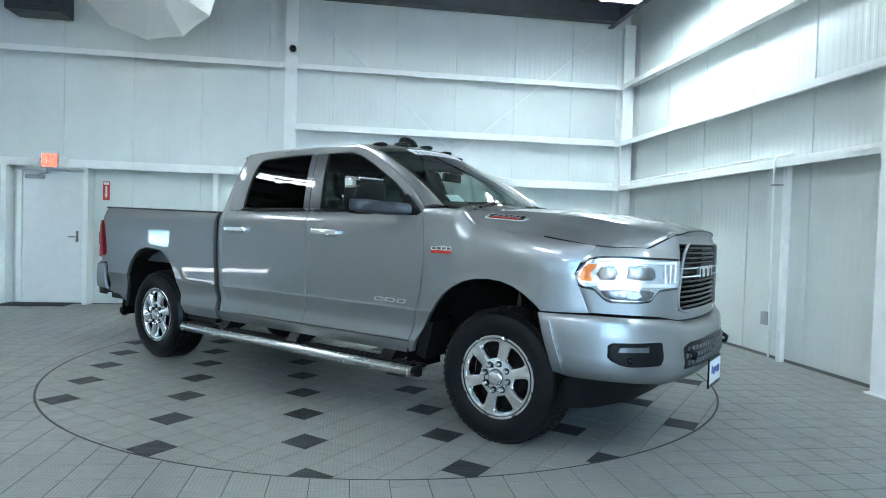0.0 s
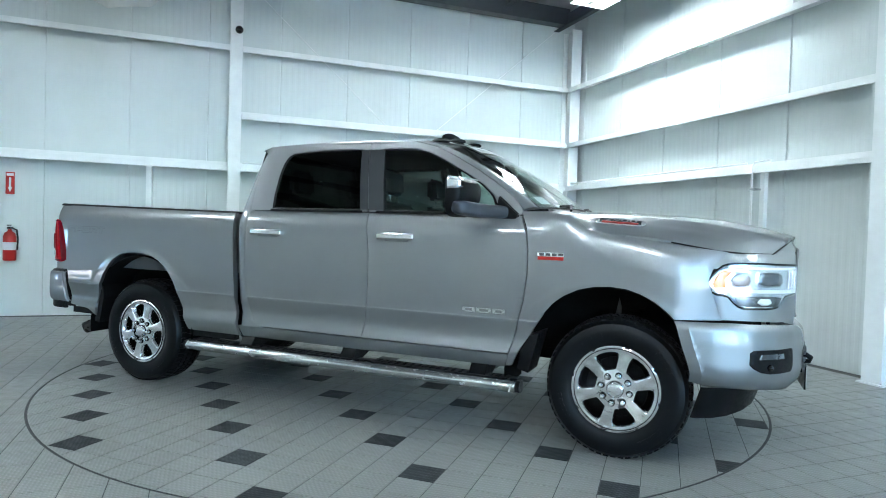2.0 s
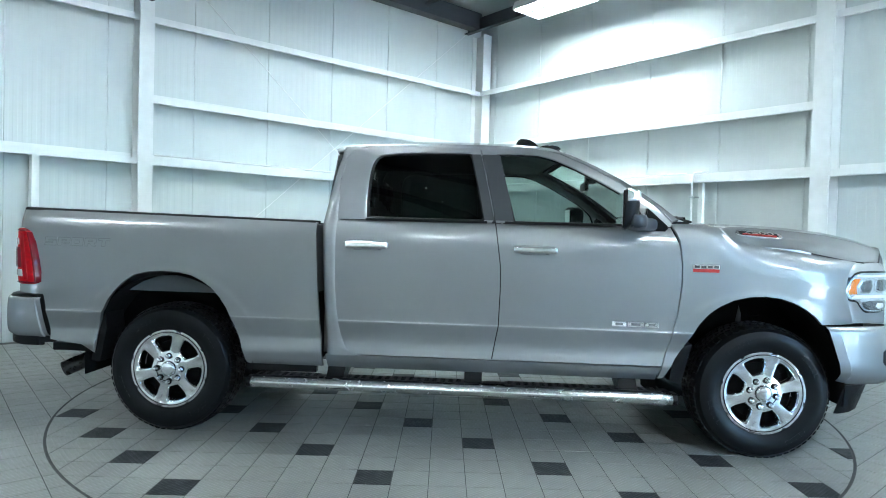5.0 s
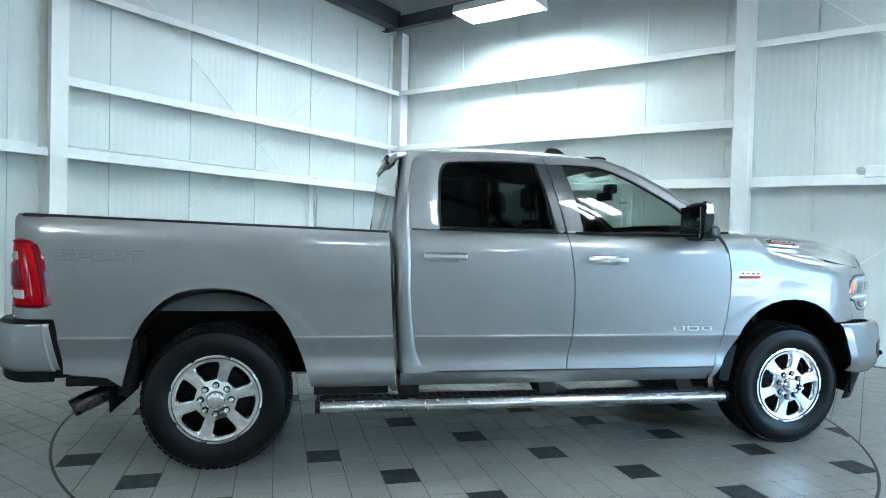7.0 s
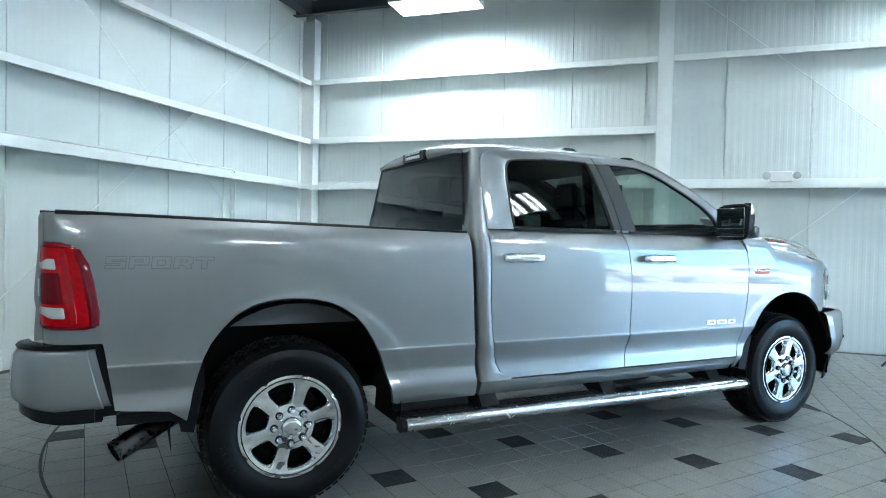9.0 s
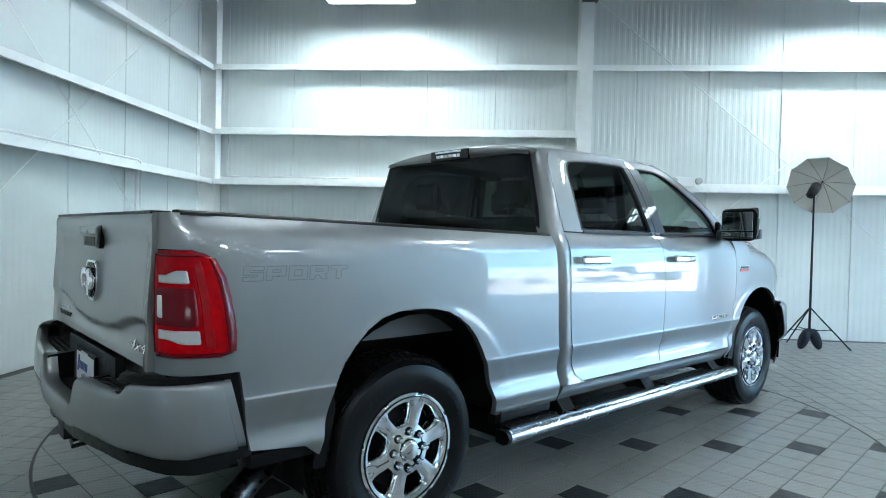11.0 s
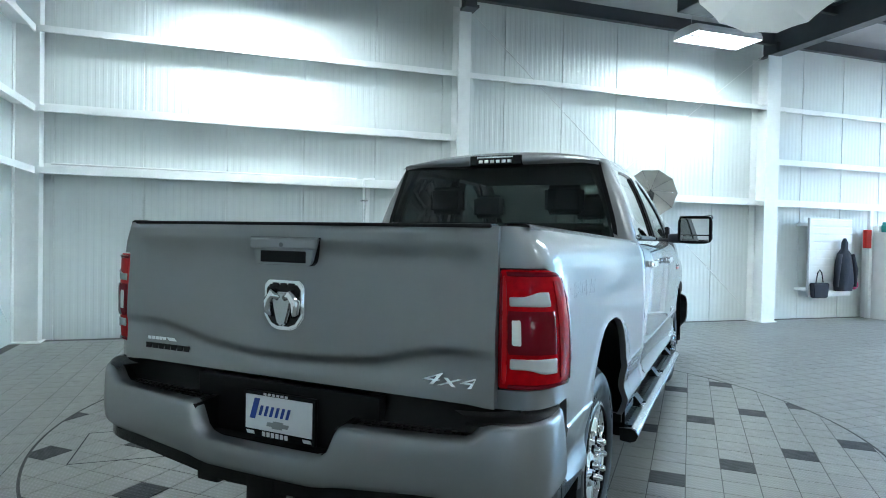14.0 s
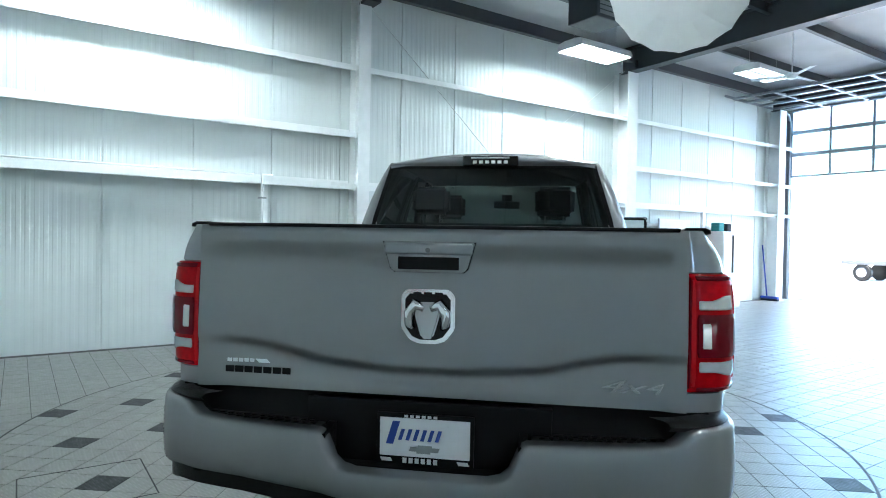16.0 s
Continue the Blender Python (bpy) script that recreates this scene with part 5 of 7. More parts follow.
for s in (-1, 1):
    fog = part("fog_lamp", on_bumper(s, [(0.893, 0.628), (0.893, 0.688), (0.889, 0.699), (0.878, 0.705), (0.68, 0.708), (0.662, 0.702), (0.652, 0.688), (0.650, 0.61), (0.657, 0.588), (0.674, 0.576), (0.82, 0.574), (0.852, 0.582), (0.884, 0.608)], 0.003, 0.03), TRIM, fbump, "fog lamp in a black bezel", smooth=50)
    part("fog_lens", on_bumper(s, [(0.862, 0.655), (0.855, 0.682), (0.745, 0.684), (0.74, 0.655)], 0.006, 0.01), LENSG, fog, "clear fog lens", smooth=50)
    bm = bmesh.new()
    c = on_fb(s * 0.82, 0.61, 0.006)
    bmesh.ops.create_uvsphere(bm, u_segments=12, v_segments=8, radius=0.018, matrix=Matrix.Translation(c))
    part("sensor", bm, GLOSSB, fog, smooth=60)
    bm = bmesh.new()
    tube(bm, [(4.74, s * 0.43, 0.64), (4.80, s * 0.43, 0.64), (4.822, s * 0.43, 0.625), (4.822, s * 0.40, 0.60), (4.76, s * 0.40, 0.595)], 0.015, 8)
    part("tow_hook", bm, TRIM, fbump, "black tow hook", smooth=50)
low = part("lower_grille", on_bumper(1, [(0.0, 0.54), (0.0, 0.70), (0.42, 0.69), (0.485, 0.665), (0.47, 0.54)], 0.002, 0.03), TRIM, fbump, "black lower grille", smooth=50)
part("lower_grille", on_bumper(-1, [(0.0, 0.54), (0.0, 0.70), (0.42, 0.69), (0.485, 0.665), (0.47, 0.54)], 0.002, 0.03), TRIM, fbump, "black lower grille", smooth=50)
bm = bmesh.new()
for s in (-1, 1):
    for i in range(9):
        for z in (0.572, 0.612, 0.652):
            c = on_fb(s * (0.03 + i * 0.05 + (0.025 if z == 0.612 else 0)), z, 0.006)
            box(bm, c.x - 0.006, c.x + 0.004, c.y - 0.018, c.y + 0.018, z - 0.012, z + 0.012, 0.004)
part("grille_mesh", bm, GREYPL, low)
bm = bmesh.new()
dam = [(4.27, 0.925), (4.35, 0.89), (4.43, 0.82), (4.51, 0.70), (4.57, 0.55), (4.60, 0.3), (4.61, 0)]
for s in (-1, 1):
    grid(bm, [[Vector((x - 0.05 * (1 - t), s * (y - 0.02 * (1 - t)), ip(y, (0, 0.55, 0.93), (0.36, 0.34, 0.305)) + (0.485 - ip(y, (0, 0.55, 0.93), (0.36, 0.34, 0.305))) * t)) for t in np.linspace(0, 1, 6)] for x, y in dam])
clean(bm)
flange(bm, (-0.03, 0, 0))
part("air_dam", bm, TRIM, truck, "matt black air dam", smooth=50)
fp = part("front_plate", boxm(4.832, 4.842, -0.152, 0.152, 0.375, 0.555, 0.002), TRIM, fbump, "white dealer plate in black frame")
part("plate_face", boxm(4.842, 4.845, -0.143, 0.143, 0.40, 0.54), PLATEW, fp)
for i in range(6):
    part("plate_bar", boxm(4.845, 4.847, -0.105 + i * 0.036, -0.08 + i * 0.036, 0.462 - (0.012 if i % 3 else 0), 0.495 + (0.014 if i == 0 else 0)), BLUEI, fp, "blue bar")

# ---- tailgate ----
def crease(y):
    return ip(abs(y), (0, 0.15, 0.38, 0.50, 0.60, 0.80), (0.962, 0.965, 0.985, 1.018, 1.036, 1.042))


def gate_x(y, z):
    c = crease(y)
    f = 1.0 - sstep(abs(y), 0.62, 0.78) * 0.7
    d = 0.0
    d += 0.017 * (1 - sstep(z, 1.306, 1.380)) * (1 - sstep(abs(y), 0.70, 0.785))            # tuck under the top lip
    d -= 0.012 * (1 - sstep(z, c + 0.03, 1.30))          # swells out again towards the crease
    d += 0.019 * (1 - sstep(z, c - 0.024, c + 0.012)) * f
    d -= 0.016 * (1 - sstep(z, 0.90, c - 0.03)) * f
    return TGX - 0.006 + d + 0.004 * (y / 0.79) ** 6


bm = bmesh.new()
gz = list(np.linspace(0.876, 1.10, 34)) + list(np.linspace(1.12, 1.33, 12)) + list(np.linspace(1.345, 1.405, 14)) + [1.414, 1.421, 1.426]
rows = [[Vector((gate_x(y, z) + (0.012 * ((z - 1.40) / 0.026) ** 2 if z > 1.40 else 0), y, z)) for y in np.linspace(-0.797, 0.797, 49)] for z in gz]
grid(bm, rows)
clean(bm)
flange(bm, (0.05, 0, 0))
tailgate = part("tailgate", bm, PAINT, truck, "silver tailgate, closed", smooth=50)
part("gate_cap", boxm(-1.050, -0.98, -0.772, 0.772, 1.420, 1.433, 0.005), TRIM, tailgate, "black tailgate top cap")
for s in (-1, 1):
    # shade of the panel gap, set in as a solid black strip
    part("gate_gap", boxm(-1.032, -0.99, s * 0.7993 - 0.002, s * 0.7993 + 0.002, 0.88, 1.42), TRIM, tailgate, "black strip standing in for the shaded gap beside the tailgate")
part("gate_inner", boxm(-1.015, -0.99, -0.78, 0.78, 0.88, 1.42), UNDER, tailgate)
# handle: framed pocket
bm = bmesh.new()
hp = [(-0.150, 1.378), (-0.125, 1.292), (-0.112, 1.281), (0.112, 1.281), (0.125, 1.292), (0.150, 1.378)]
prism(bm, hp, 'x', TGX - 0.018, TGX + 0.02)
bmesh.ops.bevel(bm, geom=bm.edges[:], offset=0.004, segments=2, affect='EDGES')
th = part("gate_handle", bm, PAINT, tailgate, smooth=40)
# black plate behind the handle draws the shade of its gap
part("handle_gap", prism(bmesh.new(), scaled(hp, 1.02, (0, 1.33)), 'x', TGX - 0.0085, TGX + 0.02), GLOSSB, th, "black plate standing in for the shaded gap round the handle")
part("handle_lip", boxm(TGX - 0.028, TGX - 0.012, -0.143, 0.143, 1.338, 1.374, 0.008, seg=3), PAINT, th, smooth=40)
# the slot isn't cut: a black block on the face gives its shade
part("handle_slot", boxm(TGX - 0.0205, TGX - 0.012, -0.10, 0.10, 1.289, 1.331, 0.004), TRIM, th, "black block standing in for the shaded hand slot")
part("lock", lathe(bmesh.new(), [(0.0, -0.0305), (0.008, -0.0305), (0.009, -0.02)], 'x', 16, (TGX, 0, 1.352)), GREYPL, th)
# emblem: a shield of plain chrome shapes
bm = bmesh.new()
sh = [(-0.088, 1.205), (-0.07, 1.226), (0.07, 1.226), (0.088, 1.205), (0.088, 1.10), (0.06, 1.062), (0.03, 1.050), (-0.03, 1.050), (-0.06, 1.062), (-0.088, 1.10)]
gx = gate_x(0, 1.14)
prism(bm, sh, 'x', gx - 0.016, gx + 0.004)
bmesh.ops.bevel(bm, geom=bm.edges[:], offset=0.004, segments=2, affect='EDGES')
em = part("emblem", bm, CHROME, tailgate, "chrome shield emblem", smooth=40)
part("emblem_field", prism(bmesh.new(), scaled(sh, 0.84, (0, 1.135)), 'x', gx - 0.0175, gx - 0.01), GLOSSB, em)
for s in (-1, 1):
    bm = bmesh.new()
    tube(bm, [(gx - 0.022, s * 0.012, 1.165), (gx - 0.026, s * 0.04, 1.178), (gx - 0.026, s * 0.060, 1.15), (gx - 0.026, s * 0.060, 1.115), (gx - 0.022, s * 0.046, 1.10)], [0.014, 0.019, 0.018, 0.014, 0.008], 8)
    part("emblem_curl", bm, CHROME, em, smooth=60)
bm = bmesh.new()
prism(bm, [(-0.026, 1.186), (0.026, 1.186), (0.046, 1.172), (0.036, 1.125), (0.02, 1.072), (0.0, 1.064), (-0.02, 1.072), (-0.036, 1.125), (-0.046, 1.172)], 'x', gx - 0.03, gx - 0.014)
bmesh.ops.bevel(bm, geom=bm.edges[:], offset=0.006, segments=2, affect='EDGES')
part("emblem_core", bm, SATIN, em, smooth=40)
for y in (0.035, 0.0, -0.035):
    part("emblem_bar", boxm(gx - 0.019, gx - 0.014, y - 0.013, y + 0.013, 1.203, 1.217, 0.001), GLOSSB, em)
# trim-name bars, drive lettering
for i in range(7):
    y = 0.70 - i * 0.034
    z = 0.934
    part("name_bar", boxm(gate_x(y, z) - 0.004, gate_x(y, z) + 0.002, y - 0.026, y + 0.003, z - 0.011, z + 0.011, 0.001), TRIM, tailgate, "dark raised name bar")
for i in range(5):
    y = 0.70 - i * 0.02
    part("dealer_mark", boxm(gate_x(y, 0.962) - 0.001, gate_x(y, 0.962) + 0.002, y - 0.016, y, 0.957, 0.969), PLATEW, tailgate, "pale dealer sticker bar")
part("dealer_mark", prism(bmesh.new(), [(0.60, 0.969), (0.56, 0.969), (0.545, 0.957), (0.585, 0.957)], 'x', gate_x(0.57, 0.962) - 0.0015, gate_x(0.57, 0.962) + 0.002), PLATEW, tailgate, "pale dealer sticker bar")
words("lettering", "4x4", 0.058, tailgate, Matrix.Translation((gate_x(-0.63, 0.945) - 0.005, -0.633, 0.942)) @ Matrix.Rotation(radians(-90), 4, 'Z') @ Matrix.Rotation(radians(90), 4, 'X'), CHROME, 0.003, "chrome lettering", width=0.205, shear=0.4)

# ---- rear bumper ----
RB = [(-0.862, 0.950), (-0.866, 0.960), (-0.90, 0.962), (-0.95, 0.962), (-0.99, 0.958), (-1.03, 0.946), (-1.07, 0.923), (-1.10, 0.893), (-1.125, 0.857), (-1.14, 0.825), (-1.148, 0.805), (-1.156, 0.778), (-1.162, 0.755), (-1.175, 0.68), (-1.186, 0.6), (-1.194, 0.5), (-1.199, 0.42), (-1.202, 0.36), (-1.203, 0.34),
      (-1.2035, 0.325), (-1.204, 0.312), (-1.2045, 0.30), (-1.205, 0.285), (-1.206, 0.26), (-1.207, 0.22), (-1.209, 0.12), (-1.21, 0.0)]
RB = [(x + 0.013, y) for x, y in RB]
RBY, RBX = [p[1] for p in RB][:1:-1], [p[0] for p in RB][:1:-1]


def rb_top(y):
    return ip(y, (0, 0.21, 0.25, 0.282, 0.302, 0.318, 0.338, 0.74, 0.768, 0.79, 0.812, 0.84, 0.96), (0.665, 0.665, 0.670, 0.692, 0.738, 0.772, 0.784, 0.795, 0.800, 0.825, 0.842, 0.848, 0.848))


def rb_low(y):
    return ip(y, (0, 0.22, 0.36, 0.6, 0.85, 0.95, 0.96), (0.572, 0.572, 0.588, 0.610, 0.614, 0.592, 0.586))


bm = bmesh.new()
for s in (-1, 1):
    rows = []
    for x, y in RB:
        lo, hi = rb_low(y), rb_top(y)
        d = Vector((x + 0.72, y * 0.75)).normalized()
        row = []
        for t, k in ((0, -0.03), (0.03, -0.014), (0.07, -0.005), (0.13, 0.0), (0.25, 0.003), (0.4, 0.004), (0.55, 0.004), (0.7, 0.003), (0.82, 0.001), (0.9, -0.001), (0.945, -0.003), (0.975, -0.007), (0.992, -0.013), (1.0, -0.022), (1.0, -0.035)):
            z = lo + (hi - lo) * t
            row.append(Vector((x + d.x * k + 0.23 * (0.808 - z) * max(0.0, (x + 0.97) / 0.108), s * (y + d.y * k), z)))
        rows.append(row)
    grid(bm, rows)
clean(bm)
flange(bm, (0.03, 0, 0))
rbump = part("rear_bumper", bm, PAINT, truck, "silver painted step bumper", smooth=40)
for s in (-1, 1):
    # black step top, tread nubs, gasket round the corner, end caps, lower valance
    bm = bmesh.new()
    rows = []
    for y in list(np.linspace(0.338, 0.76, 14)) + [0.775, 0.79, 0.80, 0.815, 0.84, 0.87]:
        xo = ip(y, RBY, RBX)
        z = rb_top(y) - 0.005
        rows.append([Vector((xo + 0.026, s * y, z)), Vector((xo + 0.034, s * y, z - 0.004)), Vector((-1.035, s * y, z - 0.002)), Vector((-1.02, s * y, z + 0.03)), Vector((-1.0, s * y, 0.868))])
    grid(bm, rows)
    flange(bm, (0, 0, -0.03))
    st = part("step_pad", bm, TRIM, rbump, "black plastic step pad", smooth=35)
    bm = bmesh.new()
    for i in range(13):
        for j in range(4):
            x, y = -1.135 + j * 0.026, 0.37 + i * 0.029 + (0.014 if j % 2 else 0)
            box(bm, x - 0.008, x + 0.008, s * y - 0.009, s * y + 0.009, rb_top(y) - 0.012, rb_top(y) - 0.003)
    tagged(part("step_tread", bm, TRIM, st), kind="stuff")
    bm = bmesh.new()
    rows = []
    for x, y in RB[:13]:
        d = Vector((x + 0.72, y * 0.75)).normalized()
        rows.append([Vector((x + d.x * k, s * (y + d.y * k), z)) for k, z in ((-0.028, 0.838), (-0.018, 0.851), (-0.030, 0.862), (-0.045, 0.866), (-0.09, 0.868))])
    grid(bm, rows)
    part("bumper_gasket", clean(bm), TRIM, rbump, "black gasket strip", smooth=60)
    bm = bmesh.new()
    grid(bm, [[Vector((x * 0.985 + 0.012, s * (y - 0.012), z)) for z in (rb_low(y) - 0.05, rb_low(y) + 0.02)] for x, y in RB])
    flange(bm, (0.03, 0, 0))
    part("bumper_valance", bm, TRIM, rbump, "black lower valance", smooth=50)
    bm = bmesh.new()
    grid(bm, [[Vector((x, s * y, z)) for x, y in ((bed_rear(z) + 0.02, 0.915), (bed_rear(z) - 0.004, 0.930), (-0.868 + 0.23 * (0.808 - z), 0.938), (-0.885 + 0.23 * (0.808 - z), 0.92))] for z in (0.555, 0.62, 0.70, 0.78, 0.83, 0.872)])
    part("sill_strip", boxm(-0.745, -0.47, min(s * 0.86, s * 0.93), max(s * 0.86, s * 0.93), 0.505, 0.556, 0.006), TRIM, truck, "black strip under the bed side")
    part("bumper_end", bm, TRIM, rbump, "black bumper end cap", smooth=50)
part("bumper_well", boxm(-1.17, -1.02, -0.33, 0.33, 0.64, 0.652), TRIM, rbump, "black plate well")
part("bumper_well", boxm(-1.06, -1.02, -0.40, 0.40, 0.652, 0.86, 0.004), TRIM, rbump, "black plate well")
for s in (-1, 1):
    bm = bmesh.new()
    prism(bm, [(-1.17, 0.655), (-1.03, 0.655), (-1.03, 0.785), (-1.17, 0.772)], 'y', s * 0.30, s * 0.325)
    part("bumper_well", bm, TRIM, rbump, "black plate well")
part("bumper_core", boxm(-1.12, -0.80, -0.78, 0.78, 0.60, 0.66, 0.01), UNDER, rbump)
lp = part("rear_plate", boxm(-1.078, -1.064, -0.158, 0.158, 0.662, 0.826, 0.003), TRIM, rbump, "white dealer plate in black frame")
part("plate_face", boxm(-1.082, -1.078, -0.146, 0.146, 0.690, 0.812), PLATEW, lp, "white plate face")
# script on the plate as plain blue bars, sponsor marks as plain shapes
for i, (y0, w, z0, z1) in enumerate(((0.126, 0.024, 0.728, 0.802), (0.086, 0.012, 0.742, 0.778), (0.062, 0.012, 0.742, 0.778), (0.038, 0.012, 0.742, 0.778), (0.014, 0.012, 0.742, 0.778), (-0.010, 0.012, 0.742, 0.778), (-0.034, 0.012, 0.742, 0.778))):
    e = (z1 - z0) * 0.3
    part("plate_bar", prism(bmesh.new(), [(y0, z0), (y0 - w, z0), (y0 - w - e, z1), (y0 - e, z1)], 'x', -1.0838, -1.082), BLUEI, lp, "blue slanted bar")
cross = [(0.045, 0.722), (0.02, 0.722), (0.02, 0.728), (-0.025, 0.728), (-0.025, 0.722), (-0.05, 0.722), (-0.045, 0.708), (-0.02, 0.708), (-0.02, 0.702), (0.025, 0.702), (0.025, 0.708), (0.05, 0.708)]
part("plate_mark", prism(bmesh.new(), cross, 'x', -1.0836, -1.082), GREYI, lp, "grey mark")
for c, w in ((0.125, 0.02), (-0.125, 0.02)):
    part("plate_mark", prism(bmesh.new(), [(c + w, 0.682), (c - w * 0.7, 0.682), (c - w, 0.671), (c + w * 0.7, 0.671)], 'x', -1.0805, -1.078), PLATEW, lp, "pale mark")
for i in range(6):
    part("plate_bar", boxm(-1.0805, -1.078, 0.058 - i * 0.02, 0.071 - i * 0.02, 0.668, 0.684), PLATEW, lp, "white bar")
    part("plate_bar", boxm(-1.0805, -1.078, 0.055 - i * 0.019, 0.067 - i * 0.019, 0.8145, 0.8225), PLATEW, lp, "white bar")

# ---- bed ----
part("bed_floor", boxm(-1.0, 0.97, -0.78, 0.78, 0.93, 0.95), UNDER, truck, "dark bed floor")
for s in (-1, 1):
    part("bed_inner_wall", boxm(-1.0, 0.97, min(s * 0.79, s * 0.80), max(s * 0.79, s * 0.80), 0.9, 1.37), GREYPL, truck)
    bm = bmesh.new()
    grid(bm, [[Vector((x, s * y, rail(x) + h)) for y, h in ((lat(x, rail(x)) + 0.004, -0.008), (lat(x, rail(x)) + 0.002, 0.004), (lat(x, rail(x)) - 0.014, 0.011), (0.80, 0.011), (0.785, -0.01))] for x in np.linspace(-0.985, 0.975, 18)])
    part("bed_rail_cap", bm, TRIM, truck, "black bed rail cap", smooth=50)
    # inner wheel house seen through the arch
    part("wheel_house", boxm(-0.36, 0.42, min(s * 0.70, s * 0.715), max(s * 0.70, s * 0.715), 0.935, 1.06), GREYPL, truck, "grey inner bed wall above the wheel")
part("bed_front_wall", boxm(0.95, 0.975, -0.88, 0.88, 0.55, 1.375), PAINT, truck)

# ---- dark core and underbody ----
for s in (-1, 1):
    part("sill_strip", boxm(0.565, 1.0, min(s * 0.86, s * 0.915), max(s * 0.86, s * 0.915), 0.425, 0.475, 0.006), TRIM, truck, "black strip under the bed side")
for q in ((1.08, 3.2, -0.86, 0.86, 0.50, 0.60), (0.56, 1.0, -0.86, 0.86, 0.49, 0.93), (-0.95, 0.56, -0.60, 0.60, 0.62, 0.93), (-0.74, -0.48, -0.86, 0.86, 0.56, 0.93), (3.2, 4.55, -0.56, 0.56, 0.55, 1.20), (4.25, 4.5, -0.60, 0.60, 0.56, 1.15)):
    part("underbody", boxm(*q, bevel=0.006), UNDER, truck, "black underbody")
for s in (-1, 1):
    part("frame_rail", boxm(-1.0, 4.5, s * 0.42 - 0.04, s * 0.42 + 0.04, 0.46, 0.60, 0.01), UNDER, truck, "black frame rail")
    for cx, arch in ((0.03, ARCH_R), (3.68, ARCH_F)):
        bm = bmesh.new()
        pts = [(cx + 0.56 * math.cos(a), 0.44 + 0.58 * math.sin(a)) for a in np.linspace(-0.15, math.pi + 0.15, 20)]
        grid(bm, [[Vector((x, s * y, z)) for y in (0.55, 0.75, 0.93)] for x, z in pts])
        part("wheel_liner", bm, UNDER, truck, "black wheel arch liner", smooth=50)
    # mud flaps at the arches
    bm = bmesh.new()
    prism(bm, [(-0.395, 0.76), (-0.45, 0.64), (-0.485, 0.45), (-0.43, 0.44), (-0.385, 0.66)], 'y', s * 0.72, s * 0.925)
    part("mud_flap", bm, TRIM, truck, "black mud flap")
    bm = bmesh.new()
    prism(bm, [(3.235, 0.66), (3.20, 0.47), (3.27, 0.45), (3.33, 0.70)], 'y', s * 0.70, s * 0.93)
    part("mud_flap", bm, TRIM, truck, "black mud flap")
    bm = bmesh.new()
    tube(bm, [(3.72, s * 0.55, 0.5), (3.76, s * 0.52, 1.0)], 0.035, 10)
    tube(bm, [(3.72, s * 0.56, 0.45), (3.745, s * 0.53, 0.75)], 0.022, 10)
    part("shock_absorber", bm, GREYPL, truck, "grey shock absorber", smooth=60)
    bm = bmesh.new()
    tube(bm, [(3.86 + 0.07 * math.cos(k * 0.6), s * 0.50 + 0.07 * math.sin(k * 0.6), 0.48 + k * 0.006) for k in range(70)], 0.009, 6)
    part("coil_spring", bm, UNDER, truck, smooth=60)
for x in (0.0, 3.74):
    bm = bmesh.new()
    tube(bm, [(x, -0.75, 0.405), (x, 0.75, 0.405)], 0.05, 12)
    bmesh.ops.create_uvsphere(bm, u_segments=16, v_segments=10, radius=0.15, matrix=Matrix.Translation((x, 0.0 if x == 0 else 0.25, 0.42)))
    part("axle", bm, UNDER, truck, "black axle", smooth=60)
bm = bmesh.new()
tube(bm, [(0.9, -0.35, 0.50), (0.4, -0.52, 0.55), (-0.2, -0.60, 0.56), (-0.45, -0.66, 0.50), (-0.60, -0.74, 0.43)], 0.04, 12)
part("exhaust_pipe", bm, UNDER, truck, "dark exhaust pipe", smooth=60)
bm = bmesh.new()
tube(bm, [(-0.50, -0.69, 0.475), (-0.755, -0.80, 0.352)], 0.052, 20, cap=False)
tube(bm, [(-0.755, -0.80, 0.352), (-0.50, -0.69, 0.475)], 0.047, 20, cap=False)
part("exhaust_tip", bm, DARKM, truck, "steel exhaust tip", smooth=60)
bm = bmesh.new()
box(bm, -1.14, -0.6, -0.045, 0.045, 0.48, 0.56, 0.008)
box(bm, -1.17, -1.10, -0.06, 0.06, 0.47, 0.57, 0.008)
box(bm, -0.98, -0.9, -0.5, 0.5, 0.47, 0.55, 0.01)
tube(bm, [(-1.05, -0.09, 0.49), (-1.15, -0.10, 0.475), (-1.16, -0.18, 0.475), (-1.05, -0.19, 0.49)], 0.009, 6)
box(bm, -1.16, -1.04, 0.20, 0.30, 0.50, 0.56, 0.01)
part("tow_hitch", bm, TRIM, truck, "black tow hitch receiver", smooth=30)

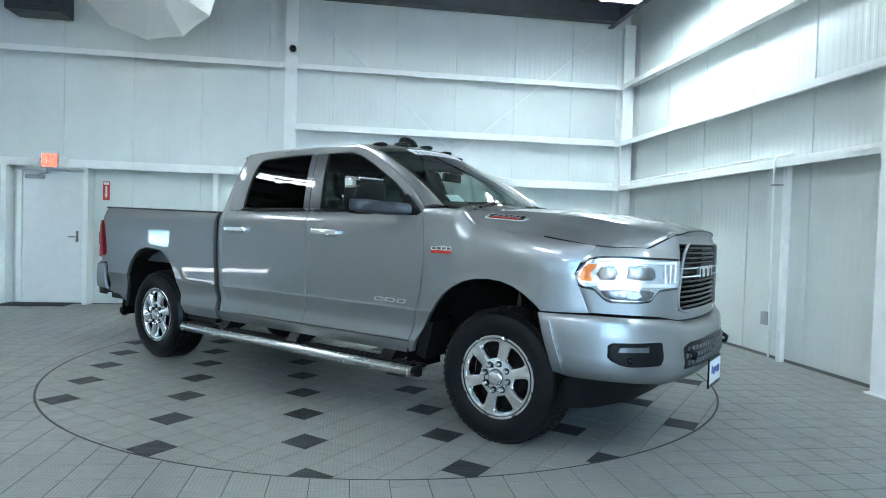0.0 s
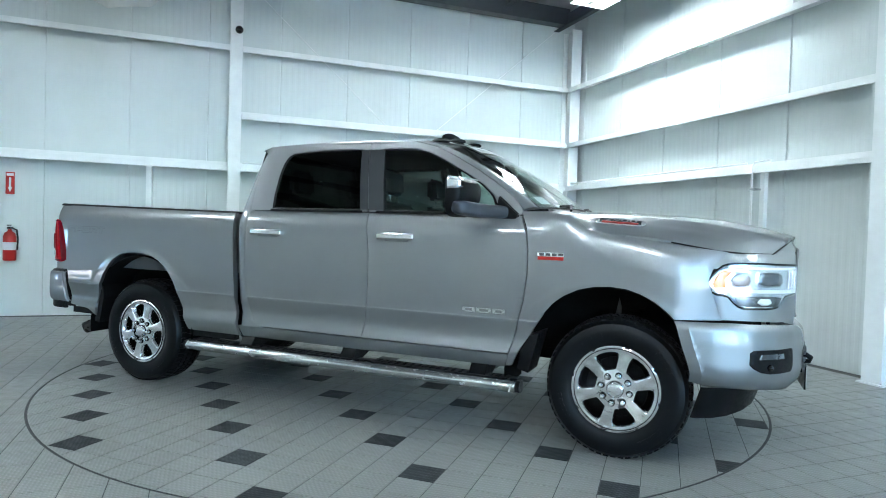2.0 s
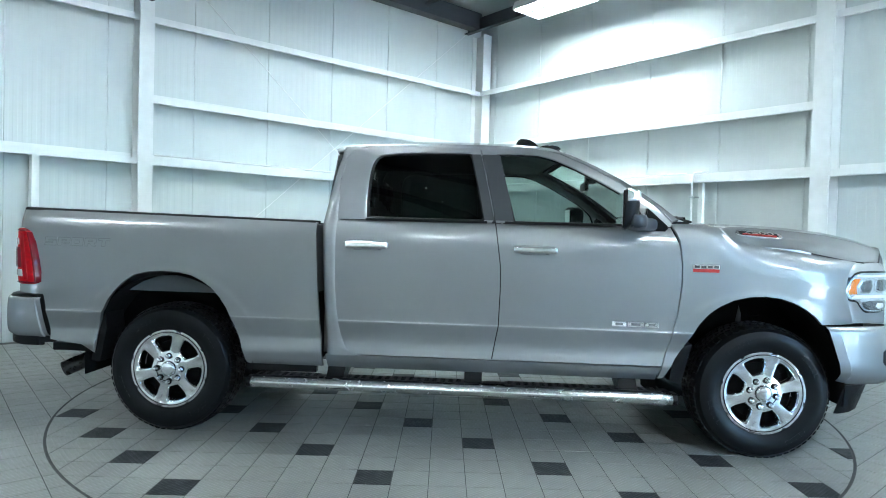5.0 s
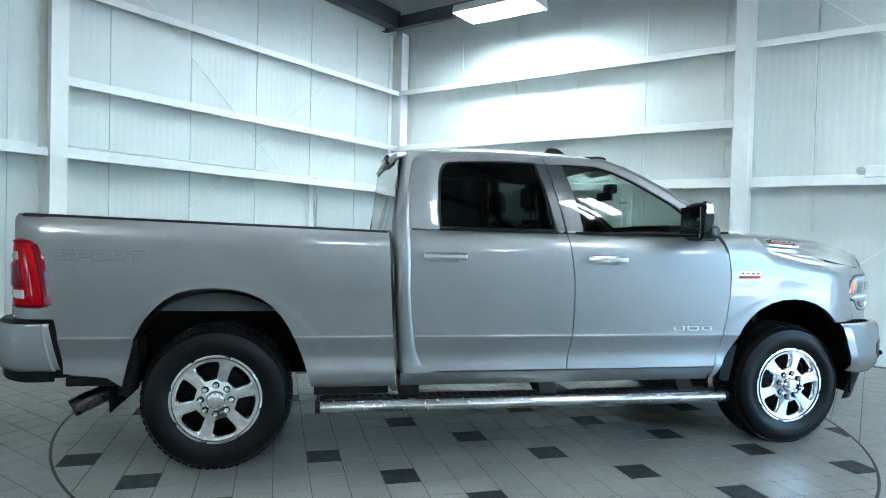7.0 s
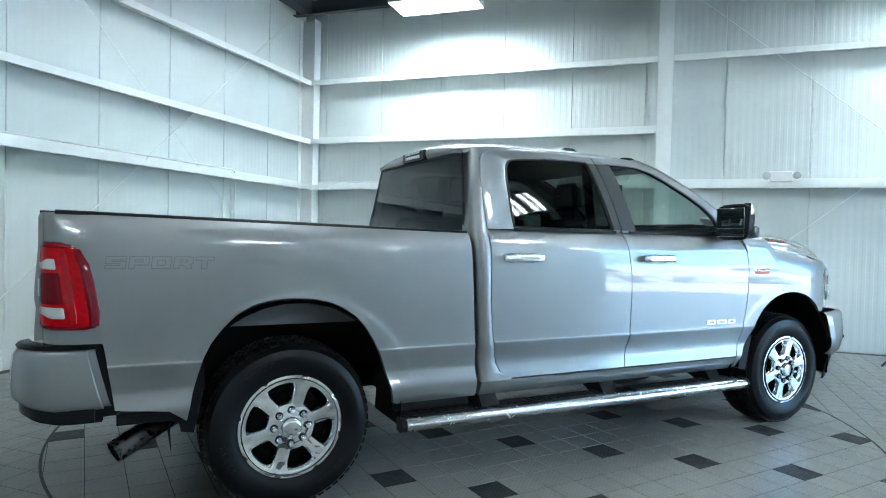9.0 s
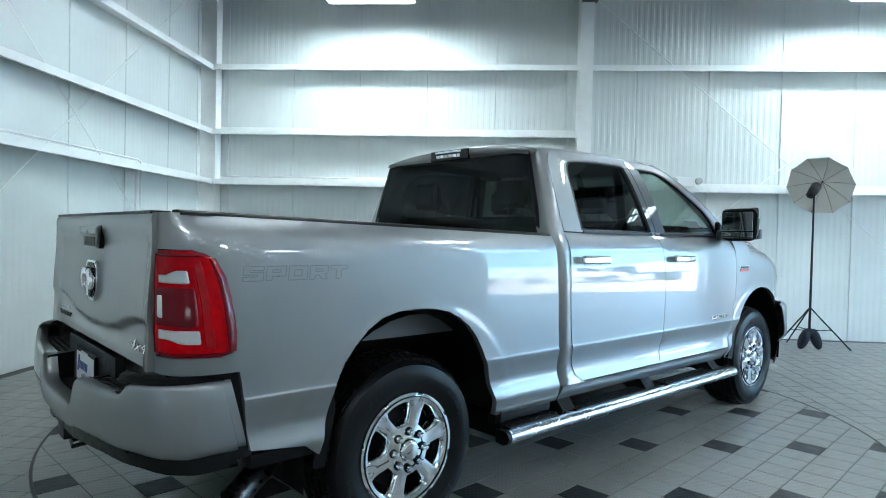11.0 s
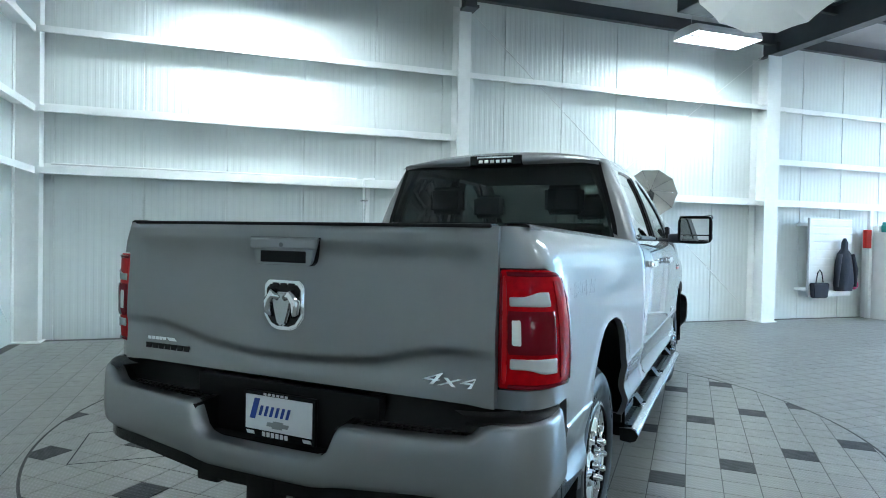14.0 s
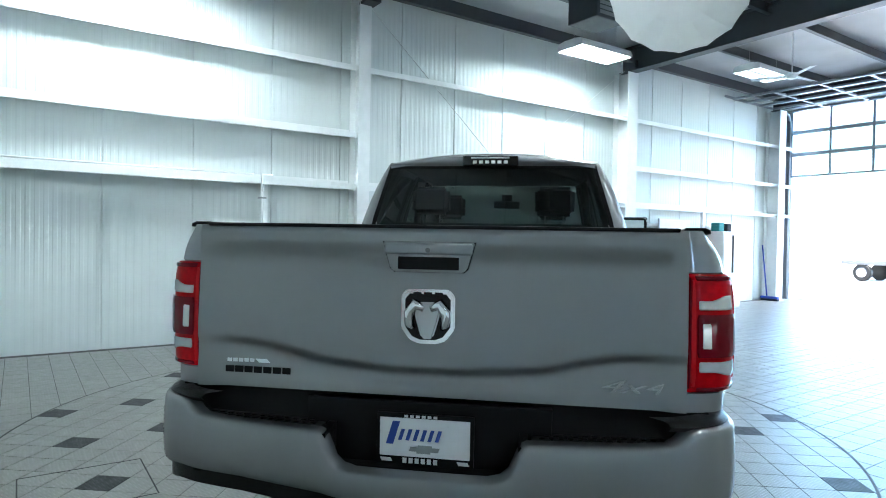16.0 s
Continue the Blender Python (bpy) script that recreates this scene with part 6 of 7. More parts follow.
# ---- running boards ----
for s in (-1, 1):
    bm = bmesh.new()
    sec = [(0.905, 0.398), (0.965, 0.400), (0.99, 0.390), (1.003, 0.365), (0.99, 0.338), (0.96, 0.326), (0.91, 0.332)]
    rows = [[Vector((x, s * y, z)) for y, z in sec + sec[:1]] for x in np.linspace(0.60, 3.21, 10)]
    grid(bm, rows)
    rb = part("running_board", clean(bm), BOARD, truck, "brushed metal running board", smooth=60)
    part("board_tray", boxm(0.60, 3.21, min(s * 0.83, s * 0.91), max(s * 0.83, s * 0.91), 0.372, 0.398, 0.006), TRIM, rb, "black board tray")
    for a, b2 in ((0.62, 1.02), (1.18, 1.95), (2.2, 3.15)):
        bm = bmesh.new()
        box(bm, a, b2, min(s * 0.85, s * 0.965), max(s * 0.85, s * 0.965), 0.398, 0.408, 0.004)
        n = int((b2 - a) / 0.05)
        for i in range(n):
            for j in range(3):
                x, y = a + 0.03 + i * 0.05, 0.875 + j * 0.03
                box(bm, x - 0.014, x + 0.014, s * y - 0.005, s * y + 0.005, 0.406, 0.412)
        part("step_pad", bm, TRIM, rb, "black ribbed step pad")
    for x in (0.588, 3.222):
        bm = bmesh.new()
        prism(bm, [(s * y, z) for y, z in sec], 'x', x - 0.014, x + 0.014)
        part("end_cap", bm, TRIM, rb, "black end cap")
    for x in (1.13, 2.0, 2.95):
        bm = bmesh.new()
        prism(bm, [(s * 0.70, 0.50), (s * 0.90, 0.47), (s * 0.95, 0.41), (s * 0.90, 0.37), (s * 0.84, 0.385), (s * 0.70, 0.44)], 'x', x - 0.055, x + 0.055)
        part("bracket", bm, TRIM, rb, "black bracket")


# ---- wheels ----
def wheel_meshes():
    prof = [(0.236, 0.014), (0.243, 0.004), (0.250, 0.001), (0.262, 0.003), (0.275, 0.010), (0.30, 0.019), (0.33, 0.022), (0.355, 0.018), (0.372, 0.010), (0.380, 0.008), (0.392, -0.006), (0.402, -0.024), (0.408, -0.045),
            (0.4105, -0.075), (0.411, -0.15), (0.4105, -0.21), (0.408, -0.24), (0.395, -0.275), (0.355, -0.298), (0.30, -0.295), (0.24, -0.262)]

    def stand(bm):
        """The loaded tyre flattens where it meets the floor."""
        for v in bm.verts:
            if v.co.z < -0.385:
                v.co.y += 0.012 * min(1.0, (-0.385 - v.co.z) / 0.03) * (1 if v.co.y > -0.13 else -1) * (abs(v.co.y + 0.14) / 0.14)
                v.co.z = max(v.co.z, -0.405)
        return bm
    bm = bmesh.new()
    lathe(bm, prof, 'y', 128)
    tyre = finish("tyre", stand(bm), TYRE, 35)
    bm = bmesh.new()
    for k in range(60):
        a = 2 * math.pi * k / 60
        for y, w, off, r, tip, ln in ((-0.042, 0.044, 0.0, 0.4075, 14, 0.031), (-0.088, 0.034, 0.03, 0.4135, 0, 0.031), (-0.138, 0.040, 0.0, 0.4145, 0, 0.029), (-0.188, 0.034, 0.04, 0.4135, 0, 0.031), (-0.236, 0.044, 0.02, 0.4075, -14, 0.031)):
            m = Matrix.Rotation(-(a + off), 4, 'Y') @ Matrix.Translation((r, y, 0)) @ Matrix.Rotation(radians(tip), 4, 'Z') @ Matrix.Diagonal((0.013, w, ln, 1))
            bmesh.ops.create_cube(bm, size=1, matrix=m)
    tread = finish("tread_block", stand(bm), TYRE, 35)
    bm = bmesh.new()
    for k in range(5):     # raised sidewall mark, plain bars
        m = Matrix.Rotation(-k * 0.10, 4, 'Y') @ Matrix.Translation((0.327, 0.0215, 0)) @ Matrix.Diagonal((0.024, 0.003, 0.020, 1))
        bmesh.ops.create_cube(bm, size=1, matrix=m)
    marks = finish("sidewall_mark", bm, TYRE)
    # rim face: six spokes round six windows
    bm = bmesh.new()
    K = 48

    def dish(r, th):
        y = ip(r, (0.05, 0.085, 0.105, 0.135, 0.185, 0.215, 0.226, 0.236, 0.242), (0.0, -0.002, -0.006, -0.010, -0.010, -0.006, -0.003, 0.0, -0.004))
        spoke = abs(((th + math.pi / 6) % (math.pi / 3)) - math.pi / 6) / (math.pi / 6)     # 1 at the spoke's middle
        y += 0.004 * sstep(spoke, 0.35, 0.9) * sstep(r, 0.09, 0.14) * (1 - sstep(r, 0.19, 0.225))
        y -= 0.004 * sstep(spoke, 0.82, 0.94) * sstep(r, 0.17, 0.20) * (1 - sstep(r, 0.215, 0.235))
        return y
    r0, r1 = 0.082, 0.242
    for sct in range(6):
        th0 = sct * math.pi / 3
        outer, inner = [], []
        n4 = K // 4
        for i in range(K):
            q, f = divmod(i, n4)
            f /= n4
            if q == 0:
                r, d = r0, -1 + 2 * f
            elif q == 1:
                r, d = r0 + (r1 - r0) * f, 1
            elif q == 2:
                r, d = r1, 1 - 2 * f
            else:
                r, d = r1 + (r0 - r1) * f, -1
            outer.append((r, th0 + d * math.pi / 6))
            ang = math.atan2(*( (-1, -1 + 2 * f) if q == 0 else ((-1 + 2 * f), 1) if q == 1 else (1, 1 - 2 * f) if q == 2 else (1 - 2 * f, -1)))
            cr, cd = math.sin(ang), math.cos(ang)
            pw = 2.0 / 4.5
            sr, sd = math.copysign(abs(cr) ** pw, cr), math.copysign(abs(cd) ** pw, cd)
            rr = 0.157 + 0.038 * sr
            wid = ip(rr, (0.115, 0.13, 0.16, 0.19, 0.215), (0.20, 0.225, 0.265, 0.29, 0.295))
            inner.append((rr, th0 + sd * wid))
        rings = []
        for f, dep in ((0, 0), (0.3, 0), (0.55, 0), (0.70, 0), (0.76, -0.003), (0.90, -0.020), (0.97, -0.034), (1.0, -0.045), (1.0, -0.075)):
            ring = []
            for (ra, ta), (rb2, tb) in zip(outer, inner):
                r, t = ra + (rb2 - ra) * f, ta + (tb - ta) * f
                ring.append(Vector((r * math.cos(t), dish(r, t) + dep, r * math.sin(t))))
            rings.append(ring + [ring[0]])
        grid(bm, rings)
    bmesh.ops.remove_doubles(bm, verts=bm.verts[:], dist=0.0006)
    lathe(bm, [(0.242, -0.004), (0.240, -0.02), (0.226, -0.03), (0.222, -0.10), (0.215, -0.20)], 'y', 64)
    rim = finish("rim", clean(bm, 0.0003), RIMM, 40)
    bm = bmesh.new()
    lathe(bm, [(0.0, 0.020), (0.030, 0.019), (0.040, 0.016), (0.046, 0.008), (0.048, -0.004), (0.056, -0.004), (0.060, -0.006), (0.098, -0.006), (0.10, -0.012)], 'y', 40)
    cap = finish("hub_cap", bm, RIMM, 40)
    bm = bmesh.new()
    lathe(bm, [(0.0, 0.030), (0.009, 0.029), (0.0135, 0.022), (0.0145, -0.012)], 'y', 12)
    nut = finish("wheel_nut", bm, CHROME, 40)
    bm = bmesh.new()
    lathe(bm, [(0.05, -0.075), (0.175, -0.075), (0.178, -0.085), (0.05, -0.085)], 'y', 40)
    disc = finish("brake_disc", bm, UNDER, 40)
    bm = bmesh.new()
    lathe(bm, [(0.0, 0.0035), (0.0195, 0.0035), (0.0205, -0.006)], 'y', 16)
    seat = finish("nut_seat", bm, GLOSSB, 40)
    bm = bmesh.new()
    lathe(bm, [(0.0, -0.105), (0.216, -0.105), (0.218, -0.12)], 'y', 40)
    back = finish("back_plate", bm, UNDER, 40)
    return tyre, rim, cap, nut, disc, back, tread, marks, seat


TY, RI, CAP, NUT, DISC, BACK, TREAD, MARKS, NSEAT = wheel_meshes()
for x, turn, nuts in ((0.020, -15, 0), (3.782, -14, 12)):
    for s in (-1, 1):
        w = new("wheel")
        w.parent = truck
        face = 0.880 if x > 1 else 0.887
        w.matrix_basis = Matrix.Translation((x, s * face, 0.405)) @ (Matrix.Rotation(radians(180), 4, 'Z') if s < 0 else Matrix.Identity(4))
        for nm, me, lb in (("tyre", TY, "black all-terrain tyre"), ("rim", RI, "polished six-spoke alloy rim"), ("hub_cap", CAP, ""), ("brake_disc", DISC, ""), ("back_plate", BACK, "")):
            o = new(nm, me)
            o.parent = w
            if nm in ("rim", "hub_cap"):
                o.matrix_basis = Matrix.Translation((0, 0.010, 0)) @ Matrix.Rotation(radians(turn), 4, 'Y') @ Matrix.Diagonal((1.05, 1.0, 1.05, 1))
            if lb:
                tagged(o, lb)
        o = tagged(new("tread_block", TREAD), kind="stuff")
        o.parent = w
        for a in (35, 140, 225, 310):
            o = tagged(new("sidewall_mark", MARKS), kind="stuff")
            o.parent, o.matrix_basis = w, Matrix.Rotation(radians(a), 4, 'Y')
        for k in range(8):
            o = new("wheel_nut", NUT)
            o.parent = w
            a = radians(nuts + 45 * k)
            o.scale, o.location = (1.0, 1.0, 1.0), (0.084 * math.cos(a), 0.010, 0.084 * math.sin(a))
            o = new("nut_seat", NSEAT)
            o.parent, o.location = w, (0.084 * math.cos(a), 0.008, 0.084 * math.sin(a))

# ---- mirrors ----
for s in (-1, 1):
    def ring(x, a, b2, z0, z1, e=0.42):
        cy, cz, w, h = (a + b2) / 2, (z0 + z1) / 2, (b2 - a) / 2, (z1 - z0) / 2
        out = []
        for k in range(32):
            q = 2 * math.pi * k / 32
            c, sn = math.cos(q), math.sin(q)
            out.append(Vector((x, s * (cy + w * math.copysign(abs(c) ** e, c)), cz + h * math.copysign(abs(sn) ** e, sn))))
        return out + out[:1]
    bm = bmesh.new()
    grid(bm, [ring(2.853, 0.992, 1.255, 1.386, 1.612), ring(2.860, 0.985, 1.262, 1.38, 1.617), ring(2.89, 0.985, 1.262, 1.40, 1.614), ring(2.907, 0.987, 1.258, 1.44, 1.610), ring(2.925, 0.995, 1.25, 1.455, 1.60), ring(2.938, 1.01, 1.235, 1.47, 1.585)])
    clean(bm)
    bmesh.ops.holes_fill(bm, edges=[e for e in bm.edges if len(e.link_faces) == 1])
    mh = part("door_mirror", bm, TRIM, truck, "black towing mirror with chrome cap", smooth=40)
    bm = bmesh.new()
    grid(bm, [ring(2.87, 1.195, 1.266, 1.535, 1.621, 0.45), ring(2.90, 1.195, 1.264, 1.54, 1.617, 0.45), ring(2.932, 1.20, 1.256, 1.545, 1.607, 0.45), ring(2.944, 1.212, 1.245, 1.56, 1.592, 0.45)])
    box(bm, 2.875, 2.915, min(s * 1.0, s * 1.2), max(s * 1.0, s * 1.2), 1.606, 1.617, 0.004)
    part("mirror_cap", clean(bm), CHROME, mh, "chrome mirror cap", smooth=50)
    part("mirror_rim", boxm(2.847, 2.856, min(s * 0.998, s * 1.247), max(s * 0.998, s * 1.247), 1.392, 1.605, 0.004), GLOSSB, mh)
    part("mirror_glass", boxm(2.843, 2.847, min(s * 1.012, s * 1.235), max(s * 1.012, s * 1.235), 1.455, 1.59, 0.002), MIRROR, mh, "mirror glass")
    part("mirror_glass", boxm(2.843, 2.847, min(s * 1.012, s * 1.235), max(s * 1.012, s * 1.235), 1.402, 1.447, 0.002), MIRROR, mh, "mirror glass")
    for ob in [mh] + list(mh.children):
        flat = ob.data.materials[0] is MIRROR
        for q in ob.data.vertices:
            # the shell is swept back; the glass in it is turned to look straight behind
            q.co.x -= (0.05 if flat else 0.20) * (abs(q.co.y) - 1.11) + (0.019 if flat else 0.0)
    # painted lower shell, running in to the door
    bm = bmesh.new()
    rows = []
    for y, x0, x1, z0, z1 in ((1.262, 2.88, 2.91, 1.42, 1.462), (1.25, 2.866, 2.945, 1.40, 1.472), (1.20, 2.862, 2.97, 1.392, 1.475), (1.10, 2.868, 2.99, 1.385, 1.472), (1.0, 2.89, 3.025, 1.382, 1.468), (0.94, 2.93, 3.075, 1.382, 1.465), (0.90, 2.99, 3.11, 1.384, 1.462)):
        cx, cz, w, h = (x0 + x1) / 2, (z0 + z1) / 2, (x1 - x0) / 2, (z1 - z0) / 2
        r = [Vector((cx + w * math.copysign(abs(math.cos(q)) ** 0.6, math.cos(q)), s * y, cz + h * math.copysign(abs(math.sin(q)) ** 0.6, math.sin(q)))) for q in np.linspace(0, 2 * math.pi, 25)[:-1]]
        rows.append(r + r[:1])
    grid(bm, rows)
    clean(bm)
    bmesh.ops.holes_fill(bm, edges=[e for e in bm.edges if len(e.link_faces) == 1])
    part("mirror_shell", bm, GREYPT, mh, "dark grey painted lower shell", smooth=50)
    bm = bmesh.new()
    prism(bm, [(3.0, 1.375), (3.16, 1.375), (3.175, 1.412), (3.04, 1.53), (3.025, 1.45)], 'y', s * 0.86, s * 0.905)
    bmesh.ops.bevel(bm, geom=bm.edges[:], offset=0.008, segments=2, affect='EDGES')
    part("mirror_base", bm, TRIM, mh, "black mirror base")

# ---- roof lamps and aerial, stop lamp ----
for y in (-0.52, -0.30, 0.0, 0.30, 0.52):
    bm = bmesh.new()
    p = roof_pt(2.52, y / 0.66)
    bmesh.ops.create_uvsphere(bm, u_segments=16, v_segments=10, radius=1.0, matrix=Matrix.Translation(p + Vector((0, 0, 0.004))) @ Matrix.Diagonal((0.07, 0.045, 0.02, 1)))
    part("clearance_lamp", bm, GLOSSB, roof, "smoked roof clearance lamp", smooth=60)
bm = bmesh.new()
q = roof_pt(2.36, -0.05)
prism(bm, [(-0.11, -0.01), (0.10, -0.01), (0.06, 0.045), (0.0, 0.078), (-0.07, 0.080), (-0.10, 0.03)], 'y', -0.03, 0.03)
bmesh.ops.bevel(bm, geom=bm.edges[:], offset=0.01, segments=2, affect='EDGES')
part("roof_aerial", bm, GLOSSB, roof, "black fin aerial", smooth=50).matrix_basis = Matrix.Translation(q)
bm = bmesh.new()
box(bm, 1.03, 1.075, -0.18, 0.18, 1.868, 1.935, 0.008)
sl = part("stop_lamp", bm, GLOSSB, roof, "black high stop lamp housing")
part("lamp_strip", boxm(1.022, 1.031, -0.125, 0.125, 1.915, 1.928, 0.002), REFLM, sl, "clear lamp strip")
for y in (-0.10, -0.06, 0.02, 0.06, 0.10, -0.02):
    part("cargo_lamp", boxm(1.022, 1.031, y - 0.013, y + 0.013, 1.884, 1.904, 0.003), LEDG, sl, "small clear cargo lamp")

# ---- cabin ----
part("cabin_floor", boxm(1.10, 3.25, -0.82, 0.82, 0.60, 0.62), SEATM, truck)
for s in (-1, 1):
    part("door_card", boxm(1.15, 3.15, min(s * 0.845, s * 0.86), max(s * 0.845, s * 0.86), 0.62, 1.40), TRIM, truck, "black door lining")
bm = bmesh.new()
prism(bm, [(2.86, 0.95), (2.84, 1.25), (2.88, 1.38), (2.98, 1.43), (3.35, 1.455), (3.38, 0.95)], 'y', -0.82, 0.82)
bmesh.ops.bevel(bm, geom=bm.edges[:], offset=0.02, segments=2, affect='EDGES')
part("dashboard", bm, TRIM, truck, "black dashboard", smooth=40)
part("screen", boxm(2.825, 2.842, -0.10, 0.10, 1.16, 1.34, 0.004), GLOSSB, truck, "dark dashboard screen")
part("centre_console", boxm(2.1, 2.85, -0.17, 0.17, 0.62, 1.02, 0.03), TRIM, truck)


def car_seat(x, y, w, head=True):
    st = part("car_seat", box(bmesh.new(), x, x + 0.52, y - w / 2, y + w / 2, 0.80, 0.96, 0.05, 3), SEATM, truck, "black cloth seat", smooth=50)
    bm = bmesh.new()
    prism(bm, [(x - 0.02, 0.88), (x + 0.13, 0.90), (x + 0.02, 1.50), (x - 0.12, 1.50)], 'y', y - w / 2 + 0.01, y + w / 2 - 0.01)
    bmesh.ops.bevel(bm, geom=bm.edges[:], offset=0.045, segments=3, affect='EDGES')
    part("backrest", bm, SEATM, st, smooth=50)
    for hy in ([y] if w < 0.7 else [y - 0.42, y + 0.42]):
        bm = bmesh.new()
        prism(bm, [(x - 0.13, 1.56), (x - 0.03, 1.55), (x - 0.05, 1.74), (x - 0.13, 1.75)], 'y', hy - 0.13, hy + 0.13)
        bmesh.ops.bevel(bm, geom=bm.edges[:], offset=0.03, segments=3, affect='EDGES')
        part("headrest", bm, SEATM, st, smooth=50)
        bm = bmesh.new()
        for e in (-0.06, 0.06):
            tube(bm, [(x - 0.05, hy + e, 1.46), (x - 0.08, hy + e, 1.58)], 0.007, 6)
        part("headrest_post", bm, SATIN, st)


car_seat(2.12, -0.42, 0.54)
car_seat(2.12, 0.42, 0.54)
car_seat(1.30, 0.0, 1.45)
bm = bmesh.new()
lathe(bm, [(0.175 + 0.015 * math.cos(a), 0.015 * math.sin(a)) for a in np.linspace(0, 2 * math.pi, 9)], 'x', 32)
box(bm, -0.02, 0.02, -0.16, 0.16, -0.03, 0.03, 0.01)
part("steering_wheel", bm, TRIM, truck, "black steering wheel", smooth=50).matrix_basis = Matrix.Translation((2.72, 0.40, 1.26)) @ Matrix.Rotation(radians(-25), 4, 'Y')
bm = box(bmesh.new(), 2.78, 2.81, -0.12, 0.12, 1.68, 1.75, 0.012)
box(bm, 2.80, 2.88, -0.05, 0.05, 1.74, 1.815, 0.015)
part("rear_view_mirror", bm, TRIM, truck, "black rear view mirror and sensor housing", smooth=40)
bm = bmesh.new()
for y in (-0.70, 0.70):
    tube(bm, [(2.06, y, 0.9), (2.03, y * 1.0, 1.4), (2.0, y * 0.93, 1.85)], 0.03, 8)
part("seat_belt_post", bm, TRIM, truck, smooth=50)
part("headliner", boxm(1.12, 2.5, -0.62, 0.62, 1.868, 1.878), GREYPL, truck, "grey headliner")
# paper in the windscreen: header strip and a price card, lettering as plain bars
bm = bmesh.new()
grid(bm, [[wind_pt(u, v) + Vector((0.004, 0, 0.004)) for u in np.linspace(-0.62, 0.30, 9)] for v in (0.05, 0.12, 0.17)])
ws = part("windscreen_sticker", bm, PLATEW, truck, "white dealer strip on the windscreen")
bm = bmesh.new()
for i in range(9):
    u = -0.56 + i * 0.08
    grid(bm, [[wind_pt(a, v) + Vector((0.006, 0, 0.006)) for a in (u, u + 0.05)] for v in (0.095, 0.15)])
part("sticker_bar", bm, GREYI, ws, "grey bars of script")
bm = bmesh.new()
grid(bm, [[wind_pt(u, v) + Vector((-0.008, 0, -0.008)) for u in (-0.86, -0.78, -0.70)] for v in (0.84, 0.94)])
part("price_card", bm, PLATEW, truck, "white card behind the windscreen")

# ---- end wall: exit door and its fittings ----
door_1 = thing("door_1", "white steel exit door, closed", "door", pose(-4.515, 10.36, 0), kind="structure")
part("leaf", boxm(-0.43, 0.43, -0.025, 0.012, 0.012, 2.03, 0.003), WHITEP, door_1)
for a, b in ((-0.50, -0.435), (0.435, 0.50)):
    part("jamb", boxm(a, b, -0.06, 0.02, 0.0, 2.10, 0.003), STEEL, door_1)
part("head", boxm(-0.50, 0.50, -0.06, 0.02, 2.035, 2.10, 0.003), STEEL, door_1)
bm = bmesh.new()
box(bm, 0.325, 0.365, -0.034, -0.026, 0.95, 1.12, 0.004)
tube(bm, [(0.345, -0.03, 1.03), (0.345, -0.075, 1.03), (0.24, -0.08, 1.03)], 0.011, 8)
part("lever_handle", bm, SATIN, door_1, "steel lever handle", smooth=40)
bm = bmesh.new()
box(bm, -0.38, -0.12, -0.085, -0.025, 1.90, 1.955, 0.008)
tube(bm, [(-0.18, -0.07, 1.965), (0.0, -0.2, 1.985), (-0.1, -0.05, 2.05)], 0.009, 6)
part("door_closer", bm, GREYI, door_1, "grey door closer")
for x in (-5.12, -3.98, -2.10):
    bm = bmesh.new()
    box(bm, x - 0.035, x + 0.035, 10.13, 10.138, 0, 2.08)
    for e in (-0.035, 0.027):
        box(bm, x + e, x + e + 0.008, 10.138, 10.37, 0, 2.08)
    solo("wall_post", bm, STEEL, "white steel channel post under the girt", "post", "wall posts", "structure")
sign = thing("exit_sign", "lit red and white exit sign with two lamp heads", "exit sign", pose(-4.455, 10.08, 2.06))
part("sign_box", boxm(-0.115, 0.115, -0.03, 0.03, 0.0, 0.21, 0.006), WHITEP, sign)
part("sign_face", boxm(-0.105, 0.105, -0.034, -0.03, 0.012, 0.198), EXITG, sign, "glowing red face")
words("lettering", "EXIT", 0.16, sign, Matrix.Translation((0, -0.0355, 0.105)) @ Matrix.Rotation(radians(90), 4, 'X'), WHITEP, 0.001, "pale exit lettering", width=0.18)
for s in (-1, 1):
    bm = bmesh.new()
    lathe(bm, [(0.0, -0.05), (0.05, -0.045), (0.055, -0.02), (0.04, 0.03), (0.0, 0.04)], 'y', 16, (s * 0.19, 0, 0.12))
    part("lamp_head", bm, WHITEP, sign, "pale grey emergency lamp head", smooth=50)
    part("lamp_arm", tube(bmesh.new(), [(s * 0.11, 0, 0.11), (s * 0.17, 0.02, 0.12)], 0.012, 6), GREYI, sign)
ext = thing("fire_extinguisher", "red fire extinguisher hung on the wall", "fire extinguisher", pose(-3.74, 10.26, 0.74))
bm = bmesh.new()
lathe(bm, [(0.0, 0.0), (0.065, 0.0), (0.075, 0.012), (0.075, 0.31), (0.06, 0.36), (0.025, 0.385), (0.022, 0.41), (0.0, 0.41)], 'z', 24)
part("cylinder", bm, REDP, ext, smooth=50)
part("band", lathe(bmesh.new(), [(0.0755, 0.14), (0.0765, 0.142), (0.0765, 0.24), (0.0755, 0.242)], 'z', 24), PLATEW, ext, "white label band")
bm = bmesh.new()
box(bm, -0.02, 0.02, -0.06, 0.03, 0.415, 0.44, 0.004)
box(bm, -0.012, 0.012, -0.09, 0.02, 0.455, 0.468, 0.003)
part("valve", bm, BLACK, ext, "black valve and lever")
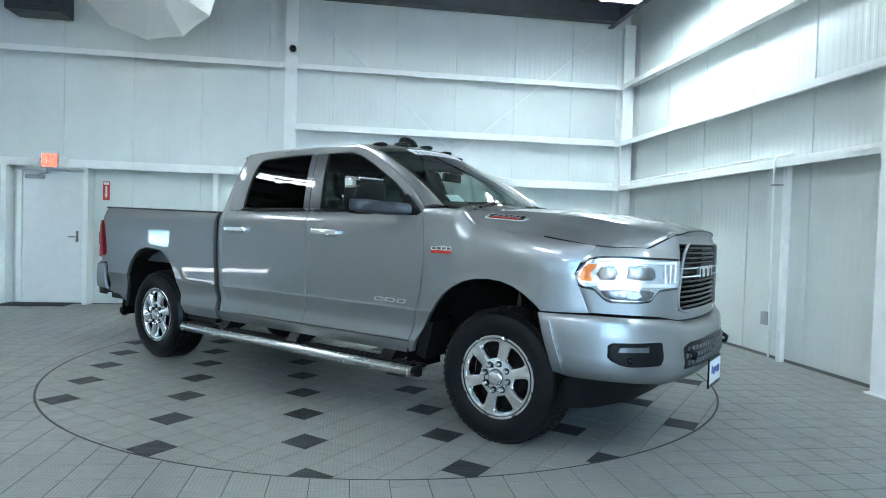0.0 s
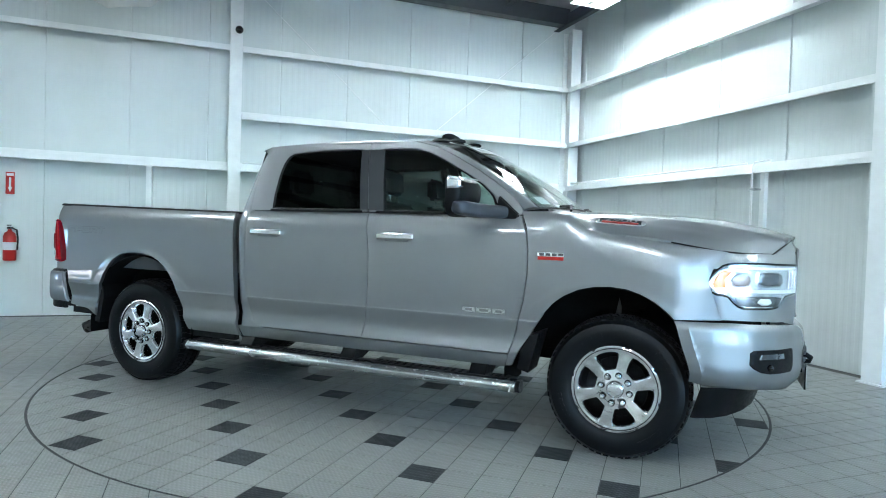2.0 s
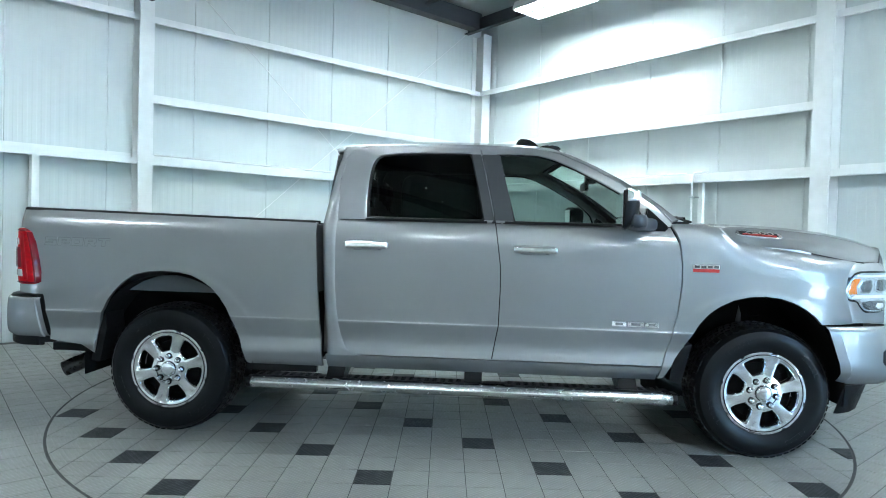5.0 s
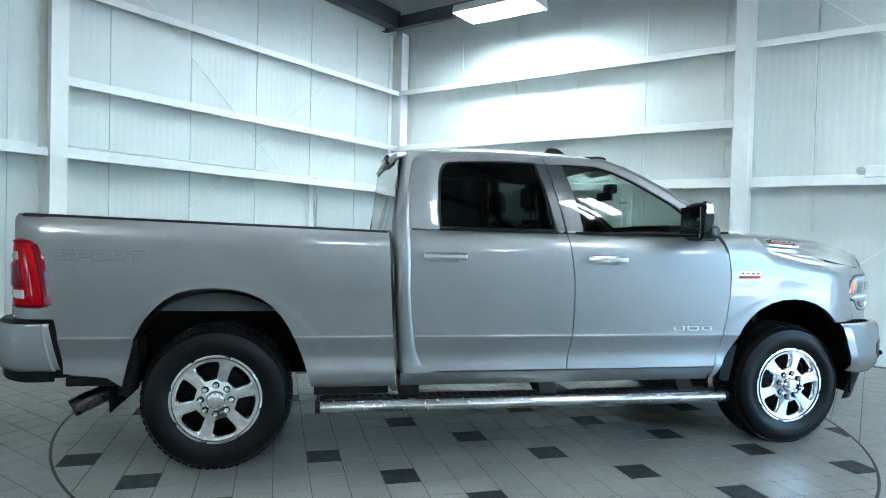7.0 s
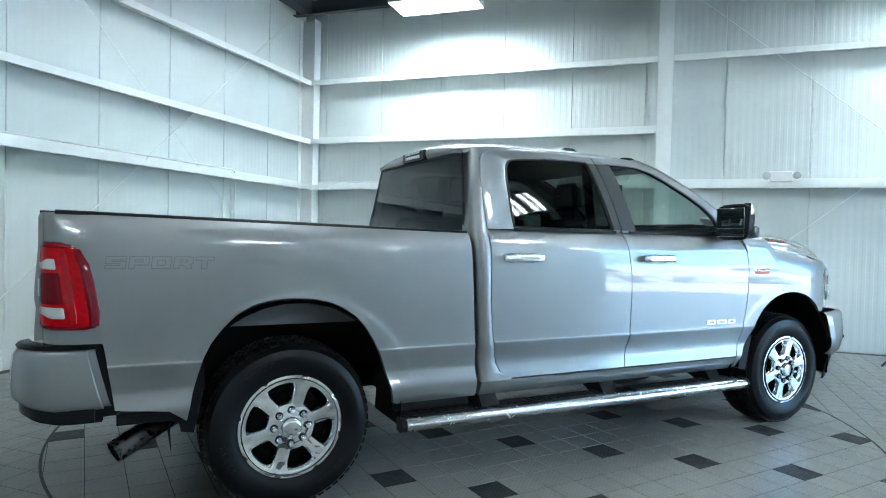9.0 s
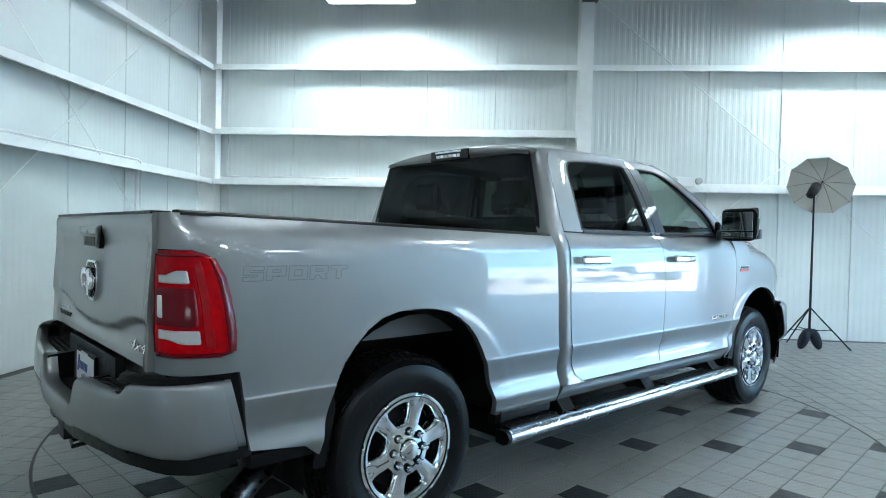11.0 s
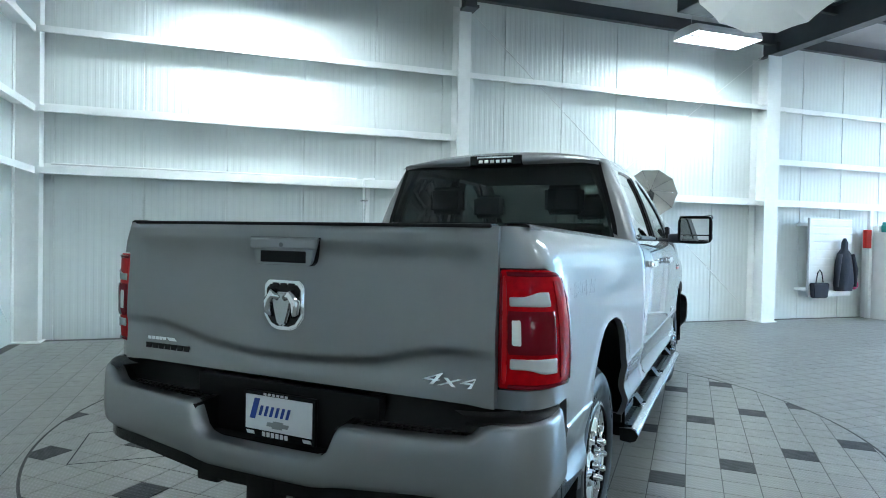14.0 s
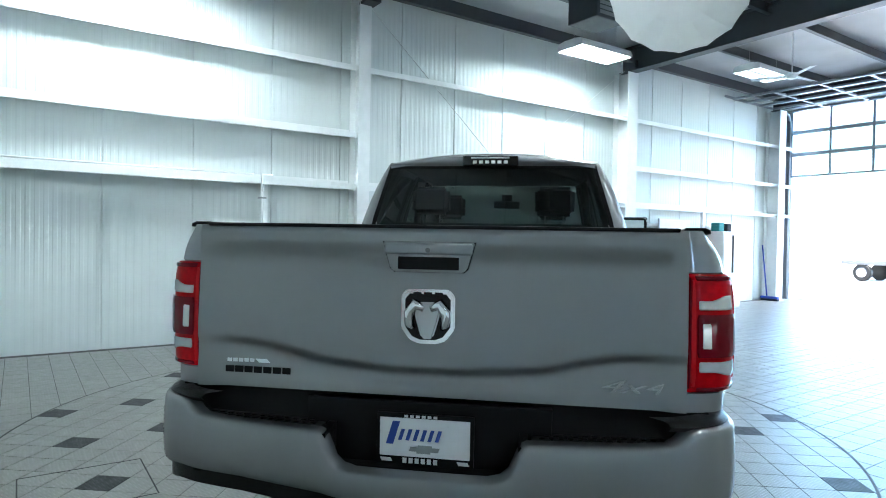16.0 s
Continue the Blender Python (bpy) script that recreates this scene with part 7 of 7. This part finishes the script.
part("hose", tube(bmesh.new(), [(0.03, -0.02, 0.43), (0.09, -0.05, 0.40), (0.105, -0.06, 0.28), (0.10, -0.07, 0.14)], 0.011, 8), BLACK, ext, "black hose", smooth=50)
sg = solo("extinguisher_sign", boxm(-3.82, -3.72, 10.362, 10.37, 1.61, 1.90, 0.001), REDP, "red and white fire extinguisher sign", "sign")
part("sign_arrow", prism(bmesh.new(), [(-3.795, 1.70), (-3.77, 1.64), (-3.745, 1.70), (-3.758, 1.70), (-3.758, 1.83), (-3.782, 1.83), (-3.782, 1.70)], 'y', 10.3595, 10.362), PLATEW, sg, "white arrow")
part("sign_bar", boxm(-3.81, -3.73, 10.3595, 10.362, 1.85, 1.885), PLATEW, sg, "white bar")
bm = bmesh.new()
box(bm, -5.12, -4.18, 9.92, 10.30, 0.0, 0.012, 0.004)
mt = solo("door_mat", bm, RUBBER, "black ribbed door mat on the tiles", "door mat")
for i in range(16):
    part("mat_rib", boxm(-5.09 + i * 0.056, -5.06 + i * 0.056, 9.95, 10.27, 0.012, 0.016), RUBBER, mt)
dome = thing("dome_camera", "small dark dome camera on a white bracket", "dome camera", pose(-0.965, 10.06, 4.07))
bm = bmesh.new()
bmesh.ops.create_uvsphere(bm, u_segments=20, v_segments=12, radius=0.055)
part("dome", bm, GLOSSB, dome, smooth=80)
part("bracket", boxm(-0.03, 0.03, 0.02, 0.06, -0.03, 0.05, 0.006), WHITEP, dome)
bm = bmesh.new()
box(bm, -5.05, -4.28, 9.95, 10.384, 4.33, 4.75, 0.01)
vt = solo("wall_louvre", bm, DARKSTEEL, "dark grey louvred vent high on the wall", "vent")
for i in range(6):
    part("slat", boxm(-5.02, -4.31, 9.935, 9.95, 4.36 + i * 0.062, 4.395 + i * 0.062, 0.003), DARKSTEEL, vt)

# ---- ribbed wall: post with conduit, outlets, rods, emergency lamp ----
bm = bmesh.new()
box(bm, 4.55, 4.61, 5.995, 6.055, 0, 2.142, 0.004)
solo("wall_post", bm, STEEL, "white steel channel post under the girt", "post", "wall posts", "structure")
bm = bmesh.new()
tube(bm, [(4.50, 6.10, 0.03), (4.47, 6.10, 2.14), (4.50, 6.09, 2.20), (4.56, 5.93, 2.21)], 0.012, 8)
cd = solo("conduit", bm, STEEL, "white conduit pipe beside the post", "conduit", smooth=50)
part("outlet_box", boxm(4.46, 4.52, 6.11, 6.20, 0.38, 0.52, 0.006), GREYI, cd, "grey outlet box")
part("clip", boxm(4.46, 4.55, 6.04, 6.13, 1.88, 1.90), SATIN, cd)


solo("wall_post", tube(bmesh.new(), [(2.655, 10.20, 0.0), (2.655, 10.20, 2.17)], 0.024, 10), STEEL, "thin white pipe post under the girt", "post", "wall posts", "structure", smooth=50)
solo("conduit", tube(bmesh.new(), [(-0.88, 10.15, 2.20), (2.58, 10.15, 2.20), (2.64, 10.15, 2.185), (2.655, 10.15, 2.12), (2.655, 10.165, 1.2)], 0.012, 8), STEEL, "white conduit pipe along the end wall girt", "conduit", smooth=50)
solo("conduit", tube(bmesh.new(), [(4.50, 9.95, 2.195), (4.50, 6.2, 2.195)], 0.012, 8), STEEL, "white conduit pipe along the ribbed wall girt", "conduit", smooth=50)


def rod(a, b):
    return solo("brace_rod", tube(bmesh.new(), [a, b], 0.006, 8), STEEL, "thin white steel brace rod", "rod", "brace rods", "structure")


rod((4.70, 4.45, 4.85), (4.70, -0.95, 0.25))
rod((4.45, -1.0, 4.72), (4.69, 0.60, 3.42))
rod((4.70, 4.45, 0.25), (4.70, 0.9, 3.2))
rod((-0.85, 10.34, 4.85), (4.3, 10.34, 0.3))
rod((4.3, 10.34, 4.85), (-0.85, 10.34, 0.3))
em = thing("emergency_light", "white twin head emergency light on the girt", "emergency light", pose(4.50, 3.2, 2.155))
part("case", boxm(-0.05, 0.05, -0.13, 0.13, 0.0, 0.13, 0.008), WHITEP, em)
for s in (-1, 1):
    part("lamp_head", lathe(bmesh.new(), [(0.0, -0.08), (0.045, -0.075), (0.05, -0.04), (0.03, 0.0), (0.0, 0.0)], 'x', 16, (-0.03, s * 0.17, 0.07)), CLEARL, em, "clear lamp head", smooth=50)
for y0, y1 in ((5.12, 4.74), (-0.55, -1.02)):
    bm = bmesh.new()
    prism(bm, [(4.47, y0), (4.47, y0 - 0.03), (4.44, y1), (4.44, y1 + 0.03)], 'z', 2.12, 2.16)
    solo("flange_brace", bm, STEEL, "white steel flange brace", "brace", "flange braces", "structure")
for y in (4.60, -1.2):
    bm = bmesh.new()
    box(bm, 4.28, 4.46, y - 0.09, y + 0.09, 4.78, 4.93, 0.006)
    box(bm, 4.24, 4.50, y - 0.11, y + 0.11, 4.74, 4.78, 0.004)
    solo("beam_bracket", bm, DARKSTEEL, "dark steel bracket on top of the column", "bracket", "beam brackets", "structure")
# floor hatch seams
for a in ((-0.07, 0.54, 8.116, 8.124), (-0.07, 0.54, 8.746, 8.754), (-0.074, -0.066, 8.12, 8.75), (0.536, 0.544, 8.12, 8.75)):
    solo("hatch_seam", boxm(*a, -0.002, 0.0015), RUBBER, "dark seam of a floor hatch", "seam", "hatch seams", "structure")


# ---- studio umbrellas ----
def umbrella(name, centre, aim, radius, label, n=12, stand=False, hang=True, inside=False, cloth=CLOTH):
    u = thing(name, label, "studio umbrella", Matrix.Translation(centre), "studio umbrellas")
    d = (Vector(aim) - Vector(centre)).normalized()
    q = d.to_track_quat('Z', 'Y').to_matrix().to_4x4()
    h = radius * 0.36

    def dome(f, k):
        a = 2 * math.pi * k / n
        sag = math.cos(math.pi / n) / math.cos(math.pi / n * (2 * (k % 1) - 1)) * (1 - 0.012 * math.sin(math.pi * (k % 1)) * f ** 3)
        return q @ Vector((radius * f * sag * math.cos(a), radius * f * sag * math.sin(a), h * (1 - f ** 1.9)))
    bm = bmesh.new()
    grid(bm, [[dome(f, k / 4) for k in range(n * 4 + 1)] for f in (0.02, 0.15, 0.3, 0.45, 0.6, 0.75, 0.88, 1.0)])
    clean(bm)
    part("canopy", bm, cloth, u, "pale umbrella cloth", smooth=5)
    for k in range(n):
        part("rib", tube(bmesh.new(), [dome(f, k) - d * 0.008 for f in (0.03, 0.3, 0.6, 0.85, 1.0)], 0.003, 6), SATIN, u)
    part("tip", tube(bmesh.new(), [q @ Vector((0, 0, h - 0.01)), q @ Vector((0, 0, h + 0.035))], 0.012, 10), BLACK, u, "black tip")
    back = -0.55 if not inside else -0.30
    part("shaft", tube(bmesh.new(), [q @ Vector((0, 0, h)), q @ Vector((0, 0, back))], 0.005, 8), SATIN, u)
    bm = bmesh.new()
    tube(bm, [q @ Vector((0.0, 0.06, back + 0.10)), q @ Vector((0, 0.06, back - 0.06)), q @ Vector((0, 0.06, back - 0.20))], [0.065, 0.06, 0.05], 16)
    lamp = part("lamp_head", bm, BLACK, u, "black flash head", smooth=40)
    if hang:
        top = q @ Vector((0, 0.06, back - 0.05))
        part("hanger", tube(bmesh.new(), [top, Vector((top.x, top.y, 5.34 - centre[2]))], 0.014, 8), BLACK, u, "black hanger pole")
    if stand:
        base = q @ Vector((0, 0.06, back))
        foot = Vector((base.x, base.y, -centre[2]))
        part("stand_pole", tube(bmesh.new(), [base, Vector((base.x, base.y, -0.9)), foot + Vector((0, 0, 0.25))], [0.011, 0.014, 0.017], 10), BLACK, u, "black stand pole")
        for k in range(3):
            a = (1.75, 4.6, 0.1)[k]
            part("stand_leg", tube(bmesh.new(), [foot + Vector((0, 0, 0.55)), foot + Vector((0.5 * math.cos(a), 0.5 * math.sin(a), 0.012))], 0.01, 8), BLACK, u, "black tripod leg")
            part("stand_strut", tube(bmesh.new(), [foot + Vector((0, 0, 0.25)), foot + Vector((0.28 * math.cos(a), 0.28 * math.sin(a), 0.26))], 0.006, 6), BLACK, u)
    return u


umbrella("studio_umbrella", (0.25, 3.25, 3.98), (-2.2, 7.2, 0.3), 0.70, "large white studio umbrella hung from the roof", 16)
umbrella("studio_umbrella", (-2.14, 6.9, 3.90), (-0.7, 2.4, 1.6), 0.72, "large white studio umbrella hung from the roof", 12)
umbrella("studio_umbrella", (4.12, 1.55, 2.16), (4.905, 0.92, 2.62), 0.41, "greyish white studio umbrella on a black tripod stand", 10, stand=True, hang=False, inside=True, cloth=CLOTHG)
bm = bmesh.new()
for _e in (-1, 1):
    bmesh.ops.create_uvsphere(bm, u_segments=16, v_segments=10, radius=1, matrix=Matrix.Translation((3.90, 1.72 + _e * 0.075, 0.135)) @ Matrix.Rotation(_e * 0.35, 4, 'X') @ Matrix.Diagonal((0.075, 0.062, 0.145, 1)))
box(bm, 3.85, 3.95, 1.66, 1.78, 0.19, 0.27, 0.02)
solo("sand_bag", bm, NAVY, "black sand bag at the foot of the stand", "sand bag", smooth=60)

# ---- far corner: pegboard, coat, bag, cabinet, broom ----
sw = thing("slat_board", "white slatted display board on the wall", "slat board", pose(4.44, -2.7, 0.44))
part("backing", boxm(0.0, 0.02, -0.53, 0.53, 0.0, 1.45), WHITEP, sw)
for z in (0.1, 1.3):
    part("batten", boxm(0.02, 0.312, -0.5, 0.5, z, z + 0.05), WHITEP, sw)
for i in range(10):
    part("slat", boxm(-0.014, 0.0, -0.52, 0.52, 0.012 + i * 0.144, 0.012 + i * 0.144 + 0.118, 0.004), WHITEP, sw)
part("edge_trim", boxm(-0.018, 0.02, 0.53, 0.545, 0.0, 1.45), GREYI, sw)
ct = thing("jacket", "dark navy jacket hung on the slat board", "jacket", pose(4.36, -2.93, 0.55))
bm = bmesh.new()
rows = []
for z, w, dpt in ((0.0, 0.20, 0.08), (0.15, 0.23, 0.10), (0.35, 0.21, 0.10), (0.55, 0.19, 0.09), (0.70, 0.15, 0.07), (0.78, 0.07, 0.05), (0.90, 0.06, 0.05), (0.98, 0.02, 0.02)):
    rows.append([Vector((-0.02 + dpt * math.sin(a) * (1 + 0.15 * math.sin(5 * a + z * 7)), w * math.cos(a) * (1 + 0.08 * math.sin(7 * a + z * 9)), z)) for a in np.linspace(0, 2 * math.pi, 25)])
grid(bm, rows)
part("jacket_body", clean(bm), NAVY, ct, smooth=60)
for s in (-1, 1):
    part("sleeve", tube(bmesh.new(), [(-0.05, s * 0.15, 0.68), (-0.07, s * 0.22, 0.4), (-0.06, s * 0.23, 0.08)], [0.05, 0.05, 0.04], 10), NAVY, ct, smooth=60)
bm = bmesh.new()
bmesh.ops.create_uvsphere(bm, u_segments=14, v_segments=8, radius=1, matrix=Matrix.Translation((4.36, -3.22, 0.66)) @ Matrix.Diagonal((0.06, 0.09, 0.09, 1)))
solo("pink_bag", bm, PINK, "small pink bag hung beside the jacket", "bag", smooth=60)
bg = thing("tote_bag", "black tote bag hung on a hook", "tote bag", pose(4.372, -2.38, 0.42))
bm = bmesh.new()
prism(bm, [(-0.17, 0.0), (0.17, 0.0), (0.21, 0.28), (-0.21, 0.28)], 'x', -0.05, 0.05)
bmesh.ops.bevel(bm, geom=bm.edges[:], offset=0.02, segments=2, affect='EDGES')
part("bag_body", bm, NAVY, bg, smooth=40)
part("strap", tube(bmesh.new(), [(0, -0.09, 0.27), (0, -0.05, 0.46), (0, 0.0, 0.52), (0, 0.05, 0.46), (0, 0.09, 0.27)], 0.01, 6), NAVY, bg)
cab = thing("storage_cabinet", "white steel storage cabinet with double doors", "cabinet", pose(4.36, -4.19, 0))
part("body", boxm(-0.32, 0.34, -0.35, 0.35, 0.0, 1.66, 0.008), WHITEP, cab)
for s in (-1, 1):
    dd = part("cabinet_door", boxm(-0.338, -0.32, min(s * 0.006, s * 0.34), max(s * 0.006, s * 0.34), 0.05, 1.62, 0.004), WHITEP, cab)
    part("handle", boxm(-0.352, -0.338, s * 0.017 - 0.009, s * 0.017 + 0.009, 0.76, 1.58, 0.003), BLACK, dd, "dark handle strip")
for (x, y, z, sx, sy, sz, m, l) in ((4.26, -3.95, 1.66, 0.10, 0.07, 0.14, TEAL, "teal folded bag on the cabinet"), (4.36, -4.14, 1.66, 0.10, 0.10, 0.20, TEAL, "teal box on the cabinet"), (4.28, -4.34, 1.66, 0.08, 0.08, 0.18, NAVY, "dark bottle box on the cabinet"), (4.44, -3.90, 1.66, 0.06, 0.05, 0.12, PLATEW, "white bottle on the cabinet")):
    solo("box", boxm(x - sx, x + sx, y - sy, y + sy, z, z + sz, 0.02), m, l, "box", "boxes on the cabinet", smooth=40)
bm = bmesh.new()
box(bm, 4.47, 4.53, -3.82, -3.74, 0, 2.08)
solo("wall_post", bm, STEEL, "white steel channel post under the girt", "post", "wall posts", "structure")
solo("extinguisher_case", boxm(4.40, 4.47, -3.70, -3.56, 1.35, 1.70, 0.01), REDP, "red extinguisher sign plate on the wall", "sign")
br = thing("push_broom", "blue push broom leaning in the corner", "broom", pose(4.50, -6.68, 0))
part("broom_handle", tube(bmesh.new(), [(0.07, 0, 0.08), (0.20, 0.03, 1.38)], 0.017, 8), BLUEP, br)
part("broom_head", boxm(-0.22, 0.22, -0.05, 0.05, 0.05, 0.11, 0.01), BLUEP, br)
part("bristles", boxm(-0.21, 0.21, -0.04, 0.04, 0.0, 0.05), NAVY, br)

# ---- roof: unit heater, fan ----
uh = thing("unit_heater", "dark grey unit heater hung under the roof", "heater", pose(2.7, 1.75, 4.62))
part("case", boxm(-0.28, 0.28, -0.3, 0.3, -0.05, 0.40, 0.02), DARKSTEEL, uh)
for i in range(5):
    part("louvre", boxm(-0.29, -0.28, -0.24, 0.24, 0.0 + i * 0.07, 0.05 + i * 0.07, 0.003), GREYI, uh)
for sx in (-0.2, 0.2):
    part("hanger", tube(bmesh.new(), [(sx, 0, 0.40), (sx, 0, 0.62)], 0.006, 6), SATIN, uh)
fan = thing("ceiling_fan", "white three blade ceiling fan at rest", "ceiling fan", pose(2.25, -3.0, 4.5))
part("rod", tube(bmesh.new(), [(0, 0, 0.05), (0, 0, 0.78)], 0.012, 8), WHITEP, fan)
part("motor", lathe(bmesh.new(), [(0.0, -0.06), (0.07, -0.05), (0.10, 0.0), (0.08, 0.05), (0.0, 0.07)], 'z', 24), WHITEP, fan, smooth=50)
for k in range(3):
    bm = bmesh.new()
    grid(bm, [[Vector((r, w, 0.012 * w / 0.07 * (1 if r > 0.1 else 0.3))) for w in (-0.07, 0, 0.07)] for r in (0.09, 0.2, 0.45, 0.68)])
    bmesh.ops.solidify(bm, geom=bm.faces[:], thickness=0.008)
    part("blade", bm, WHITEP, fan).matrix_basis = Matrix.Rotation(radians(25 + 120 * k), 4, 'Z')

# ---- sectional bay door: glazed leaf part-way down, upper sections on the ceiling track ----
bay = thing("bay_door", "aluminium framed glazed sectional door, half open", "bay door", pose(0, YS + 0.04, 0), kind="structure")
ALU = mat("aluminium", (0.30, 0.33, 0.36), 0.38, 0.7, 0.05, 12)
PANE = glass("door_pane", (0.86, 0.93, 0.97))
NC = 6
cw = (DX1 - DX0) / NC
rowz = (3.12, 3.70, 4.26, 4.84)
for a, b in zip(rowz, rowz[1:]):
    for zz in (a, b - 0.05):
        part("rail", boxm(DX0, DX1, -0.02, 0.025, zz, zz + 0.05, 0.003), ALU, bay)
    for k in range(NC + 1):
        x = DX0 + k * cw
        part("mullion", boxm(max(DX0, x - 0.03), min(DX1, x + 0.03), -0.018, 0.022, a + 0.05, b - 0.05), ALU, bay)
        if k < NC:
            pn = part("pane", boxm(x + 0.03, x + cw - 0.03, 0.0, 0.006, a + 0.05, b - 0.05), PANE, bay)
            pn.visible_shadow = False
for i in range(4):
    y0 = 0.35 + i * 0.6
    for yy in (y0, y0 + 0.53):
        part("rail", boxm(DX0, DX1, yy, yy + 0.05, 4.74, 4.79, 0.003), ALU, bay)
    for k in range(NC + 1):
        x = DX0 + k * cw
        part("mullion", boxm(max(DX0, x - 0.03), min(DX1, x + 0.03), y0 + 0.05, y0 + 0.53, 4.745, 4.785), ALU, bay)
for x in (DX0 - 0.02, DX1 + 0.02):
    bm = bmesh.new()
    tube(bm, [(x, 0.04, 0.0), (x, 0.04, 4.5), (x, 0.15, 4.72), (x, 0.4, 4.78), (x, 3.0, 4.80)], 0.028, 8)
    part("track", bm, ALU, bay, "door track", smooth=50)
part("spring_shaft", tube(bmesh.new(), [(DX0, 0.16, 4.95), (DX1, 0.16, 4.95)], 0.03, 10), ALU, bay)
part("jamb", boxm(DX1, DX1 + 0.15, 0.0, 0.10, 0, 4.9, 0.004), DARKSTEEL, bay, "dark grey jamb")


# ---- yard: parked vehicles ----
def parked(x, y, turn, paint, label, flat=False):
    v = thing("parked_truck", label, "truck", pose(x, y, -0.21, 0, 0, turn), "parked vehicles")
    part("bed", boxm(-2.6, 0.2, -0.95, 0.95, 0.75 if flat else 0.6, 0.95 if flat else 1.25, 0.06), paint, v, smooth=40)
    bm = bmesh.new()
    prism(bm, [(0.2, 0.55), (2.8, 0.55), (2.75, 1.05), (1.75, 1.18), (1.2, 1.85), (0.3, 1.85)], 'y', -0.92, 0.92)
    bmesh.ops.bevel(bm, geom=bm.edges[:], offset=0.08, segments=2, affect='EDGES')
    c = part("cab", bm, paint, v, smooth=40)
    for s in (-1, 1):
        part("side_window", prism(bmesh.new(), [(0.4, 1.25), (1.5, 1.25), (1.12, 1.74), (0.42, 1.74)], 'y', s * 0.922, s * 0.93), GLOSSB, c)
        for wx in (-1.7, 2.0):
            w = part("wheel", lathe(bmesh.new(), [(0.0, s * 0.94), (0.2, s * 0.93), (0.36, s * 0.92), (0.40, s * 0.88), (0.40, s * 0.72), (0.0, s * 0.70)], 'y', 24, (wx, 0, 0.40)), TYRE, v, smooth=40)
            part("rim", lathe(bmesh.new(), [(0.0, s * 0.955), (0.2, s * 0.945), (0.22, s * 0.93)], 'y', 20, (wx, 0, 0.40)), SATIN, w, smooth=40)


parked(3.5, -22, 12, WHITEP, "white pickup parked in the yard")
parked(7.3, -24.0, 176, DARKSTEEL, "dark grey flatbed pickup parked in the yard", True)
parked(-2.5, -23, 6, WHITEP, "white pickup parked in the yard")
